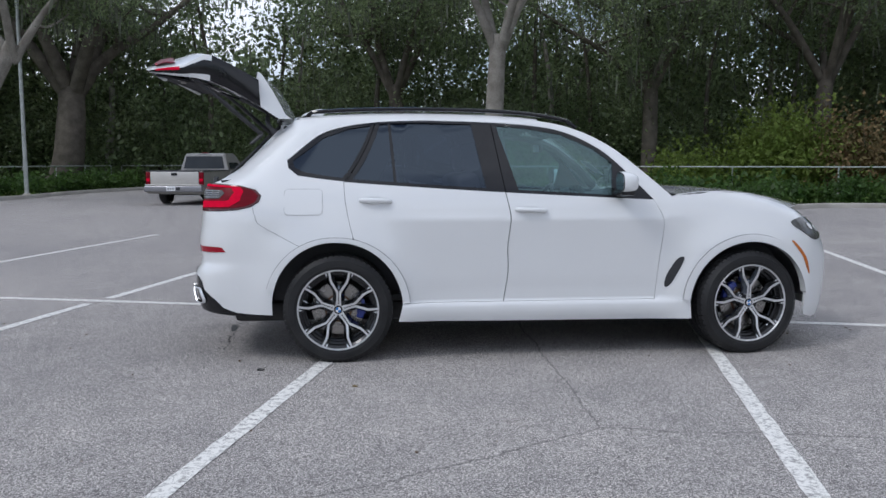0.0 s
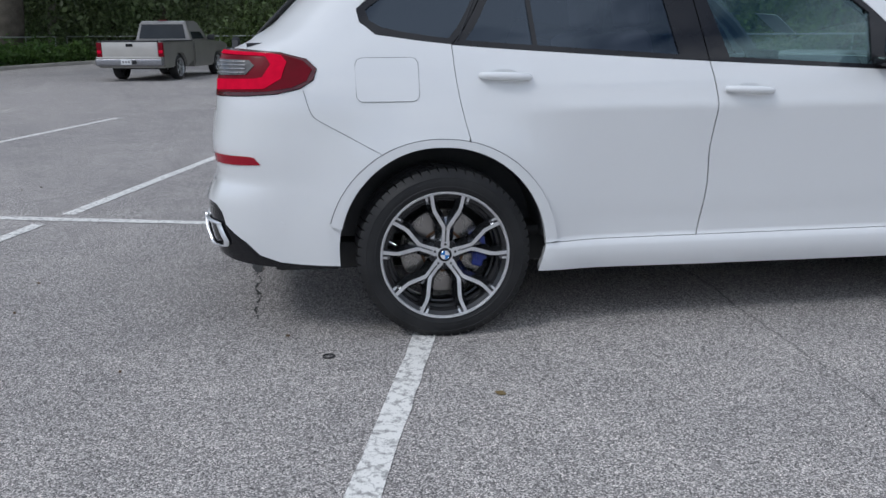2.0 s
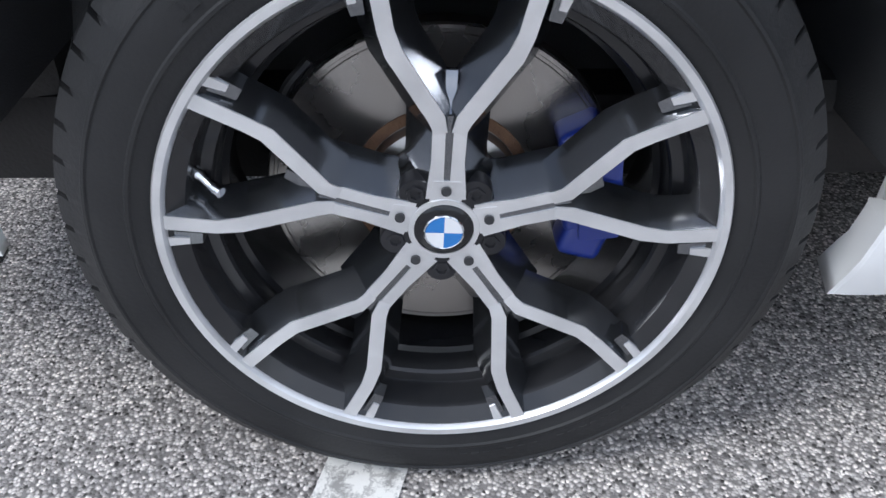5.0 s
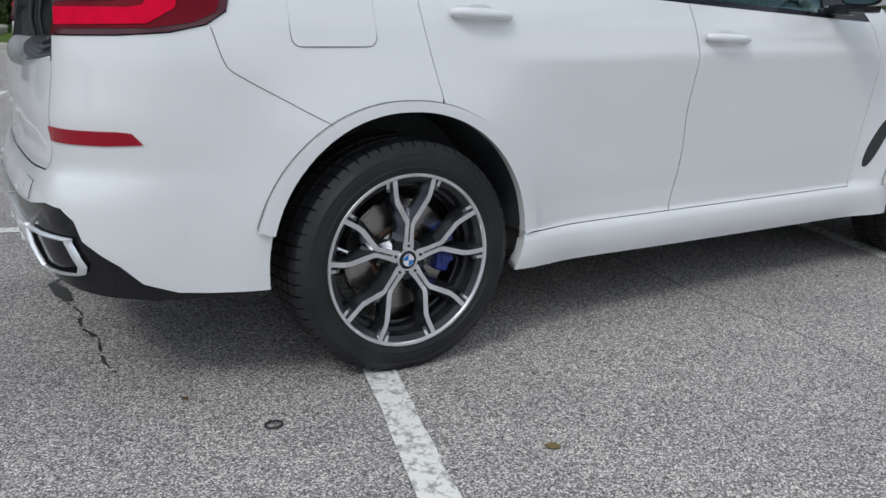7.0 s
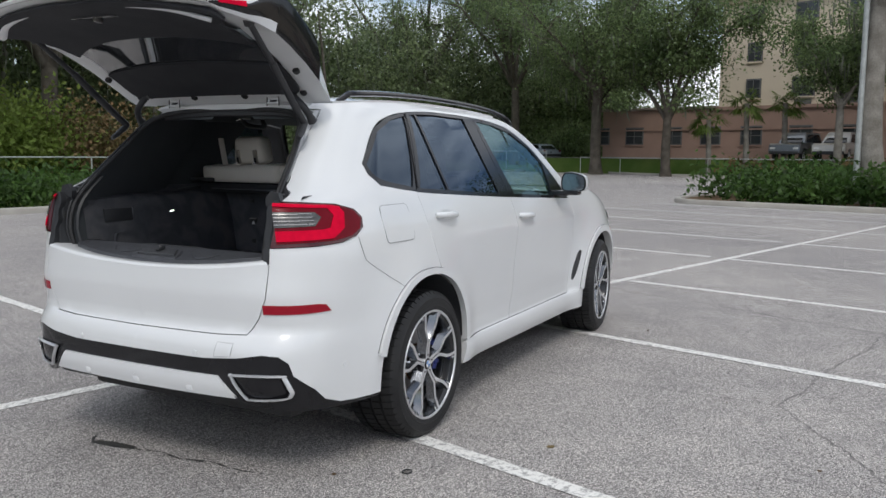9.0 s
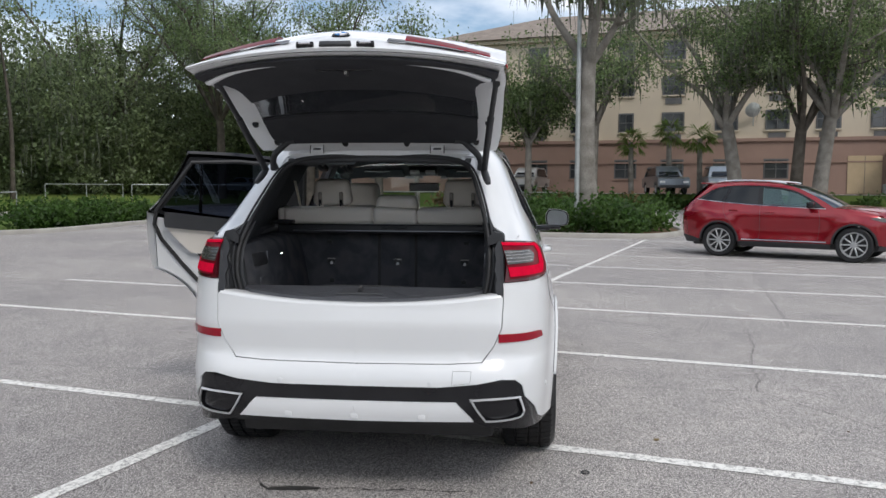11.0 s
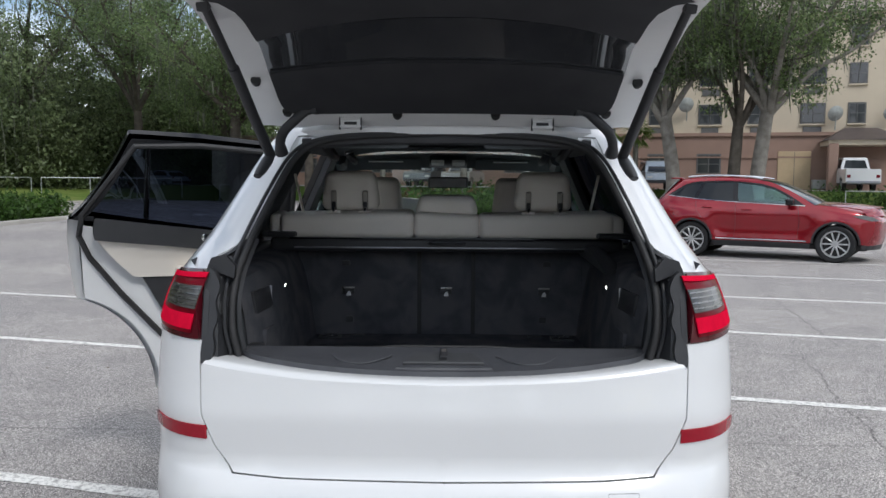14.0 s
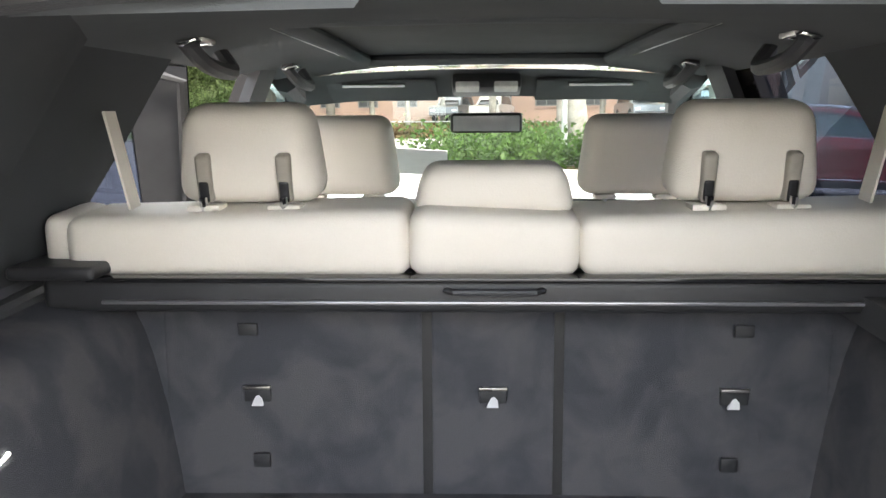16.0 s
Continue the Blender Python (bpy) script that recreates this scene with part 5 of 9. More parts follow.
    part("brake_hose", tube(smooth_line([(-0.14, 0.13, 0.13), (-0.165, 0.12, 0.10), (-0.175, 0.13, 0.05), (-0.16, 0.15, 0.0)], 5), 0.006, 8), RUBBER, w)
    valve = tube([(-0.243, 0.030, 0.058), (-0.236, 0.024, 0.056), (-0.234, 0.022, 0.0555), (-0.222, 0.012, 0.051), (-0.214, 0.006, 0.049)], [0.0065, 0.0065, 0.0045, 0.0055, 0.0055], 10)
    part("tyre_valve", valve, CHROME, w)
    return w


CAPBLUE = mat("blue_enamel", (0.02, 0.16, 0.48), 0.25, vary=(0.025, 0.18, 0.5), scale=30, coat=0.5)
CAPWHITE = mat("white_enamel", (0.75, 0.76, 0.78), 0.25, vary=(0.7, 0.71, 0.73), scale=30, coat=0.5)
first = build_wheel(0.29)
tagged(first, group="wheels of the white car")
def fit_wheel(w, x, sign, spin, steer=0.0):
    """Sets a wheel onto the car as a part of it."""
    m = Matrix.Translation((x, 0.966 * sign, HUB)) @ Matrix.Rotation(radians(steer), 4, "Z")
    m = m @ (Matrix.Rotation(radians(180), 4, "Z") if sign > 0 else Matrix.Identity(4)) @ Matrix.Rotation(radians(spin), 4, "Y")
    return m
WHEELS = [(0, -1, 2.2, 0), (AXLE, -1, 216, 5), (0, 1, 33, 0), (AXLE, 1, 50, 5)]
for k, spot in enumerate(WHEELS):
    if k:
        copy_thing(first, fit_wheel(first, *spot))
first.matrix_basis = fit_wheel(first, *WHEELS[0])

# ---- raised tailgate ----
def gate_rows(line, cols=21, sweep=(0.15, -0.048)):
    """Rows across the gate: line holds (x, z, half width) on the middle; the sides sweep forward and down."""
    rows = []
    for x, z, w in line:
        f = min(max((-x - 0.45) / 0.55, 0.03), 1.0) * abs(np.linspace(-1, 1, cols)) ** 2.2
        rows.append([(x + sweep[0] * f[k], w * t, z + sweep[1] * f[k]) for k, t in enumerate(np.linspace(-1, 1, cols))])
    return rows
def skin_rows(line, cols=21):
    """The gate's outer skin, whose sides fall towards the inner frame."""
    xs, zs = [-p[0] for p in inner_line], [p[1] for p in inner_line]
    rows = gate_rows(line, cols)
    for row, (x, z, w) in zip(rows, line):
        fall = 0.5 * max(0.0, z - float(np.interp(-x, xs, zs))) * float(ease(-x, 1.0, 1.2))
        row[:] = [(p[0], p[1], p[2] - fall * abs(p[1] / w) ** 1.3) for p in row]
    return rows
spoiler_line = [(-0.365, 1.728, 0.585), (-0.40, 1.80, 0.592), (-0.455, 1.90, 0.597), (-0.535, 2.02, 0.602), (-0.56, 2.035, 0.602), (-0.575, 2.02, 0.602), (-0.575, 1.975, 0.602)]
pane_line = [(-0.575, 1.975, 0.658), (-0.70, 2.04, 0.672), (-0.85, 2.11, 0.685), (-1.0, 2.175, 0.692)]
skin_line = [(-1.0, 2.175, 0.69), (-1.05, 2.197, 0.694), (-1.10, 2.203, 0.697), (-1.20, 2.18, 0.70), (-1.30, 2.15, 0.70), (-1.40, 2.113, 0.705), (-1.465, 2.08, 0.70), (-1.487, 2.062, 0.697), (-1.475, 2.050, 0.69)]
inner_line = [(-0.385, 1.700, 0.62), (-0.41, 1.697, 0.635), (-0.45, 1.722, 0.648), (-0.56, 1.788, 0.664), (-0.72, 1.872, 0.674), (-0.88, 1.945, 0.682), (-1.02, 2.0, 0.688), (-1.14, 2.024, 0.69), (-1.28, 2.030, 0.69), (-1.40, 2.036, 0.685), (-1.475, 2.047, 0.69)]
gate = part("tailgate", loft(skin_rows(skin_line)), PAINT, car, "raised upper tailgate with dark inner lining")
part("spoiler", loft(gate_rows(spoiler_line, sweep=(0.04, -0.03))), PAINT, gate, "white roof spoiler")
part("rear_window", loft(gate_rows(pane_line)), GATEGLASS, gate, "dark rear window")
shell_rows = gate_rows(inner_line)
part("inner_frame", loft(shell_rows[:5]), PAINT_IN, gate, "white inner frame of the tailgate")
part("inner_frame", loft(shell_rows[6:]), PAINT_IN, gate, "white inner frame of the tailgate")
part("inner_frame", loft([r[:3] for r in shell_rows[4:7]]), PAINT_IN, gate, "white inner frame of the tailgate")
part("inner_frame", loft([r[-3:] for r in shell_rows[4:7]]), PAINT_IN, gate, "white inner frame of the tailgate")
def between(a, b, t):
    return tuple(a[i] + (b[i] - a[i]) * t for i in range(3))
for s in (-1, 1):
    side_out = [r[0 if s < 0 else -1] for r in gate_rows(pane_line)]
    side_in = [r[0 if s < 0 else -1] for r in gate_rows(inner_line)]
    ti = np.linspace(0, 1, 22)
    def along(line, ts):
        line = np.array(line)
        d = np.r_[0, np.cumsum(np.linalg.norm(np.diff(line, axis=0), axis=1))]
        return np.array([[np.interp(t * d[-1], d, line[:, i]) for i in range(3)] for t in ts])
    o, i_ = along(side_out, ti), along(side_in[3:7], ti)
    part("side_blade", loft([[tuple(o[k]), tuple((o[k] * 0.5 + i_[k] * 0.5) + [0, 0.012 * s, 0]), tuple(i_[k])] for k in range(22)]), BLACKGLOSS, gate, "gloss black gate flank")
    so, si = along([r[0 if s < 0 else -1] for r in skin_rows(skin_line)], ti), along(side_in[6:], ti)
    def edge_at(k, t):
        return tuple(so[k] * (1 - t) + si[k] * t + [0, 0.04 * t * (1 - t) * s, 0])
    for name, t0, t1, k0, k1, m in (("gate_edge", 0, 0.22, 0, 22, PAINT), ("gate_edge", 0.22, 0.78, 0, 22, BLACKGLOSS), ("gate_edge", 0.78, 1, 0, 22, PAINT_IN), ("lamp_end", 0.10, 0.42, 10, 19, REDBAR)):
        lift = np.array([0, 0.004 * s * (name == "lamp_end"), 0])
        part(name, loft([[tuple(np.array(edge_at(k, t0 + (t1 - t0) * j / 3)) + lift) for j in range(4)] for k in range(k0, k1)]), m, gate)
    sp = [r[0 if s < 0 else -1] for r in gate_rows(spoiler_line, sweep=(0.04, -0.03))]
    b = bmesh.new()
    b.faces.new([b.verts.new(p) for p in [(-0.325, 0.572 * s, 1.698)] + sp[:5] + [sp[6]] + [side_in[3], side_in[1], side_in[0]]])
    part("spoiler_fin", b, PAINT, gate)
    # red gate lamps along the skin's outer corners
    grid = skin_rows([(-1.25, 2.166, 0.702), (-1.31, 2.147, 0.704), (-1.36, 2.129, 0.706), (-1.405, 2.112, 0.708)], 41)
    cut = slice(2, 13) if s < 0 else slice(28, 39)
    lam = part("gate_lamp", loft([[(p[0], p[1], p[2] + lift) for p in r[cut]] for r, lift in zip(grid, (0.004, 0.014, 0.016, 0.004))], -0.004), REDLENS, gate, "red lamp strip on the tailgate")
    part("lamp_strip", loft([[(p[0], p[1], p[2] + lift) for p in r[cut]] for lift, r in zip((0.011, 0.018, 0.020, 0.010), skin_rows([(-1.27, 2.160, 0.702), (-1.31, 2.147, 0.704), (-1.36, 2.1285, 0.706), (-1.40, 2.114, 0.708)], 41))]), REDBAR, lam)
    part("lamp_dark_end", loft([[(p[0], p[1], p[2] + 0.009) for p in r[(slice(5, 15) if s < 0 else slice(26, 36))]] for r in skin_rows([(-1.385, 2.119, 0.703), (-1.41, 2.109, 0.705), (-1.438, 2.094, 0.703)], 41)]), BLACKGLOSS, lam)
    # strut, hinge arm and buffers
    strut = part("gas_strut", tube([(-0.535, 0.578 * s, 1.588), (-0.665, 0.599 * s, 1.70), (-0.815, 0.624 * s, 1.835)], 0.017, 12), BLACK, gate, "black gas strut")
    part("strut_rod", tube([(-0.815, 0.624 * s, 1.835), (-0.990, 0.654 * s, 1.975)], 0.013, 10), BLACK, strut)
    part("strut_bracket", box((0.05, 0.035, 0.04), Matrix.Translation((-0.995, 0.656 * s, 1.985)) @ Matrix.Rotation(radians(-30), 4, "Y"), 0.01, 2), BLACK, strut)
    part("strut_foot", tube([(-0.530, 0.578 * s, 1.592), (-0.555, 0.584 * s, 1.572), (-0.590, 0.596 * s, 1.540), (-0.615, 0.604 * s, 1.520)], [0.016, 0.021, 0.020, 0.014], 10, squash=0.7), BLACK, strut)
    part("hinge_arm", tube(smooth_line([(-0.445, 0.560 * s, 1.60), (-0.475, 0.558 * s, 1.635), (-0.495, 0.54 * s, 1.672), (-0.50, 0.505 * s, 1.705), (-0.497, 0.475 * s, 1.733), (-0.498, 0.455 * s, 1.742), (-0.505, 0.425 * s, 1.745)], 4), [0.024, 0.022, 0.020] + [0.017] * 19 + [0.018, 0.02, 0.02], 10), BLACK, gate, "black hinge arm")
    for y, x, z in ((0.165, -0.462, 1.728), (0.532, -0.475, 1.734), (0.603, -0.62, 1.818)):
        m = Matrix.Translation((x, y * s, z)) @ Matrix.Rotation(radians(-60), 4, "Y") @ Matrix.Rotation(radians(90), 4, "X")
        part("rubber_plug", lathe([(0, -0.012), (0.012, -0.010), (0.016, 0), (0.016, 0.012), (0, 0.012)], 16, m), RUBBER, gate)
    brk = part("hinge_bracket", box((0.012, 0.075, 0.045), Matrix.Translation((-0.435, 0.325 * s, 1.705)) @ Matrix.Rotation(radians(35), 4, "Y"), 0.004, 2), PAINT_IN, gate)
    part("bracket_slot", box((0.008, 0.045, 0.016), Matrix.Translation((-0.4415, 0.325 * s, 1.700)) @ Matrix.Rotation(radians(35), 4, "Y"), 0.003, 2), BLACK, brk)
    part("bracket_frame", tube([(-0.447, (0.325 + a) * s, 1.70 + b_) for a, b_ in ((-0.036, -0.02), (-0.036, 0.024), (0.036, 0.024), (0.036, -0.02))], 0.0035, 6), BLACK, brk)
    lip = smooth_line([(-1.22, 0.63 * s, 1.965), (-1.29, 0.52 * s, 1.993), (-1.33, 0.40 * s, 2.010), (-1.355, 0.27 * s, 2.020)], 5)
    part("lip_strip", tube([p + np.array([0.0, 0, -0.010]) for p in lip], list(np.linspace(0.022, 0.007, len(lip))), 8, squash=0.5), PAINT_IN, gate)
# dark lining and the window seen from below
lining_low = [(-0.500, 1.742, 0.475), (-0.507, 1.745, 0.512), (-0.522, 1.754, 0.531), (-0.55, 1.77, 0.541), (-0.60, 1.797, 0.546), (-0.66, 1.83, 0.548), (-0.745, 1.872, 0.55)]
part("lower_lining", loft(gate_rows(lining_low), 0.012), LINING, gate, "dark tailgate lining")
part("window_inside", loft(gate_rows([(-0.735, 1.866, 0.555), (-0.80, 1.902, 0.555), (-0.88, 1.938, 0.555), (-0.99, 1.978, 0.555)])), INNERGLASS, gate, "dark glass seen from inside")
part("upper_lining", loft(gate_rows([(-0.975, 1.965, 0.55), (-1.0, 1.972, 0.552), (-1.10, 2.0, 0.557), (-1.18, 2.012, 0.565), (-1.26, 2.018, 0.59), (-1.31, 2.021, 0.655), (-1.40, 2.026, 0.672), (-1.43, 2.034, 0.675)]), 0.012), LINING, gate, "black upper tailgate lining")
part("pull_pocket", box((0.07, 0.26, 0.02), Matrix.Translation((-1.22, 0.0, 2.012)) @ Matrix.Rotation(radians(-4), 4, "Y"), 0.006, 2), BLACKGLOSS, gate)
part("gate_latch", box((0.05, 0.014, 0.03), (-1.22, 0.0, 2.0), 0.003), STEEL, gate)
part("gate_buttons", box((0.02, 0.06, 0.012), (-1.09, -0.38, 1.985), 0.003), STEEL, gate)
part("grab_lip", tube(smooth_line([(-0.95, 0.22, 1.957), (-0.965, 0.1, 1.963), (-0.968, 0.0, 1.964), (-0.965, -0.1, 1.963), (-0.95, -0.22, 1.957)], 5), 0.018, 8, squash=0.6), BLACKGLOSS, gate)
# handle recess and number-plate lamps on the outer skin, above the gate's edge
part("handle_recess", box((0.03, 0.135, 0.022), Matrix.Translation((-1.474, 0, 2.075)) @ Matrix.Rotation(radians(38), 4, "Y"), 0.006, 2), BLACK, gate)
for s in (-1, 1):
    pl = part("plate_lamp", box((0.03, 0.075, 0.020), Matrix.Translation((-1.473, 0.128 * s, 2.074)) @ Matrix.Rotation(radians(38), 4, "Y"), 0.005, 2), BLACKGLOSS, gate)
    part("plate_lamp_lens", box((0.012, 0.05, 0.008), Matrix.Translation((-1.488, 0.128 * s, 2.082)) @ Matrix.Rotation(radians(38), 4, "Y"), 0.002), CHROME, pl)
badge = part("badge", lathe([(0, -0.006), (0.036, -0.005), (0.040, 0), (0.040, 0.006), (0, 0.006)], 32, Matrix.Translation((-1.345, 0, 2.136)) @ Matrix.Rotation(radians(-24), 4, "Y") @ Matrix.Rotation(radians(-90), 4, "X")), BLACKGLOSS, gate, "round blue and white badge")
for q in range(4):
    fan = [(0, 0)] + [(0.026 * math.cos(radians(90 * q + a)), 0.026 * math.sin(radians(90 * q + a))) for a in range(0, 91, 9)]
    part("badge_quarter", prism(fan, 0.003, Matrix.Translation((-1.348, 0, 2.144)) @ Matrix.Rotation(radians(-24), 4, "Y")), CAPBLUE if q % 2 else CAPWHITE, badge)

# the gate's end is gathered in towards the glass
for gathered in [gate] + list(gate.children_recursive):
    for v in gathered.data.vertices:
        if v.co.x < -1.0:
            v.co.z += 0.014 * min(1.0, (-1.0 - v.co.x) / 0.4)
            v.co.x = -1.0 + (v.co.x + 1.0) * 0.84

# ---- inside of the white car ----
BOOTLAMP = mat("lit_boot_lamp", (1.0, 0.97, 0.92), 0.4, emit=5.0)
BOOTMAT = mat("taupe_boot_mat", (0.205, 0.195, 0.192), 0.95, vary=(0.155, 0.148, 0.146), scale=5, bump=0.4, bscale=500, spec=0.1)
FLOOR_Z = 0.815
rows = [[(x, y, FLOOR_Z + 0.004 * math.sin(7 * x + 3 * y)) for y in np.linspace(-0.60, 0.60, 13)] for x in np.linspace(-0.80, 0.29, 12)]
part("boot_floor", loft(rows, -0.03), CARPET, car, "dark boot carpet")
mat_shape = smooth_line([(-0.72, 0.47), (-0.45, 0.485), (-0.20, 0.49), (-0.03, 0.48), (-0.005, 0.44), (-0.015, 0.30), (-0.02, 0.22), (-0.06, 0.16), (-0.06, -0.10), (-0.06, -0.18), (-0.12, -0.23), (-0.22, -0.26), (-0.45, -0.275), (-0.72, -0.28)], 4, True)
part("boot_floor_panel", prism(mat_shape, 0.006, Matrix.Translation((0.10, 0, FLOOR_Z + 0.031)), 0.003), BOOTMAT, car, "taupe carpet mat on the boot floor")
part("sill_inner", loft([[(-0.79, y, 0.985), (-0.775, y, 0.96), (-0.775, y, 0.80)] for y in np.linspace(-0.61, 0.61, 5)]), TRIM, car)
for s in (-1, 1):
    # carpeted flank with its soft shoulder and a recess at the rear
    prof = [(0.560, FLOOR_Z), (0.562, 0.90), (0.568, 1.0), (0.580, 1.10), (0.590, 1.15), (0.602, 1.185), (0.620, 1.206), (0.66, 1.218), (0.73, 1.222), (0.765, 1.27)]
    rows = []
    for x in np.linspace(-0.80, 0.29, 16):
        back_ = ease(x, -0.45, -0.75)
        lean = 0.035 * float(ease(x, -0.6, 0.2))
        rows.append([(x, (y + 0.025 * back_ * (z < 1.2) + lean * (z - FLOOR_Z) / 0.4) * s, z + 0.004 * math.sin(9 * x + 5 * z)) for y, z in prof])
    side = part("boot_side_trim", loft(rows), CARPET, car, "dark carpeted boot side")
    part("side_lamp", box((0.06, 0.005, 0.0032), Matrix.Translation((-0.235, 0.597 * s, 1.117)) @ Matrix.Rotation(radians(-10), 4, "Y"), 0.0018), BOOTLAMP, side, "small lit boot lamp")
    part("side_recess", box((0.17, 0.014, 0.07), Matrix.Translation((-0.60, 0.597 * s, 1.12)) @ Matrix.Rotation(radians(-5 * s), 4, "Z") @ Matrix.Rotation(radians(-9 * s), 4, "X"), 0.004, 2), BLACK, side)
    part("recess_edge", box((0.004, 0.012, 0.07), (-0.515, 0.588 * s, 1.12), 0.001), CHROMEDARK, side)
    part("side_flap", box((0.16, 0.012, 0.15), Matrix.Translation((-0.56, 0.588 * s, 0.95)), 0.02, 3), CARPET, side)
    part("side_socket", lathe([(0, 0), (0.018, 0), (0.02, 0.006), (0, 0.006)], 16, Matrix.Translation((-0.68, 0.586 * s, 0.90)) @ (Matrix.Rotation(radians(180), 4, "Z") if s < 0 else Matrix.Identity(4))), STEEL, side)
    # cover bracket on the shoulder
    part("cover_bracket", prism([(-0.34, -0.02), (0.27, 0), (0.27, 0.05), (0.05, 0.04), (-0.20, 0.012)], 0.07, Matrix.Translation((0.02, 0.66 if s > 0 else -0.73, 1.20)) @ Matrix.Rotation(radians(90), 4, "X") @ Matrix.Translation((0, 0, -0.09)), 0.008), TRIM, car)
    # dark funnel from the seal forward, then the pillar trim with the quarter window's hole
    rows = []
    for k, z in enumerate(np.linspace(0.985, 1.652, 26)):
        q = at_height(half[:len(half) * 8 // 9], min(z, 1.635))
        xin = -0.70 + 0.60 * float(ease(z, 1.06, 1.22)) + 0.16 * max(0.0, (z - 1.22) / 0.43)
        yin = 0.602 + (float(body.surf(body.side(max(xin, -0.3), z), z)[1]) - 0.086 - 0.602) * float(ease(z, 1.08, 1.22))
        row = []
        for t in (0, 0.08, 0.25, 0.5, 0.75, 1.0):
            row.append((q[0] + 0.008 + (xin - q[0] - 0.008) * t, (q[1] - 0.012 + (yin - q[1] + 0.012) * t ** 1.1) * s, z))
        rows.append(row)
    part("opening_trim", loft(rows), PILLAR, car, "dark trim round the boot opening")
    shape = body.flank([(-0.26, 1.12), (-0.26, 1.4), (-0.26, 1.62), (-0.2, 1.67), (0.2, 1.685), (0.47, 1.685), (0.45, 1.63), (0.40, 1.50), (0.34, 1.385), (0.28, 1.26), (0.26, 1.10), (-0.25, 1.10)])
    body.panel("pillar_trim", shape, PILLAR, car, s, off=-0.055, flange=0, label="dark pillar trim")
    part("belt_strap", prism([(-0.022, 0), (0.022, 0), (0.022, 0.20), (-0.022, 0.20)], 0.004, Matrix.Translation((0.24, 0.60 * s, 1.34)) @ Matrix.Rotation(radians(-12 * s), 4, "X") @ Matrix.Rotation(radians(90), 4, "X")), LEATHER, car, "pale seat belt")
    # door inner faces of the closed doors
    if s < 0:
        body.panel("inner_door_trim", body.flank([(0.10, 1.25)] + pick(belt, 0.12, 2.2) + [(2.2, 0.45), (0.6, 0.45), (0.5, 0.7)]), TRIM, car, s, off=-0.10, flange=0.0)
    else:
        body.panel("inner_door_trim", body.flank([(1.24, 1.18)] + pick(belt, 1.26, 2.2) + [(2.2, 0.45), (1.24, 0.45)]), TRIM, car, s, off=-0.10, flange=0.0)
    part("centre_pillar", loft([[(x + dx, (body.surf(body.side(x, z), z)[1] - 0.05 - 0.02 * (dx == 0)) * s, z) for dx in (-0.07, 0, 0.07)] for x, z in ((1.19, 0.45), (1.2, 0.9), (1.185, 1.2), (1.15, 1.45), (1.11, 1.66))], 0.03), TRIM, car, "dark centre pillar")
    part("screen_pillar", tube([(body.surf(body.side(x, z), z) - [0.0, 0.05, 0.03]) * [1, s, 1] for x, z in ((2.3, 1.2), (2.1, 1.38), (1.9, 1.52), (1.65, 1.63), (1.4, 1.665))], 0.04, 8), TRIM, car)
    # roof furniture
    for x in (0.40, 1.15):
        y = 0.50
        grip = part("grab_handle", tube(smooth_line([(x - 0.10, (y + 0.03) * s, 1.655), (x - 0.075, y * s, 1.615), (x + 0.075, y * s, 1.61), (x + 0.10, (y + 0.03) * s, 1.65)], 5), 0.015, 8), TRIM, car, "dark folding grab handle")
        part("grip_bezel", box((0.07, 0.035, 0.006), Matrix.Translation((x - 0.13, (y + 0.005) * s, 1.648)) @ Matrix.Rotation(radians(-14 * s), 4, "X"), 0.003), CHROME, grip)
        part("grip_foot", box((0.05, 0.03, 0.02), (x - 0.10, (y + 0.02) * s, 1.655), 0.006), BLACK, grip)
    part("reading_lamp", box((0.075, 0.03, 0.014), (0.30, 0.50 * s, 1.655), 0.006, 2), LAMPLENS, car, "small clear roof reading lamp")
    part("sun_visor", box((0.15, 0.36, 0.014), Matrix.Translation((1.61, 0.34 * s, 1.606)) @ Matrix.Rotation(radians(22), 4, "Y"), 0.008, 2), HEADLINER, car)
    part("visor_mirror", box((0.02, 0.20, 0.008), Matrix.Translation((1.545, 0.36 * s, 1.618)), 0.002), CAPWHITE, car)
    part("seat_side_panel", box((0.03, 0.14, 0.44), (0.285, 0.652 * s, 1.02), 0.006, 2), CARPET, car, "dark carpeted corner panel")
# roof lining with its sunroof shade recess
part("screen_header", loft([[(x - 0.05 * t * t, 0.62 * t, z - 0.03 * t * t) for t in np.linspace(-1, 1, 15)] for x, z in ((1.50, 1.668), (1.58, 1.645), (1.66, 1.614), (1.72, 1.588))]), HEADLINER, car, "dark lining above the windscreen")
def ceiling(x, t):
    e = body.surf(body.side(x, 1.66), 1.66)[1] - 0.03
    return (x, e * t, 1.625 + 0.055 * (1 - abs(t) ** 3) + 0.01 * math.sin(x))
lining = loft([[ceiling(x, t) for t in np.linspace(-1, 1, 41)] for x in np.linspace(-0.37, 1.62, 50)])
bmesh.ops.delete(lining, geom=[f for f in lining.faces if 0.30 < f.calc_center_median().x < 1.44 and abs(f.calc_center_median().y) < 0.37], context="FACES")
part("headliner", lining, HEADLINER, car, "anthracite roof lining")
part("sunroof_shade", box((1.26, 0.86, 0.008), (0.87, 0, 1.712), 0.003), SHADE, car, "dark sunroof blind")
for y in (-0.372, 0.372):
    part("sunroof_rail", tube([(0.29, y, 1.690), (0.87, y, 1.694), (1.45, y, 1.692)], 0.022, 10, squash=0.8), HEADLINER, car)
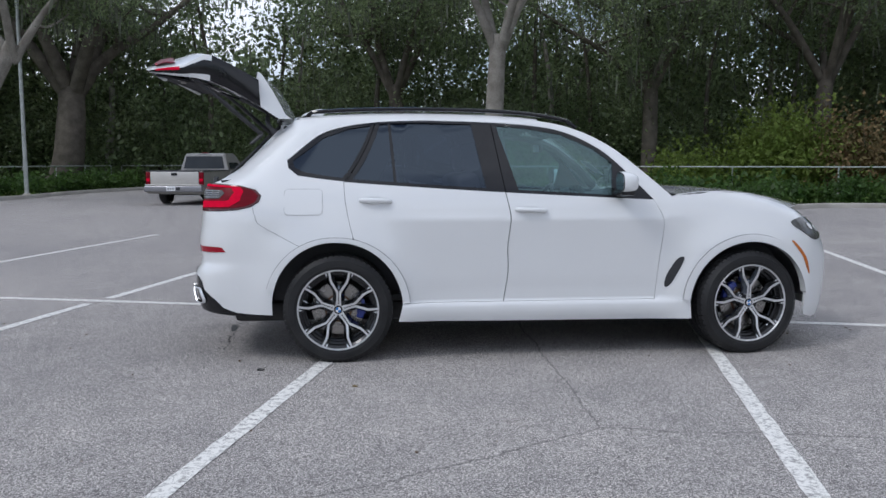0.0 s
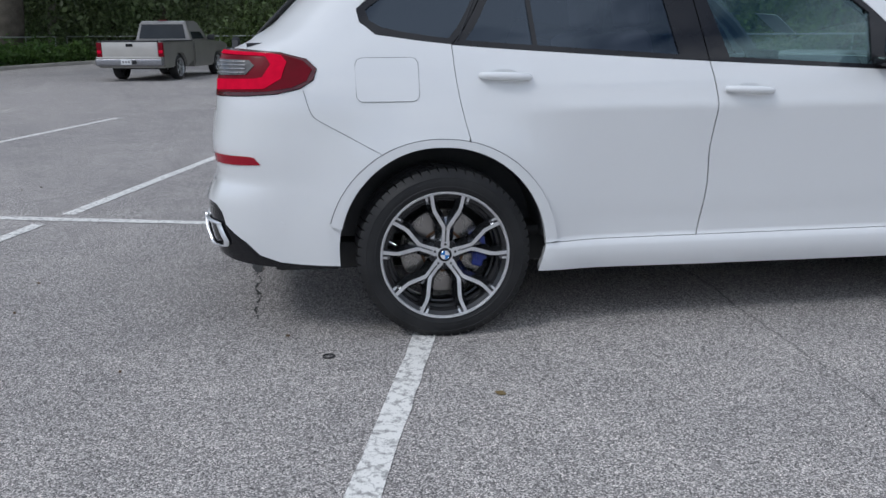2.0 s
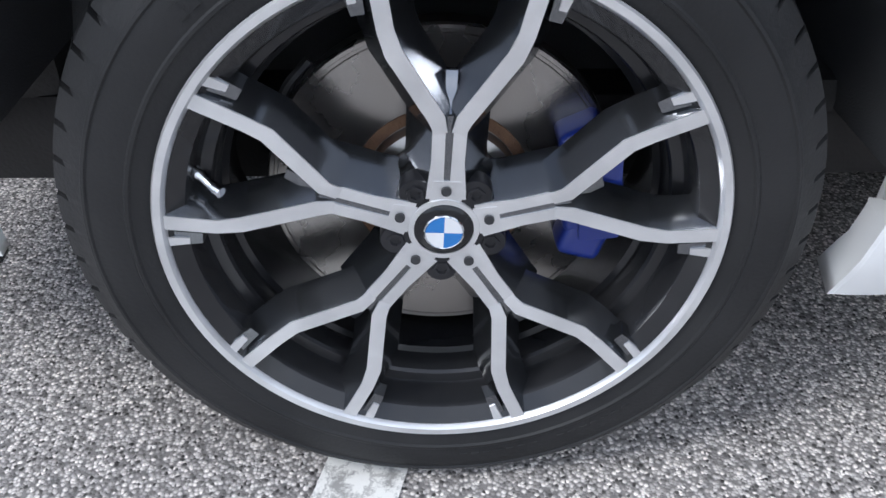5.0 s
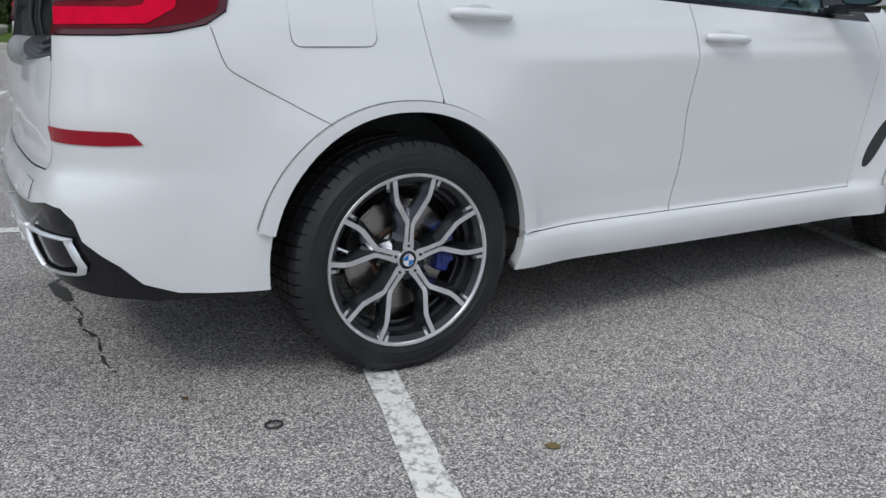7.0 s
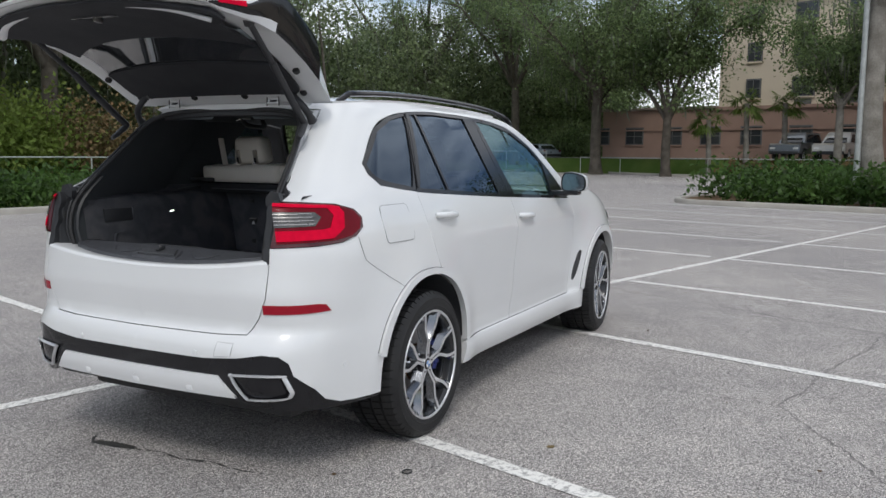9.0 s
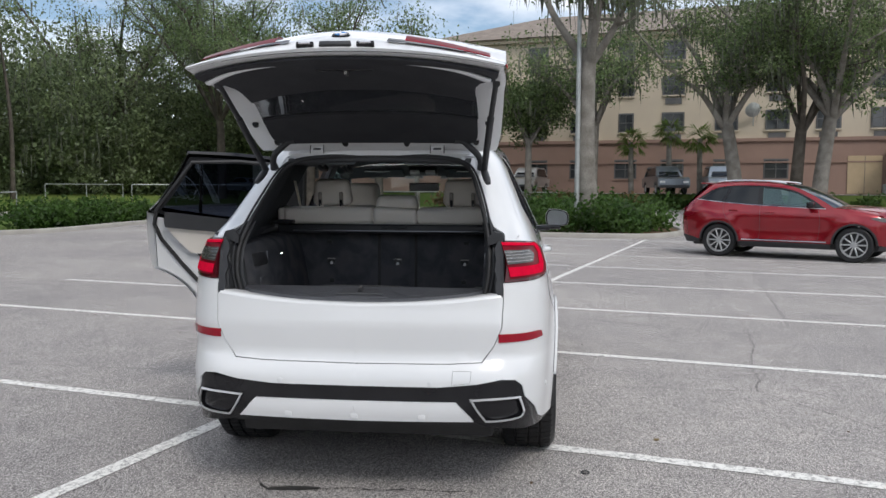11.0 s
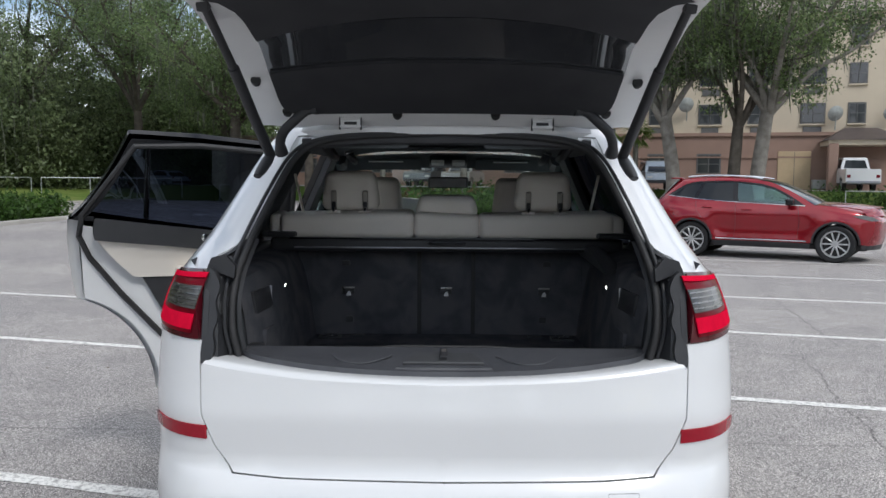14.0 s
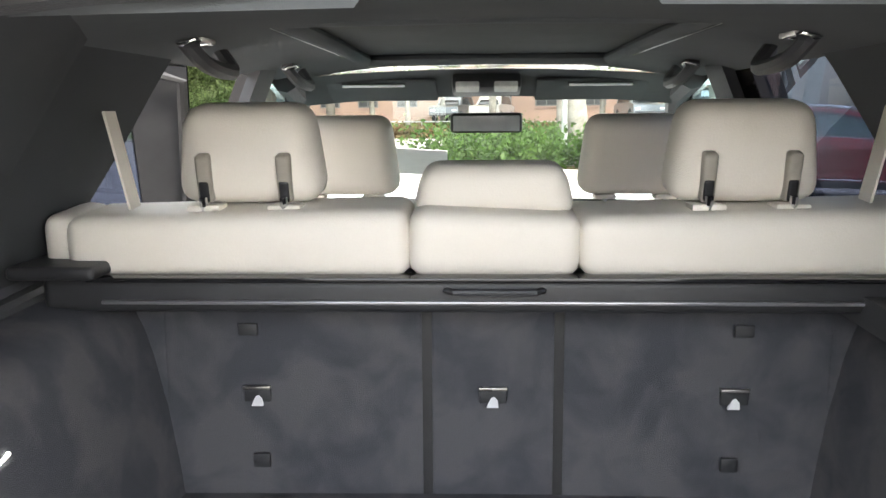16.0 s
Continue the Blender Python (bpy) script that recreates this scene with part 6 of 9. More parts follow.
for x in (0.295, 1.445):
    part("sunroof_rail", tube([(x, -0.372, 1.690), (x, 0, 1.694), (x, 0.372, 1.690)], 0.022, 10, squash=0.8), HEADLINER, car)
part("rear_roof_edge", tube([(-0.37, 0.5 * t, 1.655 - 0.02 * abs(t) ** 3) for t in np.linspace(-1, 1, 9)], 0.02, 8), TRIM, car)

# rear bench
bench = part("rear_bench", box((0.55, 1.25, 0.30), Matrix.Translation((0.68, 0, 0.75)), 0.08, 3), LEATHER, car, "ivory leather rear bench")
def cushion(name, x, y, z, sx, sy, sz, bev, parent, material=LEATHER, label="", tilt=-12):
    b = box((sx, sy, sz), None, bev, 5)
    for v in b.verts:
        v.co.z += 0.006 * math.sin(v.co.y * 20) * (v.co.z > 0)
    bmesh.ops.transform(b, matrix=Matrix.Translation((x, y, z)) @ Matrix.Rotation(radians(tilt), 4, "Y"), verts=b.verts)
    return part(name, b, material, parent, label, smooth=60)
for y, wy in ((0.4145, 0.553), (-0.4145, 0.553), (0, 0.268)):
    cushion("seat_back", 0.42, y, 1.05, 0.14, wy, 0.60, 0.05, bench)
    cushion("seat_top", 0.235, y, 1.325, 0.17, wy + 0.008, 0.105, 0.034, bench, label="ivory leather seat top", tilt=-4)
    pnl = part("seat_rear_panel", box((0.04, (0.468 if y else 0.222), 0.43), Matrix.Translation((0.290, y * 0.855, 1.035)), 0.010, 3), CARPET, bench, "dark carpeted seat back")
    part("rear_latch", box((0.008, 0.048, 0.030), (0.268, y * 1.013, 1.036), 0.003), BLACK, pnl)
    part("latch_hook", prism([(-0.011, -0.010), (0.010, -0.010), (0.009, 0.003), (0.003, 0.010), (-0.003, 0.008), (-0.007, 0.0)], 0.006, Matrix.Translation((0.262, y * 1.013, 1.024)) @ Matrix.Rotation(radians(-90), 4, "Y") @ Matrix.Rotation(radians(-90), 4, "Z")), CAPWHITE, pnl)
    part("latch_lid", box((0.010, 0.050, 0.006), (0.262, y * 1.013, 1.049), 0.002), STEEL, pnl)
    if y:
        part("bag_hook", box((0.012, 0.03, 0.026), (0.264, y * 1.003, 0.912), 0.004), BLACK, pnl)
        part("upper_hook", box((0.012, 0.034, 0.022), (0.264, y * 1.04, 1.155), 0.004), BLACK, pnl)
for y in (0.707, -0.707):
    cushion("seat_bolster", 0.25, y, 1.322, 0.16, 0.068, 0.10, 0.032, bench, tilt=-4)
for y in (-0.116, 0.116):
    part("seat_split", box((0.03, 0.019, 0.40), (0.2845, y, 1.035), 0.004), RUBBER, bench)
def headrest(y, x, z, w, h, d, parent, holes=True, label="ivory leather headrest"):
    b = box((d, w, h), None, min(d, h) * 0.42, 5)
    for v in b.verts:
        v.co.y *= 1 - 0.18 * (v.co.z / h + 0.1)
        v.co.x += 0.10 * (v.co.y / w) ** 2 * 0.4
    bmesh.ops.transform(b, matrix=Matrix.Translation((x, y, z)) @ Matrix.Rotation(radians(-6), 4, "Y"), verts=b.verts)
    hr = part("headrest", b, LEATHER, parent, label, smooth=70)
    for dy in (-w * 0.28, w * 0.28):
        if holes:
            lean = Matrix.Translation((x - d * 0.45, y + dy, z - h * 0.24)) @ Matrix.Rotation(radians(-13), 4, "Y")
            slot = part("post_slot", box((0.026, 0.023, 0.082), lean, 0.007, 3), SLOT, hr)
            part("slot_cavity", box((0.012, 0.017, 0.036), lean @ Matrix.Translation((-0.009, 0, -0.020)), 0.005, 3), RIMBLACK, slot)
        part("headrest_post", tube([(x - d * (0.60 if holes else 0.0), y + dy, z - h * (0.42 if holes else 0.4)), (x - d * (0.50 if holes else 0.2), y + dy, z - h * 0.5 - 0.05)], 0.007, 8), CHROME, hr)
        part("post_collar", box((0.05, 0.055, 0.012), (x - d * (0.4 if holes else 0.1), y + dy, z - h * 0.5 - 0.006), 0.005, 2), LEATHER, hr)
    return hr
headrest(0.408, 0.255, 1.465, 0.236, 0.165, 0.11, bench)
headrest(-0.408, 0.255, 1.465, 0.236, 0.165, 0.11, bench)
headrest(0.0, 0.245, 1.405, 0.258, 0.085, 0.10, bench, holes=False)
cover = part("cargo_cover", box((0.10, 1.46, 0.058), (0.19, 0, 1.243), 0.016, 3), BLACK, car, "rolled-up cargo cover cassette")
part("cover_strip", box((0.05, 1.30, 0.008), (0.150, 0, 1.270), 0.003), BLACKGLOSS, cover)
part("cover_strip", box((0.010, 1.26, 0.006), (0.138, 0, 1.232), 0.002), CHROMEDARK, cover)
part("cover_handle", tube([(0.140, -0.075, 1.252), (0.124, -0.065, 1.252), (0.124, 0.065, 1.252), (0.140, 0.075, 1.252)], 0.008, 8, squash=0.7), TRIM, cover)
for s in (-1, 1):
    part("cover_end", box((0.15, 0.14, 0.022), (0.165, 0.69 * s, 1.286), 0.010, 3), BLACK, cover)
    tie = part("tie_down", box((0.075, 0.095, 0.008), (0.185, 0.49 * s, FLOOR_Z + 0.033), 0.003), BLACK, car)
    part("tie_ring", tube([(0.185 + 0.02 * math.cos(a), 0.49 * s + 0.03 * math.sin(a), FLOOR_Z + 0.041) for a in np.linspace(0, 6.283, 15)[:-1]], 0.004, 6, closed=True), CHROME, tie)
    part("floor_catch", box((0.04, 0.06, 0.006), (0.225, 0.38 * s, FLOOR_Z + 0.033), 0.002), BLACK, car)
# front seats, dash, wheel, mirror
for y in (-0.37, 0.37):
    seat = cushion("front_seat", 1.02, y, 0.98, 0.16, 0.50, 0.66, 0.06, car, label="ivory leather front seat", tilt=-14)
    cushion("seat_cushion", 1.35, y, 0.72, 0.5, 0.52, 0.16, 0.06, seat, tilt=4)
    headrest(y, 0.99, 1.425, 0.27, 0.20, 0.11, seat, holes=False)
part("dashboard", loft([[(2.02 + dx, 0.78 * t, z - 0.03 * abs(t) ** 4) for t in np.linspace(-1, 1, 13)] for dx, z in ((-0.02, 0.75), (-0.10, 0.95), (-0.07, 1.08), (0.03, 1.14), (0.36, 1.165))]), TRIM, car, "dark dashboard")
part("driver_binnacle", box((0.2, 0.42, 0.10), (2.02, 0.37, 1.12), 0.04, 3), BLACK, car)
part("centre_display", box((0.03, 0.32, 0.13), (1.92, 0.02, 1.14), 0.01, 2), BLACKGLOSS, car)
part("steering_wheel", tube([(1.72 + 0.08 * math.sin(a), 0.37 + 0.185 * math.cos(a), 1.02 + 0.175 * math.sin(a)) for a in np.linspace(0, 6.283, 25)[:-1]], 0.016, 8, closed=True), BLACK, car, "black steering wheel")
part("wheel_hub", box((0.06, 0.16, 0.10), (1.75, 0.37, 1.02), 0.03, 3), BLACK, car)
mirror_in = part("cabin_mirror", box((0.03, 0.235, 0.065), Matrix.Translation((1.60, 0.0, 1.50)) @ Matrix.Rotation(radians(-8), 4, "Y"), 0.014, 3), BLACK, car, "interior mirror")
part("mirror_pane", box((0.004, 0.215, 0.05), Matrix.Translation((1.583, 0.0, 1.498)) @ Matrix.Rotation(radians(-8), 4, "Y"), 0.001), CHROMEDARK, mirror_in)
part("sensor_pod", box((0.10, 0.22, 0.05), Matrix.Translation((1.56, 0.0, 1.62)) @ Matrix.Rotation(radians(15), 4, "Y"), 0.015, 2), BLACK, mirror_in)
for s in (-1, 1):
    part("roof_lamp", box((0.05, 0.075, 0.02), Matrix.Translation((1.50, 0.06 * s, 1.612)) @ Matrix.Rotation(radians(20), 4, "Y"), 0.006), LAMPLENS, mirror_in, "clear map lamp")
part("cabin_floor", box((2.0, 1.5, 0.05), (1.35, 0, 0.42), 0.02), RUBBER, car)
part("centre_console", box((0.9, 0.26, 0.30), (1.55, 0, 0.72), 0.05, 3), TRIM, car)
part("paper_sheet", prism([(-0.08, -0.10), (0.09, -0.105), (0.08, 0.10), (-0.09, 0.105)], 0.002, Matrix.Translation((2.12, 0.25, 1.345)) @ Matrix.Rotation(radians(38), 4, "Y") @ Matrix.Rotation(radians(4), 4, "Z")), PAPER, car, "white paper sheet behind the windscreen")

# ---- the lot: its bays run along LOT's second axis ----
LOT = Matrix.Translation((0.45, 0.97, 0)) @ Matrix.Rotation(radians(-15), 4, "Z")
GRASS = mat("mown_grass", (0.07, 0.12, 0.025), 0.9, vary=(0.12, 0.16, 0.045), scale=0.5, bump=0.8, bscale=45, fine=0.35, spec=0.1)
MULCH = mat("leaf_mulch", (0.10, 0.065, 0.04), 0.95, vary=(0.17, 0.12, 0.075), scale=3, bump=0.9, bscale=60, fine=0.4, spec=0.1)
# brighter copy of the mown grass: the sunlight is put into its colour
LAWN = mat("sunlit_mown_lawn", (0.10, 0.16, 0.03), 0.9, vary=(0.16, 0.20, 0.055), scale=0.6, bump=0.8, bscale=45, fine=0.35, spec=0.1)
BARK = mat("grey_bark", (0.16, 0.145, 0.125), 0.95, vary=(0.27, 0.255, 0.225), scale=2.2, bump=1.0, bscale=22, fine=0.35, spec=0.1)
DARKBARK = mat("dark_bark", (0.075, 0.065, 0.055), 0.95, vary=(0.13, 0.115, 0.095), scale=2.2, bump=1.0, bscale=22, fine=0.35, spec=0.1)
LEAF = mat("oak_leaves", (0.10, 0.155, 0.056), 0.45, vary=(0.175, 0.23, 0.095), scale=0.35, island=0.6, spec=0.5)
# oak leaf colour lifted to stand in for light missing among the woods
LEAF_LIFTED = mat("lifted_oak_leaves", (0.115, 0.16, 0.072), 0.45, vary=(0.195, 0.24, 0.115), scale=0.25, island=0.6, spec=0.5)
LEAF_LIGHT = mat("yellow_green_leaves", (0.16, 0.23, 0.05), 0.6, vary=(0.23, 0.29, 0.075), scale=0.5, island=0.4, spec=0.25)
LEAF_HEDGE = mat("hedge_leaves", (0.045, 0.095, 0.022), 0.5, vary=(0.085, 0.15, 0.035), scale=0.9, island=0.45, spec=0.35)
LEAF_DRY = mat("rusty_leaves", (0.16, 0.10, 0.05), 0.8, vary=(0.11, 0.10, 0.045), scale=0.8, island=0.4, spec=0.2)
MOSS = mat("hanging_moss", (0.12, 0.13, 0.10), 0.95, vary=(0.19, 0.20, 0.155), scale=0.8, island=0.3, spec=0.1)
PALMLEAF = mat("palm_fronds", (0.09, 0.15, 0.03), 0.5, vary=(0.15, 0.20, 0.05), scale=0.8, island=0.35, spec=0.35)
GALV = mat("galvanised_pipe", (0.46, 0.48, 0.47), 0.45, 0.4, vary=(0.36, 0.38, 0.37), scale=6, fine=0.1, bscale=80)


def see_through(m, share=0.5):
    """Lets part of the light pass through a leaf."""
    n, l = m.node_tree.nodes, m.node_tree.links
    b, out_ = n["Principled BSDF"], n["Material Output"]
    t, mx = n.new("ShaderNodeBsdfTranslucent"), n.new("ShaderNodeMixShader")
    l.new(b.inputs["Base Color"].links[0].from_socket, t.inputs["Color"])
    mx.inputs["Fac"].default_value = share
    l.new(b.outputs["BSDF"], mx.inputs[1])
    l.new(t.outputs["BSDF"], mx.inputs[2])
    l.new(mx.outputs["Shader"], out_.inputs["Surface"])


for _m in (LEAF, LEAF_LIFTED, LEAF_LIGHT, LEAF_HEDGE, PALMLEAF, MOSS):
    see_through(_m)


def lot(u, v, z=0.0):
    return LOT @ Vector((u, v, z))


def sheet(name, outline, z, material, label, category):
    b = bmesh.new()
    f = b.faces.new([b.verts.new(lot(u, v, z)) for u, v in outline])
    b.normal_update()
    if f.normal.z < 0:
        f.normal_flip()
    return tagged(part(name, b, material, smooth=0), label, category, kind="structure")


R_ = 900
sheet("ground", [(-R_, -R_), (R_, -R_), (R_, R_), (-R_, R_)], -0.05, GRASS, "mown grass and scrub running out to the horizon", "ground")
NORTH = [tuple(p) for p in smooth_line([(-60, 6), (-28, 9), (-21, 13), (-18.4, 19), (-19.2, 25), (-18.4, 30.5), (-13, 31.5), (-8, 30.5), (-7, 22), (-5.5, 17), (-1, 15.2), (4, 14.8), (6.5, 15.4), (7.8, 17.6), (9.5, 18.9), (12.5, 18.7), (15.2, 17.7), (20, 18.9), (24.5, 20.0), (26.6, 21.6), (25, 24.5), (23.5, 29), (27, 32.5), (36, 33.3), (46, 33.9), (60, 36)], 5)]
EAST = [tuple(p) for p in smooth_line([(60, 36), (52, 31), (47.5, 24), (46, 14), (46.6, 4), (47, -8), (45, -14), (43, -30), (42, -60)], 5)]
sheet("parking_lot", [(-60, -60)] + NORTH + EAST[1:], 0.0, ASPHALT, "pale weathered asphalt parking lot", "parking lot")


def kerb(line, name="kerb", closed=False):
    """A concrete kerb swept along a line of the lot; the road lies on its right hand."""
    sec = [(-0.005, -0.05), (0.0, 0.10), (0.02, 0.135), (0.05, 0.145), (0.17, 0.14), (0.19, 0.12), (0.19, -0.05)]
    pts = [Vector((*p, 0)) for p in line]
    rows = []
    n = len(pts)
    for i, p in enumerate(pts):
        d = (pts[(i + 1) % n] - pts[i - 1]) if closed else (pts[min(i + 1, n - 1)] - pts[max(i - 1, 0)])
        d.normalize()
        side = Vector((-d.y, d.x, 0))
        rows.append([lot(p.x + side.x * a, p.y + side.y * a, z) for a, z in sec])
    if closed:
        rows.append(rows[0])
    return tagged(part(name, loft(rows), CONCRETE, smooth=50), "weathered pale concrete kerb", "kerb", kind="structure")


kerb(NORTH)
bank = [p for p in NORTH if p[0] > 26.5 and p[1] > 32]
tagged(part("lawn_bank", loft([[lot(u, v + a, z) for a, z in ((0.17, 0.10), (1.2, 0.22), (3.5, 0.42), (7, 0.62), (14, 0.8))] for u, v in bank]), LAWN, smooth=60), "sunlit mown lawn rising behind the kerb", "lawn", kind="structure")
kerb(EAST)
ISLAND = [tuple(p) for p in smooth_line([(19.7, 6.4), (19.6, 3.5), (19.9, 0.6), (20.8, -0.5), (23.5, -0.9), (27.5, 0.2), (31, 2.6), (31.4, 5.6), (28, 7.4), (22, 7.4)], 5, True)]
kerb(ISLAND, closed=True)
sheet("island_soil", ISLAND, 0.08, MULCH, "bark mulch on the planted island", "soil")


def stripe(u0, v0, u1, v1, w=0.105):
    a, b2 = Vector((u0, v0)), Vector((u1, v1))
    d = (b2 - a).normalized()
    n = Vector((-d.y, d.x)) * w / 2
    b = bmesh.new()
    steps = max(2, int((b2 - a).length / 0.12))
    rng = random.Random(int(u0 * 91 + v0 * 17 + u1 * 7))
    left, right = [], []
    for k in range(steps + 1):
        p = a + (b2 - a) * k / steps
        e, f = 1 + rng.uniform(-0.12, 0.06), 1 + rng.uniform(-0.12, 0.06)
        left.append(b.verts.new(lot(p.x + n.x * e, p.y + n.y * e, 0.004)))
        right.append(b.verts.new(lot(p.x - n.x * f, p.y - n.y * f, 0.004)))
    for k in range(steps):
        b.faces.new((left[k], right[k], right[k + 1], left[k + 1]))
    for f in b.faces:
        f.normal_update()
        if f.normal.z < 0:
            f.normal_flip()
    return tagged(part("parking_line", b, ROADPAINT, smooth=0), "worn white painted parking bay line", "road marking", "painted bay lines", "structure")


stripe(-16, 0.22, 19.5, -0.1)
for k in range(-3, 8):
    u = (-0.03 + 2.735 * k) if k >= 0 else (-3.05, -6.25, -9.6)[-k - 1]
    stripe(u, -6.1, u, -0.06)
    w_ = u + (0.03, 0.30, 0.06)[min(k, 2)] if k >= 0 else u + 0.03
    stripe(w_, 0.26, w_, 7.2)

# small things on the asphalt
def flat_blob(name, pts, z, material, label, category, thick=0.003):
    return tagged(part(name, prism(pts, thick, Matrix.Translation((0, 0, z + thick)), 0.0), material), label, category)
STAIN = mat("tar_stain", (0.035, 0.034, 0.033), 0.6, vary=(0.06, 0.058, 0.055), scale=30, bump=0.3, bscale=120)
ring = thing("rubber_ring", "small black rubber ring lying on the asphalt", "ring", at=Matrix.Translation((-0.517, -1.122, 0.004)) @ Matrix.Diagonal((0.72, 0.72, 0.8, 1)))
part("ring_band", tube([(0.034 * math.cos(a), 0.029 * math.sin(a), 0.003) for a in np.linspace(0, 6.283, 21)[:-1]], 0.0045, 6, closed=True), RUBBER, ring)
leaf_pts = smooth_line([(0.0, -0.045), (0.02, -0.02), (0.028, 0.01), (0.012, 0.03), (0, 0.05), (-0.014, 0.03), (-0.026, 0.005), (-0.018, -0.022)], 3, True)
dead = flat_blob("fallen_leaf", [(p[0] * 0.6, p[1] * 0.5) for p in leaf_pts], 0.001, LEAF_DRY, "dry brown leaf on the asphalt", "leaf")
dead.matrix_basis = pose(0.113, -1.585, 0.002, 0, 0, 50)
dead.visible_shadow = True
crack_pts = smooth_line([(-0.93, 0.47), (-0.885, 0.34), (-0.90, 0.22), (-0.87, 0.05), (-0.885, -0.1), (-0.85, -0.24), (-0.865, -0.43), (-0.84, -0.60)], 6)
rng = random.Random(5)
b = bmesh.new()
rows = []
for i, p in enumerate(crack_pts):
    w = (0.012 if i < 10 else 0.006) * rng.uniform(0.4, 1.5)
    rows.append([(p[0] - w + rng.uniform(-0.006, 0.006), p[1], 0.0035), (p[0] + w, p[1] + 0.004, 0.0035)])
for i in range(0, len(rows) - 1):
    if i % 5 == 4 and i > 10:
        continue
    loft(rows[i:i + 2], 0, b)
tagged(part("asphalt_crack", b, STAIN, smooth=0), "dark ragged crack across the asphalt", "crack", kind="structure")
b = loft([[(-0.93, 0.47, 0.0036), (-0.905, 0.475, 0.0036)], [(-0.885, 0.52, 0.0036), (-0.88, 0.50, 0.0036)], [(-0.84, 0.535, 0.0036), (-0.845, 0.525, 0.0036)]])
loft([[(-0.94, 0.46, 0.0037), (-0.90, 0.46, 0.0037)], [(-0.93, 0.30, 0.0037), (-0.87, 0.31, 0.0037)], [(-0.90, 0.21, 0.0037), (-0.875, 0.21, 0.0037)]], 0, b)
tagged(part("tar_patch", b, STAIN, smooth=0), "black tar smear at the crack's end", "tar", kind="structure")
rng = random.Random(11)
b = bmesh.new()
for k in range(170):
    u_, v_ = rng.uniform(-5, 9), rng.uniform(-7, 6)
    s = rng.uniform(0.004, 0.013)
    box((s * 1.4, s, s * 0.5), Matrix.Translation(lot(u_, v_, s * 0.25)) @ Matrix.Rotation(rng.uniform(0, 3), 4, "Z"), 0, 1, b)
tagged(part("loose_grit", b, MULCH, smooth=0), "scattered bark crumbs and grit on the asphalt", "debris", kind="stuff")

# ---- trees, hedges, grass edges ----
def leaf_mesh(name, centres, size, rng, material, parent=None, label="", droop=0.0, kind="", aspect=0.55):
    """Many small pointed leaves, one four-cornered island each."""
    n = len(centres)
    d = rng.normal(size=(n, 3))
    d[:, 2] -= droop
    d /= np.linalg.norm(d, axis=1, keepdims=True)
    r = rng.normal(size=(n, 3))
    s = np.cross(d, r)
    s /= np.maximum(np.linalg.norm(s, axis=1, keepdims=True), 1e-6)
    L = (size * rng.uniform(0.6, 1.4, n))[:, None]
    bend = np.cross(s, d) * L * 0.12
    verts = np.stack([centres - d * L / 2, centres + s * L * aspect / 2 + bend, centres + d * L / 2, centres - s * L * aspect / 2 + bend], 1).reshape(-1, 3)
    me = bpy.data.meshes.new(name)
    me.vertices.add(4 * n)
    me.vertices.foreach_set("co", verts.astype(np.float32).ravel())
    me.loops.add(4 * n)
    me.loops.foreach_set("vertex_index", np.arange(4 * n, dtype=np.int32))
    me.polygons.add(n)
    me.polygons.foreach_set("loop_start", np.arange(0, 4 * n, 4, dtype=np.int32))
    me.update(calc_edges=True)
    me.materials.append(material)
    ob = new(name, me)
    if parent is not None:
        ob.parent = parent
    if label:
        ob["label"] = label
    if kind:
        ob["kind"] = kind
    return ob


CLEARING = np.array([(-7.3, 17.8), (-20.6, 55.9), (-26.2, 53.7), (-9.4, 17.2)])


def thin(pts, rng):
    """Opens the canopy over the track that leads north-west out of the lot."""
    back_ = LOT.inverted()
    uv = np.array([tuple((back_ @ Vector(p))[:2]) for p in pts])
    gone = inside(uv[:, 0] + rng.normal(size=len(pts)) * 0.9, uv[:, 1], CLEARING) & (pts[:, 2] > 1.4 + 0.10 * (uv[:, 1] + 7.5)) & (rng.uniform(0, 1, len(pts)) > 0.2)
    return pts[~gone]


def clumps(centres, radii, per, rng, flat=0.75):
    """Points scattered in soft, uneven clumps, denser towards their skins."""
    c = np.repeat(np.asarray(centres, float), per, 0)
    r = np.repeat(np.asarray(radii, float), per)
    d = rng.normal(size=(len(c), 3))
    d /= np.linalg.norm(d, axis=1, keepdims=True)
    k = r * rng.uniform(0.15, 1.0, len(c)) ** 0.55 * (1 + 0.25 * rng.normal(size=len(c)))
    return c + d * k[:, None] * [1, 1, flat]


def strands(name, tops, rng, material, parent, length=0.9, width=0.05):
    n = len(tops)
    L = length * rng.uniform(0.35, 1.3, n)
    a = rng.uniform(0, math.pi, n)
    s = np.stack([np.cos(a), np.sin(a), 0 * a], 1) * (width * rng.uniform(0.5, 1.2, n))[:, None]
    sway = rng.normal(size=(n, 3)) * 0.06
    sway[:, 2] = 0
    down = np.stack([0 * L, 0 * L, -L], 1)
    verts = np.stack([tops - s, tops + s, tops + down * 0.6 + s * 0.8 + sway, tops + down + sway * 2], 1).reshape(-1, 3)
    ob = from_arrays(name, verts, np.arange(4 * n).reshape(n, 4), material, parent, "grey hanging moss", smooth=0)
    ob["kind"] = "stuff"
    return ob


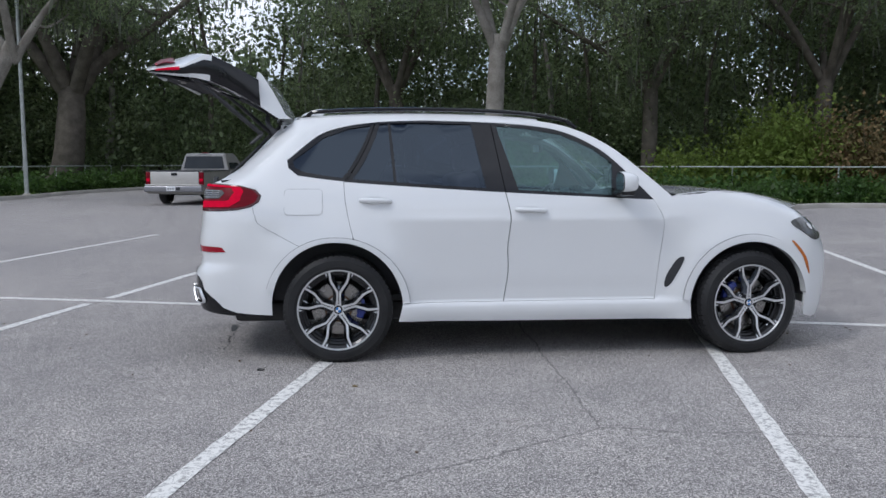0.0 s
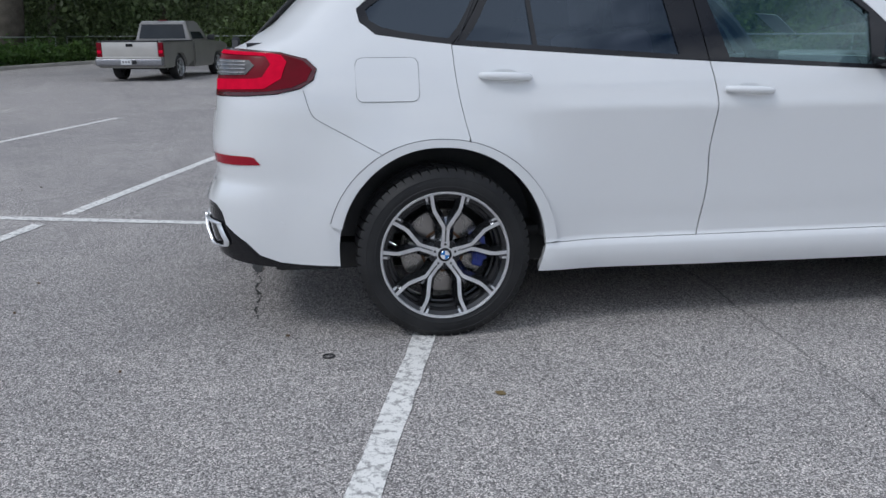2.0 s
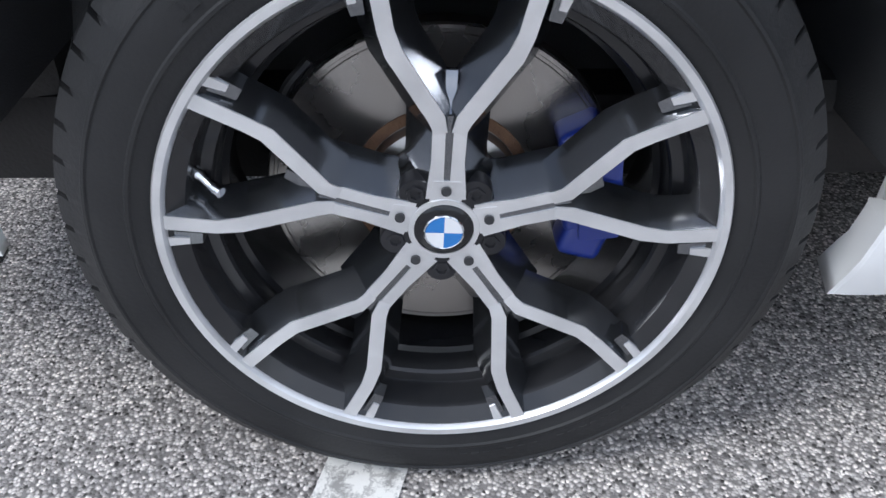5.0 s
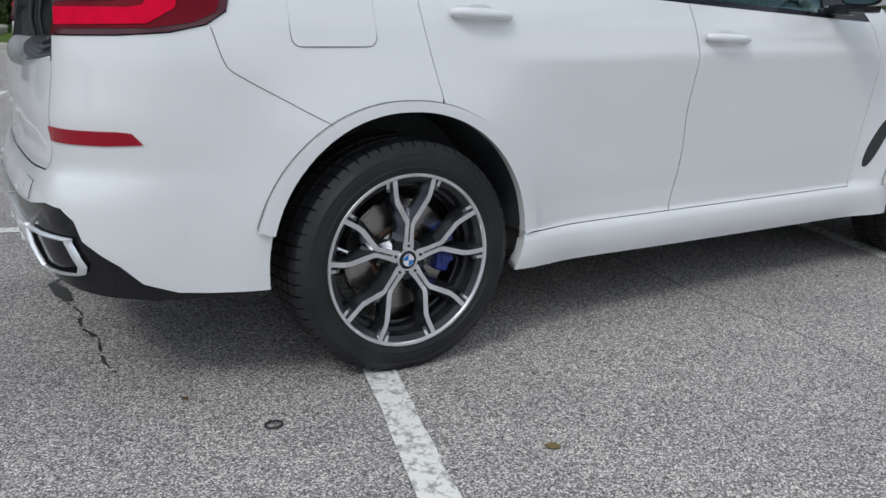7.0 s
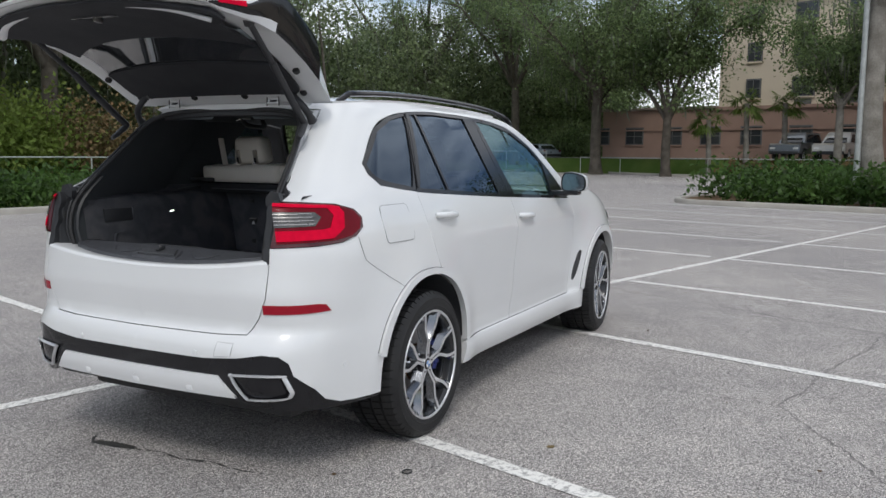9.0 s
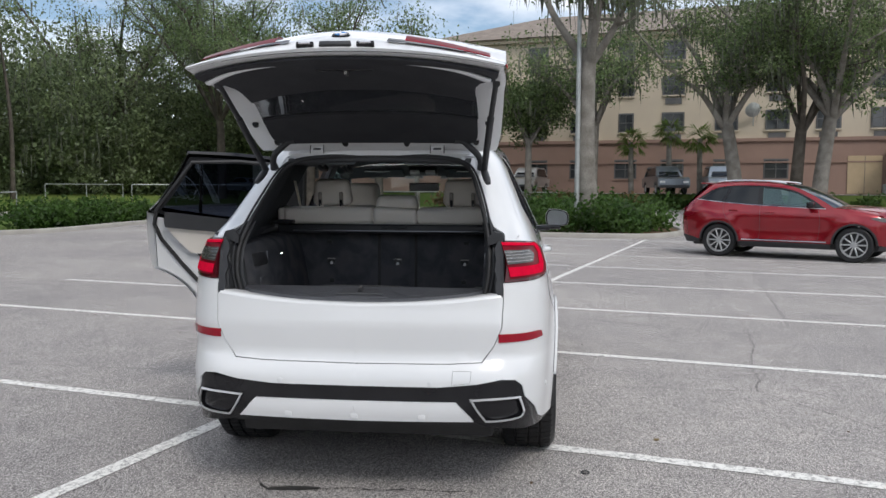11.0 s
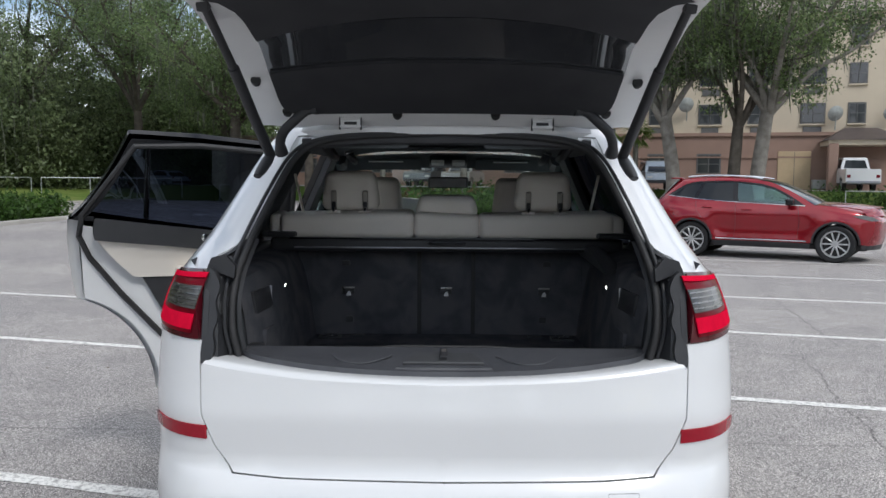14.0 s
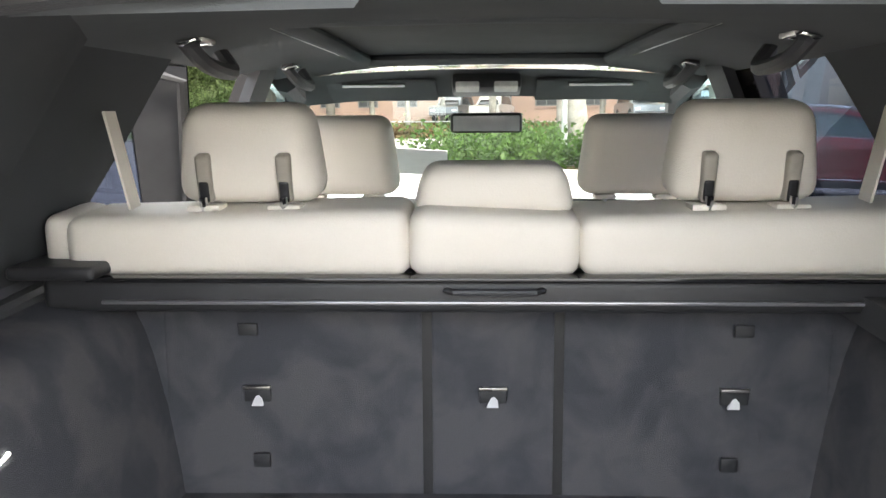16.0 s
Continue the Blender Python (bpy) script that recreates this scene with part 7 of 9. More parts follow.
def tree(u, v, height, radius, seed, leaf=None, bark=None, fork=0.35, spread=4.5, lean=(0, 0), crown_from=0.4, per=150, clump=1.15, size=0.17, moss=0, limbs=5, label="", z=0.0, group="lot trees", hang=0.18):
    """A tapered, forking trunk with limbs and twigs, and leaves in clumps round their ends."""
    rng = np.random.default_rng(seed)
    base = np.array(lot(u, v, z))
    t = thing("tree", label or "broad live oak with grey bark and dense small leaves", "tree", group, Matrix.Translation(base))
    trunk = bmesh.new()
    top = np.array([lean[0], lean[1], height * fork])
    bow = np.array([rng.normal() * 0.15, rng.normal() * 0.15, 0])
    path = smooth_line([(0, 0, -0.2), tuple(top * 0.3 + bow), tuple(top * 0.7 + bow * 0.6), tuple(top)], 5)
    rad = np.linspace(radius, radius * 0.72, len(path))
    rad[0] *= 1.5
    rad[1] *= 1.25
    rad[2] *= 1.1
    tube(path, list(rad), 14, trunk)
    main = part("trunk", trunk, bark or BARK, t, smooth=80)
    ends, sizes = [], []
    for k in range(limbs):
        a = 2 * math.pi * (k + rng.uniform(-0.25, 0.25)) / limbs
        out = spread * rng.uniform(0.55, 1.1)
        rise = height * (1 - fork) * rng.uniform(0.45, 0.95)
        tip = top + np.array([math.cos(a) * out, math.sin(a) * out, rise])
        mid = top + (tip - top) * 0.45 + np.array([math.cos(a) * out * 0.1, math.sin(a) * out * 0.1, rise * rng.uniform(-0.02, 0.16)])
        line = smooth_line([tuple(top - [0, 0, height * 0.05]), tuple(top + (mid - top) * 0.5 + rng.normal(size=3) * 0.2), tuple(mid), tuple(tip)], 5)
        r = np.linspace(radius * 0.46, radius * 0.08, len(line))
        limb = bmesh.new()
        tube(line, list(r), 9, limb)
        for j in range(4):
            f = rng.uniform(0.35, 0.95)
            p = line[int(f * (len(line) - 1))]
            d = rng.normal(size=3)
            d[2] = abs(d[2]) * 0.5 + 0.1
            q = p + d / np.linalg.norm(d) * spread * rng.uniform(0.25, 0.5)
            tube(smooth_line([tuple(p), tuple((p + q) / 2 + rng.normal(size=3) * 0.2), tuple(q)], 4), list(np.linspace(radius * 0.2, radius * 0.04, 9)), 6, limb)
            ends += [q, (p + q) / 2]
            sizes += [clump * rng.uniform(0.8, 1.3), clump * rng.uniform(0.6, 1.0)]
        part("limb", limb, bark or BARK, main, smooth=80)
        ends += [tip, line[-4], line[-7]]
        sizes += [clump * 1.25, clump * 1.1, clump * 0.9]
    ends, sizes = np.array(ends), np.array(sizes)
    # drooping sprays below the limbs' ends
    low = rng.uniform(0, 1, len(ends)) < hang
    drop = np.stack([rng.normal(size=low.sum()) * 0.5, rng.normal(size=low.sum()) * 0.5, -rng.uniform(0.8, 2.6, low.sum())], 1)
    ends, sizes = np.concatenate([ends, ends[low] + drop]), np.concatenate([sizes, sizes[low] * 0.8])
    keep = ends[:, 2] > height * crown_from
    pts = clumps(ends[keep], sizes[keep], per, rng, 0.7)
    if u < 0 and v > 15:
        pts = thin(pts + base, rng) - base
    leaf_mesh("crown", pts, size, rng, leaf or LEAF, t)
    if moss:
        tops = clumps(ends[keep], sizes[keep], moss, rng, 0.5)
        strands("moss", tops, rng, MOSS, t)
    return t


def hedge(name, outline, height, count, seed, material, size=0.12, label="", category="hedge", lumps=40):
    """A bank of leafy shrubs over an area of the lot: leaves gathered on low mounds of uneven height."""
    rng = np.random.default_rng(seed)
    o = np.array(outline)
    lo, hi = o.min(0), o.max(0)
    p = rng.uniform(lo, hi, (lumps * 14, 2))
    p = p[inside(p[:, 0], p[:, 1], o)][:lumps]
    h = height * rng.uniform(0.45, 0.85, len(p))
    c = np.array([lot(a, b_, hh * 0.55) for (a, b_), hh in zip(p, h)])
    pts = clumps(c, h * rng.uniform(0.55, 0.8, len(p)), count // max(1, len(p)), rng, 0.9)
    pts[:, 2] = np.maximum(pts[:, 2], 0.03)
    ob = leaf_mesh(name, pts, size, rng, material)
    return tagged(ob, label, category, kind="stuff")


# north side
tree(-23.2, 29.6, 17, 0.8, 3, LEAF_LIFTED, DARKBARK, 0.30, 8.5, (0.6, 0.3), 0.42, 330, 1.6, 0.135, 14, 7, "massive dark-barked live oak beside the fence")
tree(-19.6, 17.5, 12, 0.34, 4, LEAF_LIFTED, BARK, 0.45, 6.0, (2.4, 0.6), 0.5, 240, 1.3, 0.135, 8, 4, "leaning live oak with pale limbs")
tree(-1.1, 20.6, 15, 0.36, 5, LEAF_LIFTED, BARK, 0.37, 5.0, (0.1, 0), 0.52, 280, 1.4, 0.13, 12, 4, "tall oak with a pale forked trunk")
tree(-7.5, 34, 15, 0.45, 6, LEAF_LIFTED, DARKBARK, 0.35, 7, (0, 0), 0.25, 330, 1.8, 0.16, 10, 6)
tree(5, 33, 15, 0.42, 7, LEAF_LIFTED, DARKBARK, 0.35, 7.5, (0, 0), 0.22, 350, 1.9, 0.16, 16, 6)
tree(13, 34, 16, 0.45, 8, LEAF_LIFTED, DARKBARK, 0.35, 7.5, (0, 0), 0.22, 350, 1.9, 0.16, 10, 6)
tree(21, 37, 15, 0.45, 9, LEAF_LIFTED, DARKBARK, 0.35, 7, (0, 0), 0.22, 350, 1.9, 0.16, 16, 6)
tree(-27, 29, 15, 0.5, 10, LEAF_LIFTED, DARKBARK, 0.35, 7, (0, 0), 0.2, 330, 1.9, 0.16, 6, 6)
# east side
tree(22.6, 1.9, 12, 0.33, 21, LEAF, BARK, 0.50, 4.2, (0.2, 0.3), 0.62, 110, 1.1, 0.15, 20, 4, "slim oak on the planted island hung with moss")
tree(43.0, -1.8, 15, 0.42, 22, LEAF, BARK, 0.36, 6.0, (0.2, 0.5), 0.45, 190, 1.4, 0.15, 9, 6, "forked pale-barked oak hung with moss")
tree(42.8, -4.9, 14, 0.36, 23, LEAF, DARKBARK, 0.36, 6.0, (0, -0.2), 0.36, 150, 1.4, 0.19, 12, 5)
tree(42.2, -6.0, 13.5, 0.42, 24, LEAF, BARK, 0.42, 7.5, (0, -0.5), 0.38, 220, 1.4, 0.15, 4, 8, "spreading oak in front of the building")
tree(61.0, 45.7, 21, 0.52, 25, LEAF, DARKBARK, 0.62, 8, (0.5, 0), 0.22, 200, 1.4, 0.16, 10, 9, "large oak with a pale scarred trunk")
tree(55.3, 51.3, 20, 0.65, 26, LEAF, DARKBARK, 0.36, 9, (0, 0.5), 0.2, 190, 1.4, 0.17, 9, 8)
tree(46.0, 26.0, 15, 0.4, 27, LEAF, DARKBARK, 0.42, 6.5, (0, 0), 0.16, 220, 1.5, 0.16, 6, 8)
tree(45.5, 20.5, 13.5, 0.32, 28, LEAF, DARKBARK, 0.30, 4.8, (0, 0), 0.15, 280, 1.6, 0.2, 4, 8, "dense dark green oak before the building")
tree(48.0, 11.0, 11, 0.26, 29, LEAF, BARK, 0.42, 4.0, (0, 0), 0.35, 260, 1.3, 0.19, 2, 5)
tree(47.0, 6.5, 13, 0.36, 30, LEAF, BARK, 0.45, 4.6, (0, 0), 0.5, 110, 1.3, 0.19, 10, 5)
tree(60.6, 60, 18, 0.6, 31, LEAF_LIFTED, DARKBARK, 0.3, 8, (0, 0), 0.2, 200, 2.0, 0.26, 10, 7)
tree(53.0, 38.5, 19, 0.40, 33, LEAF, DARKBARK, 0.40, 8, (0, 0), 0.16, 230, 1.6, 0.17, 10, 9)
tree(52.0, 30.0, 15, 0.36, 34, LEAF, DARKBARK, 0.34, 6.5, (0, 0), 0.14, 260, 1.6, 0.17, 6, 9)
tree(29, 43, 17, 0.6, 32, LEAF_LIFTED, DARKBARK, 0.3, 8, (0, 0), 0.2, 200, 2.0, 0.26, 12, 7)


def wood(name, line, depth, height, count, seed, material, size=0.42, label="", low=0.0):
    """A belt of forest: leaf clumps from the ground to an uneven skyline along a line of the lot."""
    rng = np.random.default_rng(seed)
    line = np.array(line, float)
    d = np.r_[0, np.cumsum(np.linalg.norm(np.diff(line, axis=0), axis=1))]
    n = count // 90
    s = rng.uniform(0, d[-1], n)
    uv = np.stack([np.interp(s, d, line[:, 0]), np.interp(s, d, line[:, 1])], 1) + rng.uniform(-depth / 2, depth / 2, (n, 2))
    top = height * (0.72 + 0.28 * np.sin(s * 0.35) * np.sin(s * 0.13 + 1))
    top = np.where(uv[:, 0] > 36, top * 0.85, top)
    zz = low + (top - low) * rng.uniform(0, 1, n) ** 0.85
    c = np.array([lot(a, b_, h) for (a, b_), h in zip(uv, zz)])
    pts = clumps(c, rng.uniform(0.9, 2.1, n), 90, rng, 0.75)
    pts[:, 2] = np.maximum(pts[:, 2], 0.02)
    if name in ("far_woods", "understorey"):
        pts = thin(pts, rng)
    return tagged(leaf_mesh(name, pts, size, rng, material, droop=0.3), label, "forest", kind="stuff")


wood("far_woods", [(-70, 20), (-34, 34), (-12, 44), (10, 43), (30, 50), (62, 48), (80, 60)], 12, 16, 380000, 41, LEAF_LIFTED, 0.33, "dense dark woods behind the fence")
wood("understorey", [(-40, 30), (-12, 37), (8, 36), (24, 46), (46, 60)], 6, 7, 110000, 42, LEAF_LIFTED, 0.18, "shaded understorey of the woods")
wood("east_woods", [(63, 35), (70, 44), (74, 56)], 8, 17, 90000, 47, LEAF, 0.30, "trees beside the building")
wood("east_thicket", [(56, 58), (63, 50), (62.5, 43), (58, 36)], 3, 7, 34000, 48, LEAF, 0.26, "low trees and scrub beside the building")
# added belt of oversized leaves that blocks sky showing through the woods
wood("deep_woods", [(-80, 34), (-40, 52), (-12, 62), (12, 62), (34, 70), (70, 72)], 8, 10, 60000, 49, LEAF_LIFTED, 0.95, "leafy backing that stands for the deep shade of the woods")
wood("south_woods", [(-60, -62), (0, -66), (60, -62)], 10, 11, 26000, 43, LEAF, 0.7, "line of trees across the lot")
wood("west_woods", [(-64, -50), (-66, 0), (-60, 24)], 10, 12, 24000, 44, LEAF, 0.7, "line of trees beyond the lot")
trunks = np.random.default_rng(45)
for k in range(26):
    u_, v_ = trunks.uniform(-30, 42), trunks.uniform(34, 40)
    h_ = trunks.uniform(8, 12)
    p = lot(u_, v_ + 0.12 * abs(u_) * (u_ > 0), 0)
    stem = tube(smooth_line([(0, 0, -0.1), (trunks.normal() * 0.3, trunks.normal() * 0.3, h_ * 0.5), (trunks.normal() * 0.8, trunks.normal() * 0.8, h_)], 5), list(np.linspace(trunks.uniform(0.12, 0.28), 0.06, 11)), 8)
    stem = tagged(part("forest_tree", stem, DARKBARK if k % 3 else BARK, smooth=80), "slender tree with a bare trunk among the woods", "tree", "woodland trees")
    stem.matrix_basis = Matrix.Translation(p)
# moss curtains in the woods
rng = np.random.default_rng(46)
n = 900
uv = np.stack([rng.uniform(-24, 44, n), rng.uniform(30, 36, n)], 1)
uv[:, 1] += np.maximum(uv[:, 0] - 14, 0) * 0.25
tops = np.array([lot(a, b_, h) for (a, b_), h in zip(uv, rng.uniform(3, 11, n))])
tagged(strands("hanging_moss", tops, rng, MOSS, None, 1.3, 0.03), "curtains of grey moss hanging in the woods", "moss", kind="stuff")

# hedges and shrubs
hedge("north_hedge", [(4.5, 15.6), (6.6, 16.2), (8.0, 18.8), (10, 19.6), (16, 19.0), (22, 20.3), (22, 22.5), (8, 21.5), (3, 18.5)], 1.15, 15000, 51, LEAF_HEDGE, 0.16, "clipped green hedge behind the kerb", lumps=90)
hedge("mid_hedge", [(-5.0, 17.5), (-1, 15.8), (4.2, 15.6), (4.2, 18.2), (-4, 20)], 1.1, 8000, 52, LEAF_HEDGE, 0.16, "clipped green hedge behind the kerb", lumps=50)
hedge("west_hedge", [(-19.4, 14.5), (-18.9, 19), (-19.8, 25), (-19.2, 30), (-21.5, 31), (-22, 18), (-21, 13)], 1.15, 13000, 53, LEAF_HEDGE, 0.17, "dark hedge between kerb and fence", lumps=80)
hedge("island_shrubs", [(20.2, 6.0), (20.1, 2.6), (20.6, 0.3), (23.5, -0.4), (27.2, 0.7), (30.3, 2.9), (30.8, 5.3), (27.5, 6.8), (22.3, 6.9)], 1.35, 22000, 54, LEAF_HEDGE, 0.17, "lush low shrubs filling the planted island", "shrubs", lumps=110)
hedge("fern_bed", [(15.6, 18.4), (20, 19.5), (24.2, 20.6), (23.5, 23), (18, 22)], 1.0, 9000, 55, LEAF_HEDGE, 0.2, "ferns and low palms on a mulched bed", "shrubs", lumps=40)
hedge("far_hedge", [(46.4, 14), (47.2, 4), (47.4, -8), (45.6, -14.5), (43.4, -30), (45.2, -30), (47.4, -14), (49, -8), (49, 14)], 1.5, 16000, 56, LEAF_HEDGE, 0.2, "long clipped hedge before the building", lumps=110)
hedge("tall_shrub", [(9.5, 30.5), (12, 30.5), (12, 32), (9.5, 32)], 4.4, 9000, 57, LEAF_LIGHT, 0.22, "tall yellow-green shrub behind the fence", "shrub", lumps=16)
hedge("low_shrub", [(5.0, 30), (7.5, 30), (7.5, 31.5), (5, 31.5)], 2.6, 3000, 58, LEAF_LIGHT, 0.2, "yellow-green shrub behind the fence", "shrub", lumps=9)
hedge("rusty_shrub", [(12.5, 30), (17, 30), (17, 32.5), (12.5, 32.5)], 4.6, 6000, 59, LEAF_DRY, 0.2, "rust-coloured shrub behind the fence", "shrub", lumps=14)
hedge("dull_shrub", [(17, 30), (26, 33), (26, 36), (17, 33)], 3.6, 8000, 60, LEAF, 0.22, "dull green thicket behind the fence", "shrub", lumps=22)
hedge("back_thicket", [(-14, 33.5), (2, 31.5), (2, 34), (-14, 36)], 3.4, 12000, 61, LEAF, 0.24, "green thicket behind the fence", "shrub", lumps=40)
hedge("building_grass", [(46.6, 18), (47, 4), (48.5, 4), (48.5, 18)], 1.3, 5000, 62, LEAF_DRY, 0.3, "tall straw-coloured ornamental grass", "grass", lumps=40)


def palm(u, v, height, seed, z=0.0):
    rng = np.random.default_rng(seed)
    t = thing("palm", "slim cabbage palm with a round head of fronds", "palm tree", "palms by the building", Matrix.Translation(lot(u, v, z)))
    part("trunk", tube(smooth_line([(0, 0, -0.1), (0.08, 0.05, height * 0.5), (0.0, 0.1, height)], 5), list(np.linspace(0.19, 0.15, 11)), 10), BARK, t, smooth=80)
    for k in range(26):
        a, e = rng.uniform(0, 6.283), rng.uniform(-0.7, 1.2)
        d = np.array([math.cos(a) * math.cos(e), math.sin(a) * math.cos(e), math.sin(e)])
        o = np.array([0, 0.1, height])
        L = rng.uniform(0.8, 1.2)
        hub = o + d * L * 0.6
        side = np.cross(d, [0, 0, 1.0])
        side /= max(np.linalg.norm(side), 1e-3)
        verts, faces = [], []
        for j in range(9):
            f = (j - 4) / 4.0
            w = d * math.cos(f * 1.3) + side * math.sin(f * 1.3)
            q = hub + w * L * 0.75 + np.array([0, 0, -0.28 * L * (1 + abs(f))])
            n_ = np.cross(w, [0.2, 0.1, 1.0])
            n_ /= np.linalg.norm(n_)
            i = len(verts)
            verts += [hub, hub + (q - hub) * 0.5 + n_ * 0.05, q, hub + (q - hub) * 0.5 - n_ * 0.05]
            faces.append((i, i + 1, i + 2, i + 3))
        from_arrays("frond", verts, faces, PALMLEAF, t, smooth=0)
    return t


for k, (u_, v_, h_) in enumerate(((47.5, 18.6, 3.6), (48.5, 16.6, 4.6), (49.5, 14.6, 4.6), (49.5, 2.2, 5.0), (50.5, 0.4, 4.6), (44.8, -15.2, 7.2), (49.8, 4.6, 4.4))):
    palm(u_, v_, h_, 70 + k)


def pipe_fence(points, gap=2.6, z=0.0, rail=1.15):
    """Galvanised pipe fence: a run between two points each is one fence with its posts and top rail."""
    for (u0, v0), (u1, v1) in zip(points, points[1:]):
        L = math.hypot(u1 - u0, v1 - v0)
        n = max(1, round(L / gap))
        f = thing("pipe_fence", "low galvanised pipe fence with a single top rail", "fence", "fences round the lot", Matrix.Translation(lot(u0, v0, z)))
        o = lot(u0, v0, z)
        a, b_ = Vector((0, 0, rail)), lot(u1, v1, z + rail) - o
        part("rail", tube([a, b_], 0.028, 8), GALV, f)
        for k in range(n + 1):
            p = a + (b_ - a) * k / n
            part("post", tube([(p.x, p.y, -0.1), (p.x, p.y, p.z)], 0.030, 8), GALV, f)


pipe_fence([(-23, 12), (-21.6, 20), (-22, 32)])
pipe_fence([(-22, 33), (-12, 33.2), (-4, 32)])
pipe_fence([(-3.5, 31), (8, 28.5), (20, 27.0), (26, 31)], 4.5)
pipe_fence([(33, 36.5), (40.0, 37.0)], 3.2, 0.35, 1.2)
pipe_fence([(40.4, 36.6), (45.8, 30.0)], 3.0, 0.35, 1.2)
pipe_fence([(46.4, 27.5), (47.2, 18.5), (47.8, 9.0)], 3.4, 0.0, 1.15)
pipe_fence([(46.4, -11), (44.6, -18)], 3.4, 0.0, 1.1)


def pole(u, v, height, r, label):
    p = thing("light_pole", label, "pole", "", Matrix.Translation(lot(u, v)))
    part("shaft", tube([(0, 0, 0), (0, 0, height)], [r, r * 0.7], 12), GALV, p)
    part("base", lathe([(0, 0), (r * 2.2, 0), (r * 2.2, 0.12), (r * 1.3, 0.2), (0, 0.2)], 16, Matrix.Rotation(radians(90), 4, "X")), CONCRETE, p)
    part("arm", tube([(0, 0, height - 0.2), (0.7, 0, height)], 0.04, 8), GALV, p)
    part("lamp_head", box((0.6, 0.3, 0.14), (0.95, 0, height), 0.04, 2), CHROMEDARK, p)


pole(22.4, 2.5, 9.5, 0.09, "tall pale steel light pole on the island")
pole(-18.6, 20.6, 9.0, 0.08, "tall pale steel light pole by the hedge")

# ---- hotel beyond the lot ----
CREAM = mat("cream_stucco", (0.60, 0.52, 0.40), 0.9, vary=(0.55, 0.475, 0.37), scale=0.6, bump=0.3, bscale=40, fine=0.06)
ROSE = mat("rose_brown_stucco", (0.33, 0.22, 0.175), 0.9, vary=(0.29, 0.195, 0.155), scale=0.6, bump=0.3, bscale=40, fine=0.06)
ROOF = mat("brown_roof_shingle", (0.20, 0.165, 0.135), 0.9, vary=(0.27, 0.225, 0.19), scale=1.5, bump=0.5, bscale=14, fine=0.2)
DARKROOF = mat("dark_metal_roof", (0.07, 0.055, 0.05), 0.5, vary=(0.09, 0.07, 0.065), scale=2)
PANE = mat("dark_window_glass", (0.03, 0.035, 0.04), 0.06, vary=(0.06, 0.065, 0.07), scale=0.7, coat=0.5)
WFRAME = mat("grey_window_frame", (0.10, 0.10, 0.10), 0.6, vary=(0.13, 0.13, 0.13), scale=5)
TANDOOR = mat("tan_painted_door", (0.52, 0.40, 0.25), 0.6, vary=(0.48, 0.37, 0.23), scale=3)
FLOORZ = 1.1
sheet("building_forecourt", [(49.2, -40), (49.2, 34), (56, 34), (56, -40)], FLOORZ - 0.02, ASPHALT, "asphalt drive in front of the building", "road")
tagged(part("forecourt_bank", loft([[lot(48.6, v, -0.05), lot(49.25, v, FLOORZ - 0.03)] for v in (-40, 34)]), GRASS, smooth=0), "grass bank up to the building's drive", "ground", kind="structure")
hotel = thing("hotel", "four-storey cream and rose-brown stucco hotel with a hipped roof", "building", at=LOT)
U0, V0, V1, VLOW, EAVE, BAND = 55.0, -34.0, 21.5, 31.0, 12.2, 4.7
part("upper_wall", box((14, V1 - V0, EAVE - BAND), (U0 + 7, (V0 + V1) / 2, (EAVE + BAND) / 2)), CREAM, hotel, "cream stucco upper wall", smooth=0)
part("lower_wall", box((14.1, VLOW - V0 + 0.1, BAND - FLOORZ + 0.3), (U0 + 7, (V0 + VLOW) / 2, (BAND + FLOORZ - 0.3) / 2)), ROSE, hotel, "rose-brown stucco ground floor", smooth=0)
part("band_course", box((14.4, V1 - V0 + 0.4, 0.22), (U0 + 7, (V0 + V1) / 2, BAND)), ROSE, hotel, smooth=0)
part("low_wing_roof", box((14.5, VLOW - V1 + 0.3, 0.18), (U0 + 7, (VLOW + V1) / 2 + 0.2, BAND + 0.12)), ROOF, hotel, smooth=0)
part("band_course", box((14.3, VLOW - V0 + 0.3, 0.10), (U0 + 7, (V0 + VLOW) / 2, BAND - 1.5)), ROSE, hotel, smooth=0)
part("cornice", box((14.7, V1 - V0 + 0.7, 0.3), (U0 + 7, (V0 + V1) / 2, EAVE - 0.1)), CREAM, hotel, smooth=0)
b = bmesh.new()
c = [b.verts.new(p) for p in ((U0 - 0.7, V0 - 0.7, EAVE + 0.05), (U0 + 14.7, V0 - 0.7, EAVE + 0.05), (U0 + 14.7, V1 + 0.7, EAVE + 0.05), (U0 - 0.7, V1 + 0.7, EAVE + 0.05), (U0 + 7, V0 + 8, EAVE + 2.9), (U0 + 7, V1 - 8, EAVE + 2.9))]
for f in ((0, 1, 4), (1, 2, 5, 4), (2, 3, 5), (3, 0, 4, 5), (3, 2, 1, 0)):
    b.faces.new([c[i] for i in f])
part("roof", b, ROOF, hotel, "brown hipped roof", smooth=0)
part("wall_projection", box((1.0, 9, EAVE - FLOORZ + 0.5), (U0 - 0.3, -25.5, (EAVE + FLOORZ + 0.5) / 2)), CREAM, hotel, smooth=0)


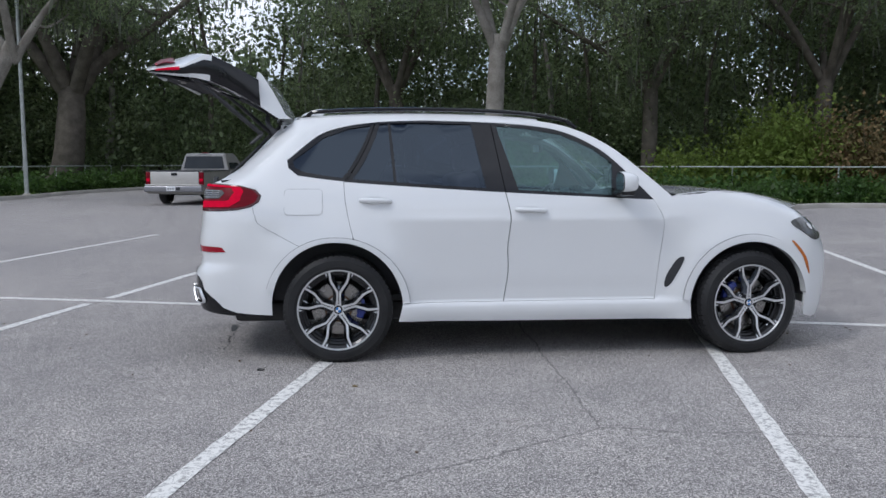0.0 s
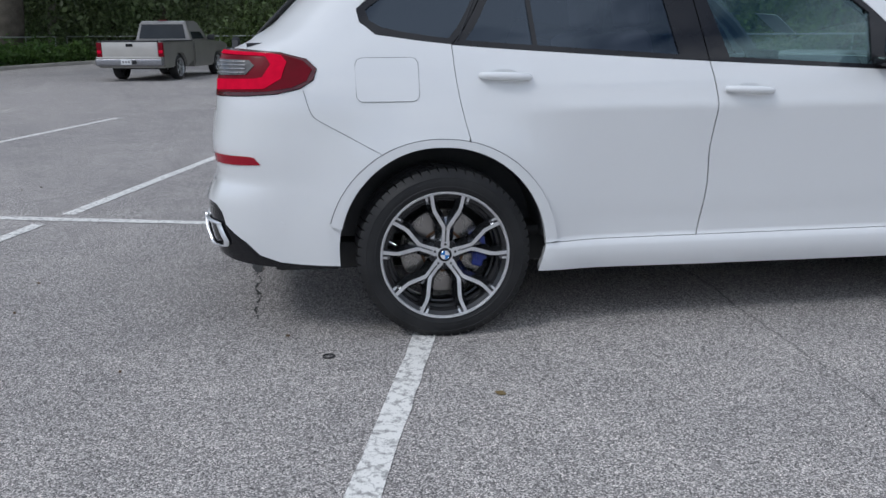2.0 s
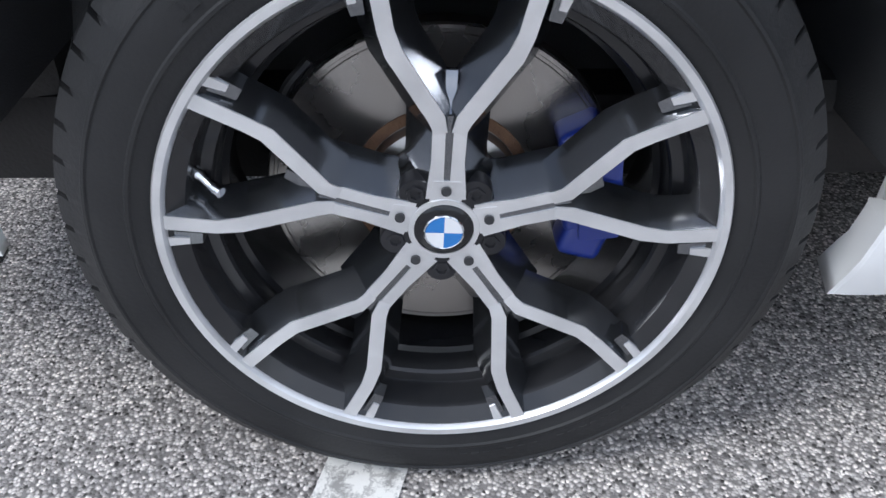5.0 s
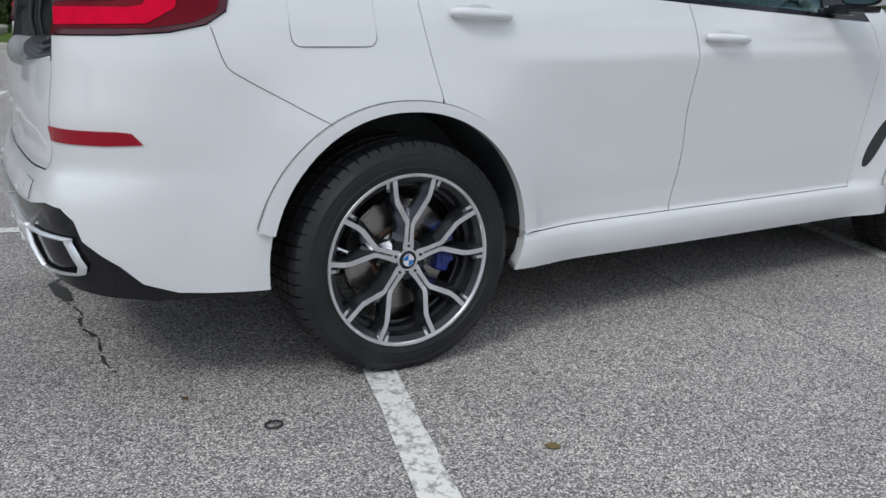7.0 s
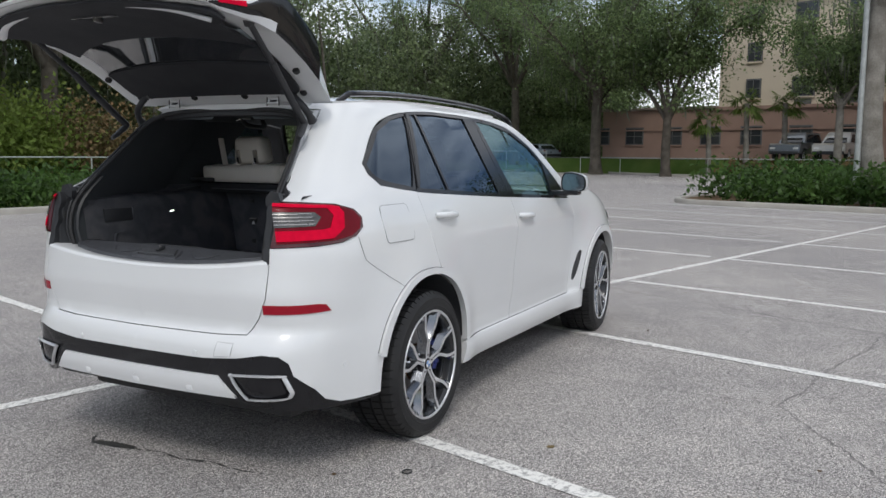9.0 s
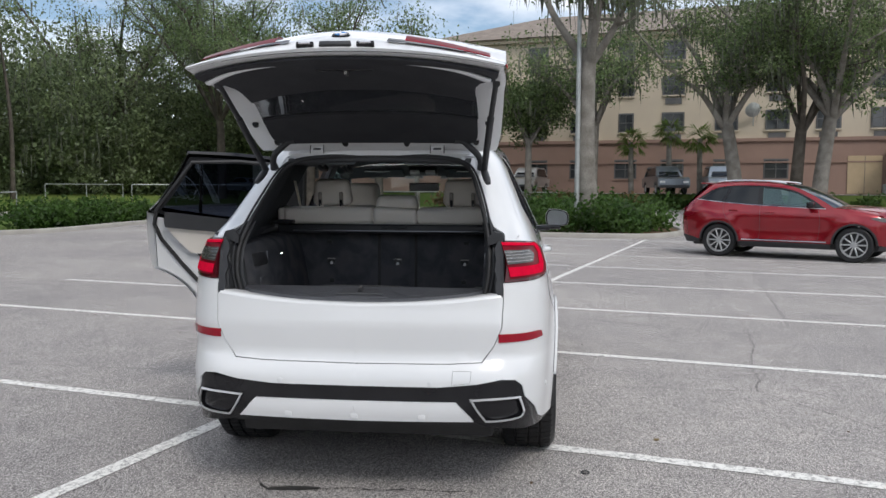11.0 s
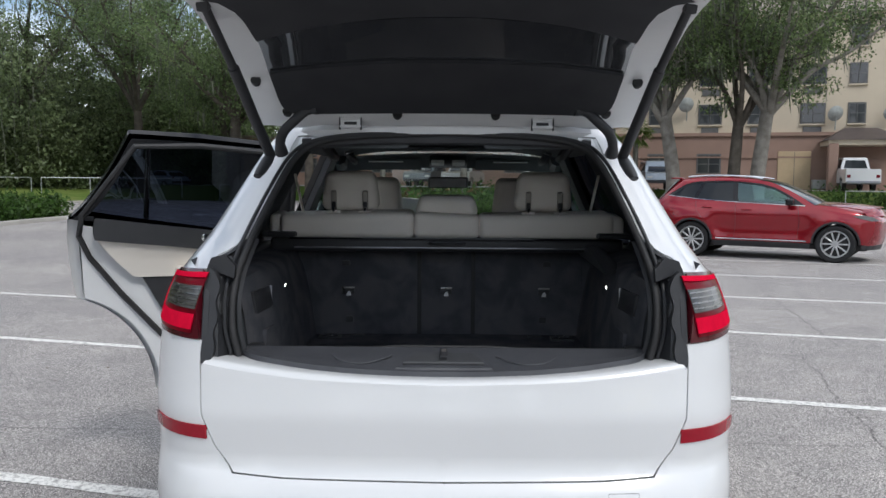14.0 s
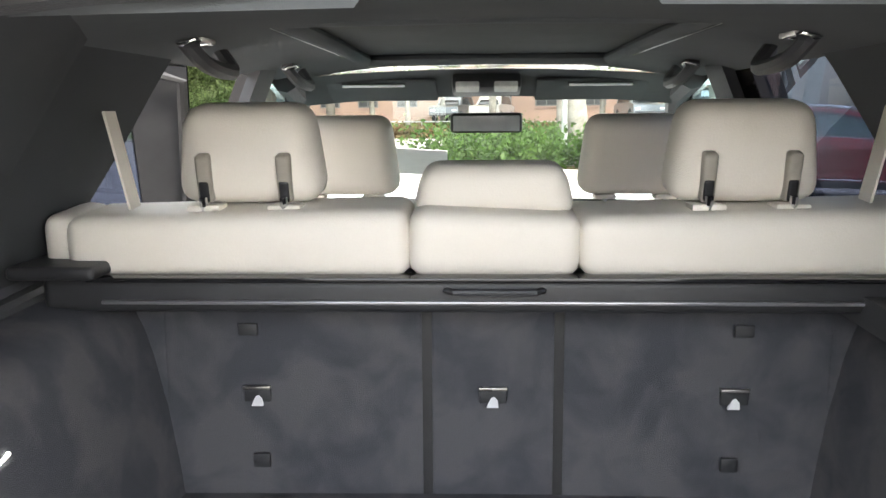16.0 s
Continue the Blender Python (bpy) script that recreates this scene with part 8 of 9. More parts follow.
def window(v, z, w=1.35, h=1.2, vent=True):
    fr = bmesh.new()
    box((0.12, w + 0.16, h + 0.16), (U0 - 0.02, v, z), 0.015, 1, fr)
    win = part("window", fr, WFRAME, hotel, "dark framed sash window")
    for s in (-1, 1):
        part("pane", box((0.03, w / 2 - 0.05, h - 0.06), (U0 - 0.085, v + s * (w / 4 + 0.005), z), 0.004, 1), PANE, win)
    part("glazing_bar", box((0.05, 0.05, h), (U0 - 0.095, v, z)), WFRAME, win)
    part("meeting_rail", box((0.045, w, 0.05), (U0 - 0.095, v, z)), WFRAME, win)
    part("sill", box((0.16, w + 0.25, 0.09), (U0 - 0.07, v, z - h / 2 - 0.1), 0.01, 1), CREAM if z > BAND else ROSE, win)
    if vent:
        g = part("vent_grille", box((0.08, 1.1, 0.42), (U0 - 0.03, v, z - h / 2 - 0.45), 0.01, 1), WFRAME, win)


cols = [-31.5, -27.5, -23, -19.5, -16.2, -13.0, -10.4, -7.2, -4.1, -0.9, 2.6, 5.8, 9.0, 12.2, 15.6, 19.0, 22.0, 25.0, 28.2, 31.2]
for v in cols:
    for z in (6.0, 8.5, 10.9) if v < V1 - 1 else ():
        narrow = v in (-13.0, 5.8, 19.0)
        window(v, z, 0.9 if narrow else 1.35, 1.2, not narrow)
    if v not in (-10.4, -13.0, -7.2):
        window(v, 2.75, 1.4, 1.2, False)
door = part("service_door", box((0.14, 2.0, 2.45), (U0 - 0.06, -9.4, FLOORZ + 1.25), 0.02, 1), TANDOOR, hotel, "tan double service door")
part("door_split", box((0.16, 0.03, 2.4), (U0 - 0.065, -9.4, FLOORZ + 1.25)), WFRAME, door)
porch = part("porch_roof", loft([[(U0 - 3.4, -15.4, 4.15), (U0 - 3.4, -10.8, 4.15)], [(U0 - 1.0, -14.0, 5.0), (U0 - 1.0, -12.2, 5.0)]]), DARKROOF, hotel, "dark hipped porch roof", smooth=0)
part("porch_side", loft([[(U0 - 3.4, -15.4, 4.15), (U0 - 1.0, -14.0, 5.0)], [(U0 + 0.1, -15.4, 4.15), (U0 + 0.1, -14.0, 5.0)]]), DARKROOF, porch, smooth=0)
part("porch_side", loft([[(U0 - 3.4, -10.8, 4.15), (U0 - 1.0, -12.2, 5.0)], [(U0 + 0.1, -10.8, 4.15), (U0 + 0.1, -12.2, 5.0)]]), DARKROOF, porch, smooth=0)
part("porch_beam", box((3.3, 4.4, 0.28), (U0 - 1.6, -13.1, 4.0)), CREAM, porch, smooth=0)
for v in (-15.0, -11.2):
    part("porch_column", box((0.55, 0.55, 2.9), (U0 - 3.0, v, FLOORZ + 1.4), 0.03, 1), ROSE, porch)
for v, z in ((-11.7, 5.9), (-14.9, 5.9), (-2.6, 6.6)):
    dish = part("satellite_dish", lathe([(0, 0.0), (0.25, 0.03), (0.5, 0.14), (0.5, 0.16), (0.25, 0.06), (0, 0.03)], 24, Matrix.Translation((U0 - 0.7, v, z)) @ Matrix.Rotation(radians(-70), 4, "Z") @ Matrix.Rotation(radians(20), 4, "X")), GALV, hotel, "grey satellite dish")
    part("dish_mast", tube([(U0 - 0.6, v, z - 0.1), (U0 - 0.3, v, z - 1.0)], 0.04, 8), GALV, dish)
part("wall_unit", box((0.7, 0.9, 0.6), (U0 - 0.45, -10.9, FLOORZ + 0.35), 0.03, 1), GALV, hotel, "outdoor air-conditioning unit")

# ---- other vehicles ----
REDPAINT = mat("metallic_red_paint", (0.30, 0.004, 0.014), 0.25, 0.5, vary=(0.25, 0.0035, 0.012), scale=2, coat=1.0)
SILVER = mat("pewter_truck_paint", (0.30, 0.285, 0.265), 0.38, 0.35, vary=(0.26, 0.25, 0.235), scale=2, coat=0.7)
LIGHTSILVER = mat("pale_silver_paint", (0.52, 0.50, 0.47), 0.38, 0.3, vary=(0.47, 0.455, 0.43), scale=2, coat=0.7)
GREYPAINT = mat("grey_car_paint", (0.16, 0.18, 0.20), 0.3, 0.3, vary=(0.13, 0.15, 0.17), scale=2, coat=1.0)
BLUEGREY = mat("pale_blue_car_paint", (0.42, 0.48, 0.55), 0.3, 0.2, vary=(0.38, 0.44, 0.5), scale=2, coat=1.0)
DARKGLASS = mat("dark_car_glass", (0.012, 0.015, 0.018), 0.05, vary=(0.02, 0.023, 0.026), scale=2, spec=0.4)
ALLOY = mat("silver_alloy", (0.60, 0.61, 0.62), 0.3, 0.7, vary=(0.5, 0.51, 0.52), scale=12)


def simple_wheel(parent, x, y, r, sign, spokes=10, width=0.22, rim=0.72):
    """A wheel with tyre, dish and spokes, as a part of its car."""
    m = Matrix.Translation((x, y, r)) @ Matrix.Diagonal((1, -sign, 1, 1))
    tyre = lathe([(r * rim, 0.01), (r * 0.80, 0), (r * 0.93, 0.004), (r, 0.03), (r, width - 0.03), (r * 0.93, width), (r * rim, width), (r * rim, 0.01)], 40, m)
    w = part("wheel", tyre, TYRE, parent, "black tyre on a silver alloy wheel")
    part("rim", lathe([(r * rim, 0.012), (r * (rim - 0.05), 0.012), (r * (rim - 0.08), 0.05), (r * (rim - 0.08), 0.14), (r * rim, 0.14), (r * rim, 0.012)], 32, m), ALLOY, w)
    part("rim_back", lathe([(0, 0.09), (r * rim, 0.09), (r * rim, 0.10), (0, 0.10)], 24, m), RUBBER, w)
    for k in range(spokes):
        b = box((r * rim * 0.86, 0.03, r * 0.085), Matrix.Translation((r * rim * 0.52, 0.04, 0)), 0.006, 1)
        bmesh.ops.transform(b, matrix=m @ Matrix.Rotation(2 * math.pi * k / spokes, 4, "Y"), verts=b.verts)
        part("wheel_spoke", b, ALLOY, w)
    part("wheel_cap", lathe([(0, 0.015), (r * 0.13, 0.02), (r * 0.16, 0.05), (0, 0.05)], 16, m), ALLOY, w)


# red crossover parked across the lane
suv = thing("red_crossover", "shiny red crossover with silver roof rails parked across the bays", "car")
red = Shell(
    plan=[(-0.98, 0), (-0.978, 0.12), (-0.97, 0.35), (-0.90, 0.66), (-0.78, 0.80), (-0.55, 0.885), (-0.2, 0.92), (0.5, 0.93), (1.3, 0.93), (2.1, 0.925), (2.7, 0.915), (3.08, 0.85), (3.30, 0.72), (3.44, 0.5), (3.52, 0.12), (3.525, 0)],
    rear=table([(0.26, -0.88), (0.45, -0.97), (0.8, -0.985), (1.0, -0.95), (1.15, -0.86), (1.35, -0.66), (1.5, -0.50), (1.62, -0.36)], 0.03),
    front=table([(0.26, 3.42), (0.45, 3.50), (0.80, 3.525), (0.94, 3.45), (1.02, 3.22), (1.09, 2.8), (1.6, 2.6)], 0.03),
    wide=table([(0.24, 0.86), (0.36, 0.915), (0.52, 0.895), (0.62, 0.89), (0.86, 0.925), (0.98, 0.912), (1.08, 0.87), (1.58, 0.64), (1.65, 0.54)], 0.02),
    wide_plain=table([(0.24, 0.86), (0.5, 0.91), (0.8, 0.925), (0.98, 0.91), (1.08, 0.87), (1.56, 0.63), (1.63, 0.52)], 0.03),
    wheels=[(0, 0.36), (2.71, 0.36)], hinge=(0.2, 2.3), crease=(0.1, 0.6, 2.0, 2.4), flare=0.03, arch=0.43)
red_top = smooth_line([(2.32, 1.09), (2.08, 1.24), (1.80, 1.39), (1.48, 1.525), (1.05, 1.60), (0.5, 1.625), (0.0, 1.610), (-0.42, 1.565)], 5)
red_dlo = [tuple(p) for p in smooth_line([(-0.56, 1.245), (0.3, 1.165), (1.2, 1.115), (2.16, 1.075)], 5)] + [tuple(p) for p in smooth_line([(2.16, 1.075), (1.92, 1.235), (1.62, 1.40), (1.28, 1.50), (0.75, 1.548), (0.2, 1.545), (-0.18, 1.48), (-0.56, 1.245)], 5)][1:-1]
outline = ([(red.back(0, 0.98), 0.98), (red.back(0.5, 1.0), 1.0), (red.back(0.66, 1.1), 1.1), (red.back(0.62, 1.3), 1.3), (red.back(0.56, 1.5), 1.5)]
           + red.flank([tuple(p) for p in red_top[::-1]] + [(2.6, 1.075), (2.9, 1.05), (3.15, 1.005)]) + [(red.u[-1] - 0.3, 0.95), (red.u[-1], 0.93), (red.u[-1], 0.34)]
           + red.flank([(3.25, 0.34)] + arc(2.71, 0.36, 0.43, 0, 180, 30) + [(2.2, 0.36), (0.5, 0.36)] + arc(0, 0.36, 0.43, 0, 180, 30) + [(-0.6, 0.42)]) + [(red.back(0.5, 0.5), 0.5), (red.back(0, 0.5), 0.5)])
for s in (-1, 1):
    side = red.panel("body_side", outline, REDPAINT, suv, s, [red.flank(red_dlo)], step=0.06, label="metallic red body side")
    red.panel("window_surround", shrink(red.flank(red_dlo), -0.004), BLACKGLOSS, side, s, [red.flank(h) for h in ([(-0.45, 1.25), (0.0, 1.205), (0.13, 1.515), (-0.14, 1.46)], [(0.07, 1.20), (0.80, 1.16), (0.76, 1.525), (0.20, 1.518)], [(0.90, 1.155), (1.96, 1.105), (1.84, 1.24), (1.56, 1.39), (1.24, 1.475), (0.86, 1.52)])], off=-0.006, flange=0.03)
    for h, g in (([(-0.45, 1.25), (0.0, 1.205), (0.13, 1.515), (-0.14, 1.46)], DARKGLASS), ([(0.07, 1.20), (0.80, 1.16), (0.76, 1.525), (0.20, 1.518)], DARKGLASS), ([(0.90, 1.155), (1.96, 1.105), (1.84, 1.24), (1.56, 1.39), (1.24, 1.475), (0.86, 1.52)], CLEAR)):
        red.panel("side_window", shrink(red.flank(h), -0.006), g, side, s, off=-0.012, flange=0)
    part("chrome_sill_line", tube([(p * [1, s, 1] + [0, 0.012 * s, 0]) for p in (red.surf(red.side(x, 0.395), 0.395) for x in np.linspace(0.5, 2.2, 12))], 0.012, 6), CHROME, side)
    part("belt_chrome", tube([(p * [1, s, 1] + [0, 0.003 * s, 0]) for p in (red.surf(red.side(x, z), z) for x, z in red_dlo[:16])], 0.008, 6), CHROME, side)
    red.panel("lower_cladding", red.flank([(0.47, 0.25), (0.43, 0.345), (0.7, 0.362), (2.0, 0.362), (2.28, 0.345), (2.24, 0.25)]), BLACK, suv, s, off=0.008, flange=0.04)
    for wx in (0, 2.71):
        red.panel("arch_cladding", red.flank(arc(wx, 0.36, 0.43, 0, 180, 30) + arc(wx, 0.36, 0.392, 180, 0, 30)), BLACK, suv, s, off=0.004, flange=0.05, step=0.04)
        part("wheel_well", loft([[(wx + 0.40 * math.cos(radians(a)), y * s, 0.36 + 0.40 * math.sin(radians(a))) for y in (0.90, 0.55)] for a in range(0, 181, 12)]), RUBBER, suv)
        simple_wheel(suv, wx, 0.915 * s, 0.36, s, 10)
    red.panel("rear_cladding", [(red.back(0, 0.505), 0.505), (red.back(0.5, 0.505), 0.505)] + red.flank([(-0.62, 0.425), (-0.44, 0.37), (-0.44, 0.27), (-0.6, 0.29)]) + [(red.back(0.5, 0.30), 0.30), (red.back(0, 0.30), 0.30)], BLACK, suv, s, off=0.0)
    red.panel("front_cladding", red.flank([(3.14, 0.345), (3.3, 0.345)]) + [(red.u[-1], 0.35), (red.u[-1], 0.25), (red.u[-1] - 0.4, 0.25)] + red.flank([(3.14, 0.26)]), BLACK, suv, s, off=0.0)
    red.panel("tail_lamp", [(red.back(0.15, 0.93), 0.93), (red.back(0.6, 0.95), 0.95)] + red.flank([(-0.60, 0.965), (-0.56, 0.93), (-0.70, 0.87)]) + [(red.back(0.6, 0.87), 0.87), (red.back(0.15, 0.88), 0.88)], REDLENS, suv, s, off=0.006, flange=0.01)
    red.panel("headlight", red.flank([(2.98, 0.90), (3.12, 0.925), (3.33, 0.875), (3.41, 0.81), (3.30, 0.805), (3.10, 0.855)]), SMOKE, suv, s, off=0.006, flange=0.01)
    for x, z in ((0.30, 1.02), (1.08, 0.985)):
        p = red.surf(red.side(x, z), z)
        part("door_handle", box((0.19, 0.03, 0.03), (x, (p[1] + 0.018) * s, z), 0.012, 2), REDPAINT, suv)
    for line in ([(0.06, 1.19), (0.10, 0.95), (0.30, 0.68), (0.45, 0.40)], [(0.86, 1.14), (0.87, 0.7), (0.84, 0.37)], [(2.02, 1.08), (2.06, 0.8), (2.02, 0.37)]):
        part("door_seam", tube([red.surf(red.side(x, z), z) * [1, s, 1] for x, z in smooth_line(line, 6)], 0.0035, 5), RUBBER, suv)
    m = part("door_mirror", box((0.15, 0.20, 0.13), (1.90, 1.01 * s, 1.15), 0.045, 3), BLACKGLOSS, suv)
    line = [red.surf(red.side(x, z - 0.02), z - 0.02) for x, z in red_top if -0.25 < x < 1.35]
    part("roof_rail", tube([(p[0], (p[1] - 0.03) * s, p[2] + 0.055) for p in line], 0.017, 8), CHROME, suv)
def red_span(pts, crown, push):
    rows = []
    for k, (x, z) in enumerate(pts):
        e = red.surf(red.side(x, z), z)
        p = push[k] if hasattr(push, "__len__") else push
        rows.append([(e[0] + p * (1 - t * t), e[1] * t, e[2] + crown * (1 - t * t)) for t in np.linspace(-1, 1, 13)])
    return rows
rt = [tuple(p) for p in red_top if p[0] < 1.25]
part("roof", loft(red_span(rt, 0.03, 0), -0.01), REDPAINT, suv)
part("nose_cap", loft([[(3.38 - 0.27 * t * t, 0.80 * t, 1.055 - 0.05 * t * t) for t in np.linspace(-1, 1, 13)], [(3.46 - 0.28 * t * t, 0.78 * t, 0.99 - 0.03 * t * t) for t in np.linspace(-1, 1, 13)], [(3.515 - 0.29 * t * t, 0.74 * t, 0.90) for t in np.linspace(-1, 1, 13)]]), REDPAINT, suv)
ws = [tuple(p) for p in red_top if p[0] > 1.2]
part("windscreen", loft(red_span(ws, 0.02, list(np.linspace(0.16, 0.04, len(ws))))), DARKGLASS, suv)
part("bonnet", loft(red_span([(2.32, 1.085), (2.6, 1.075), (2.9, 1.05), (3.15, 1.005)], 0.05, [0.12, 0.13, 0.2, 0.30]), -0.01), REDPAINT, suv)
part("rear_window", loft([[(-0.42 - 0.02 * (1 - t * t), 0.56 * t, 1.565 + 0.03 * (1 - t * t)) for t in np.linspace(-1, 1, 9)], [(-0.84 - 0.06 * (1 - t * t), 0.68 * t, 1.08) for t in np.linspace(-1, 1, 9)]]), DARKGLASS, suv)
part("tailgate_top", loft([[(-0.84 - 0.06 * (1 - t * t), 0.70 * t, 1.085) for t in np.linspace(-1, 1, 9)], [(-0.92 - 0.06 * (1 - t * t), 0.72 * t, 0.97) for t in np.linspace(-1, 1, 9)]]), REDPAINT, suv)
part("spoiler", box((0.22, 1.1, 0.03), (-0.44, 0, 1.60), 0.012, 2), REDPAINT, suv)
part("underbody", box((3.9, 1.4, 0.2), (1.3, 0, 0.33), 0.05, 2), RUBBER, suv)
part("cabin", box((2.0, 1.2, 0.3), (0.9, 0, 0.95), 0.08, 2), TRIM, suv)
suv.matrix_basis = LOT @ Matrix.Translation((15.36, -2.53, 0)) @ Matrix.Rotation(radians(-105.8), 4, "Z")


def side_body(outline, width, tumble, name, material, parent, label="", z_waist=1.0, bevel=0.03):
    """A solid cut to a side outline (x, z), narrowing above the waist."""
    b = prism(outline, width, Matrix.Translation((0, -width / 2, 0)) @ Matrix.Rotation(radians(90), 4, "X"), 0)
    for v in b.verts:
        v.co.y *= 1 - tumble * max(0, v.co.z - z_waist)
    bmesh.ops.bevel(b, geom=[e for e in b.edges if len(e.link_faces) == 2 and e.calc_face_angle(0) > 0.9], offset=bevel, segments=2, affect="EDGES")
    lo = min(v.co.y for v in b.verts)
    hi = max(v.co.y for v in b.verts)
    for v in b.verts:
        v.co.y -= (lo + hi) / 2
    return part(name, b, material, parent, label, smooth=35)


# pewter pickup at the north end
truck = thing("pickup_truck", "pewter single-cab pickup with a pale tailgate and chrome wheels", "pickup truck")
side_body([(-1.12, 0.36), (-1.12, 1.06), (1.02, 1.08), (1.02, 0.5), (0.55, 0.36), (0.42, 0.36), (0.36, 0.55), (0.2, 0.70), (0, 0.745), (-0.2, 0.70), (-0.36, 0.55), (-0.42, 0.36)], 1.94, 0.05, "bed", SILVER, truck, "pewter cargo bed")
side_body([(1.04, 0.32), (1.04, 1.09), (2.45, 1.08), (3.6, 1.02), (3.92, 0.95), (4.0, 0.6), (3.95, 0.36), (3.46, 0.36), (3.40, 0.55), (3.24, 0.70), (3.05, 0.745), (2.85, 0.70), (2.69, 0.55), (2.63, 0.36), (2.5, 0.32)], 1.94, 0.05, "cab_body", SILVER, truck, "pewter cab and bonnet")
cab = side_body([(1.07, 1.07), (1.16, 1.60), (1.24, 1.655), (1.95, 1.66), (2.08, 1.62), (2.62, 1.07)], 1.72, 0.32, "cab", SILVER, truck, "pewter cab roof", 1.07)
part("rear_window", loft([[(1.055 + (z - 1.07) * 0.17, y * (1 - 0.28 * (z - 1.15)), z) for y in (-0.72, 0, 0.72)] for z in (1.14, 1.35, 1.55)], 0.012), DARKGLASS, cab, "dark rear window")
for s in (-1, 1):
    part("side_window", loft([[(1.27 + (z - 1.13) * 0.17 + f * (0.98 - (z - 1.13) * 1.05), (0.86 - 0.32 * (z - 1.07) + 0.012) * s, z) for f in (0, 0.5, 1)] for z in (1.13, 1.34, 1.56)]), DARKGLASS, cab, "dark cab side window")
    part("tail_lamp", box((0.06, 0.15, 0.40), (-1.105, 0.885 * s, 0.85), 0.02, 2), REDLENS, truck, "tall red tail lamp")
    part("lamp_reverse", box((0.065, 0.12, 0.09), (-1.11, 0.885 * s, 0.80), 0.01, 1), REDBAR, truck)
    part("door_mirror", box((0.12, 0.22, 0.16), (2.32, 1.04 * s, 1.17), 0.03, 2), BLACK, truck)
    for x in (0.0, 3.05):
        simple_wheel(truck, x, 0.96 * s, 0.35, s, 5, 0.24, 0.74)
    part("door_seam", tube([(1.10, 0.972 * s, 0.4), (1.10, 0.972 * s, 1.06)], 0.006, 5), RUBBER, truck)
    part("bed_rail", box((2.1, 0.09, 0.035), (-0.05, 0.92 * s, 1.085), 0.012, 2), BLACK, truck)
tg = part("tailgate", box((0.05, 1.60, 0.42), (-1.12, 0, 0.86), 0.02, 2), LIGHTSILVER, truck, "pale silver tailgate")
part("gate_handle", box((0.03, 0.20, 0.085), (-1.145, 0, 0.98), 0.012, 2), BLACKGLOSS, tg)
part("gate_trim", box((0.06, 1.62, 0.05), (-1.115, 0, 1.075), 0.015, 2), BLACK, tg)
bump = part("rear_bumper", box((0.16, 1.92, 0.19), (-1.20, 0, 0.52), 0.04, 3), CHROMEDARK, truck, "grey metal step bumper")
part("bumper_top", box((0.15, 1.86, 0.05), (-1.19, 0, 0.64), 0.015, 2), LIGHTSILVER, bump)
part("number_plate", box((0.012, 0.30, 0.15), (-1.285, 0.06, 0.53), 0.006, 1), CAPWHITE, bump, "pale plate with plain grey bars")
for dy in (-0.08, 0.0, 0.08):
    part("plate_bar", box((0.006, 0.05, 0.06), (-1.292, 0.06 + dy, 0.53)), CHROMEDARK, bump)
part("tow_bracket", box((0.06, 0.12, 0.10), (-1.285, -0.18, 0.53), 0.015, 2), BLACK, bump)
part("roof_lamp", box((0.05, 0.26, 0.03), (1.19, 0, 1.665), 0.01, 1), REDLENS, cab)
part("bed_floor", box((2.0, 1.5, 0.04), (-0.05, 0, 0.74)), RUBBER, truck)
part("underbody", box((4.6, 1.3, 0.2), (1.4, 0, 0.42), 0.05, 1), RUBBER, truck)
truck.matrix_basis = LOT @ Matrix.Translation((-10.85, 18.1, 0)) @ Matrix.Rotation(radians(91), 4, "Z")


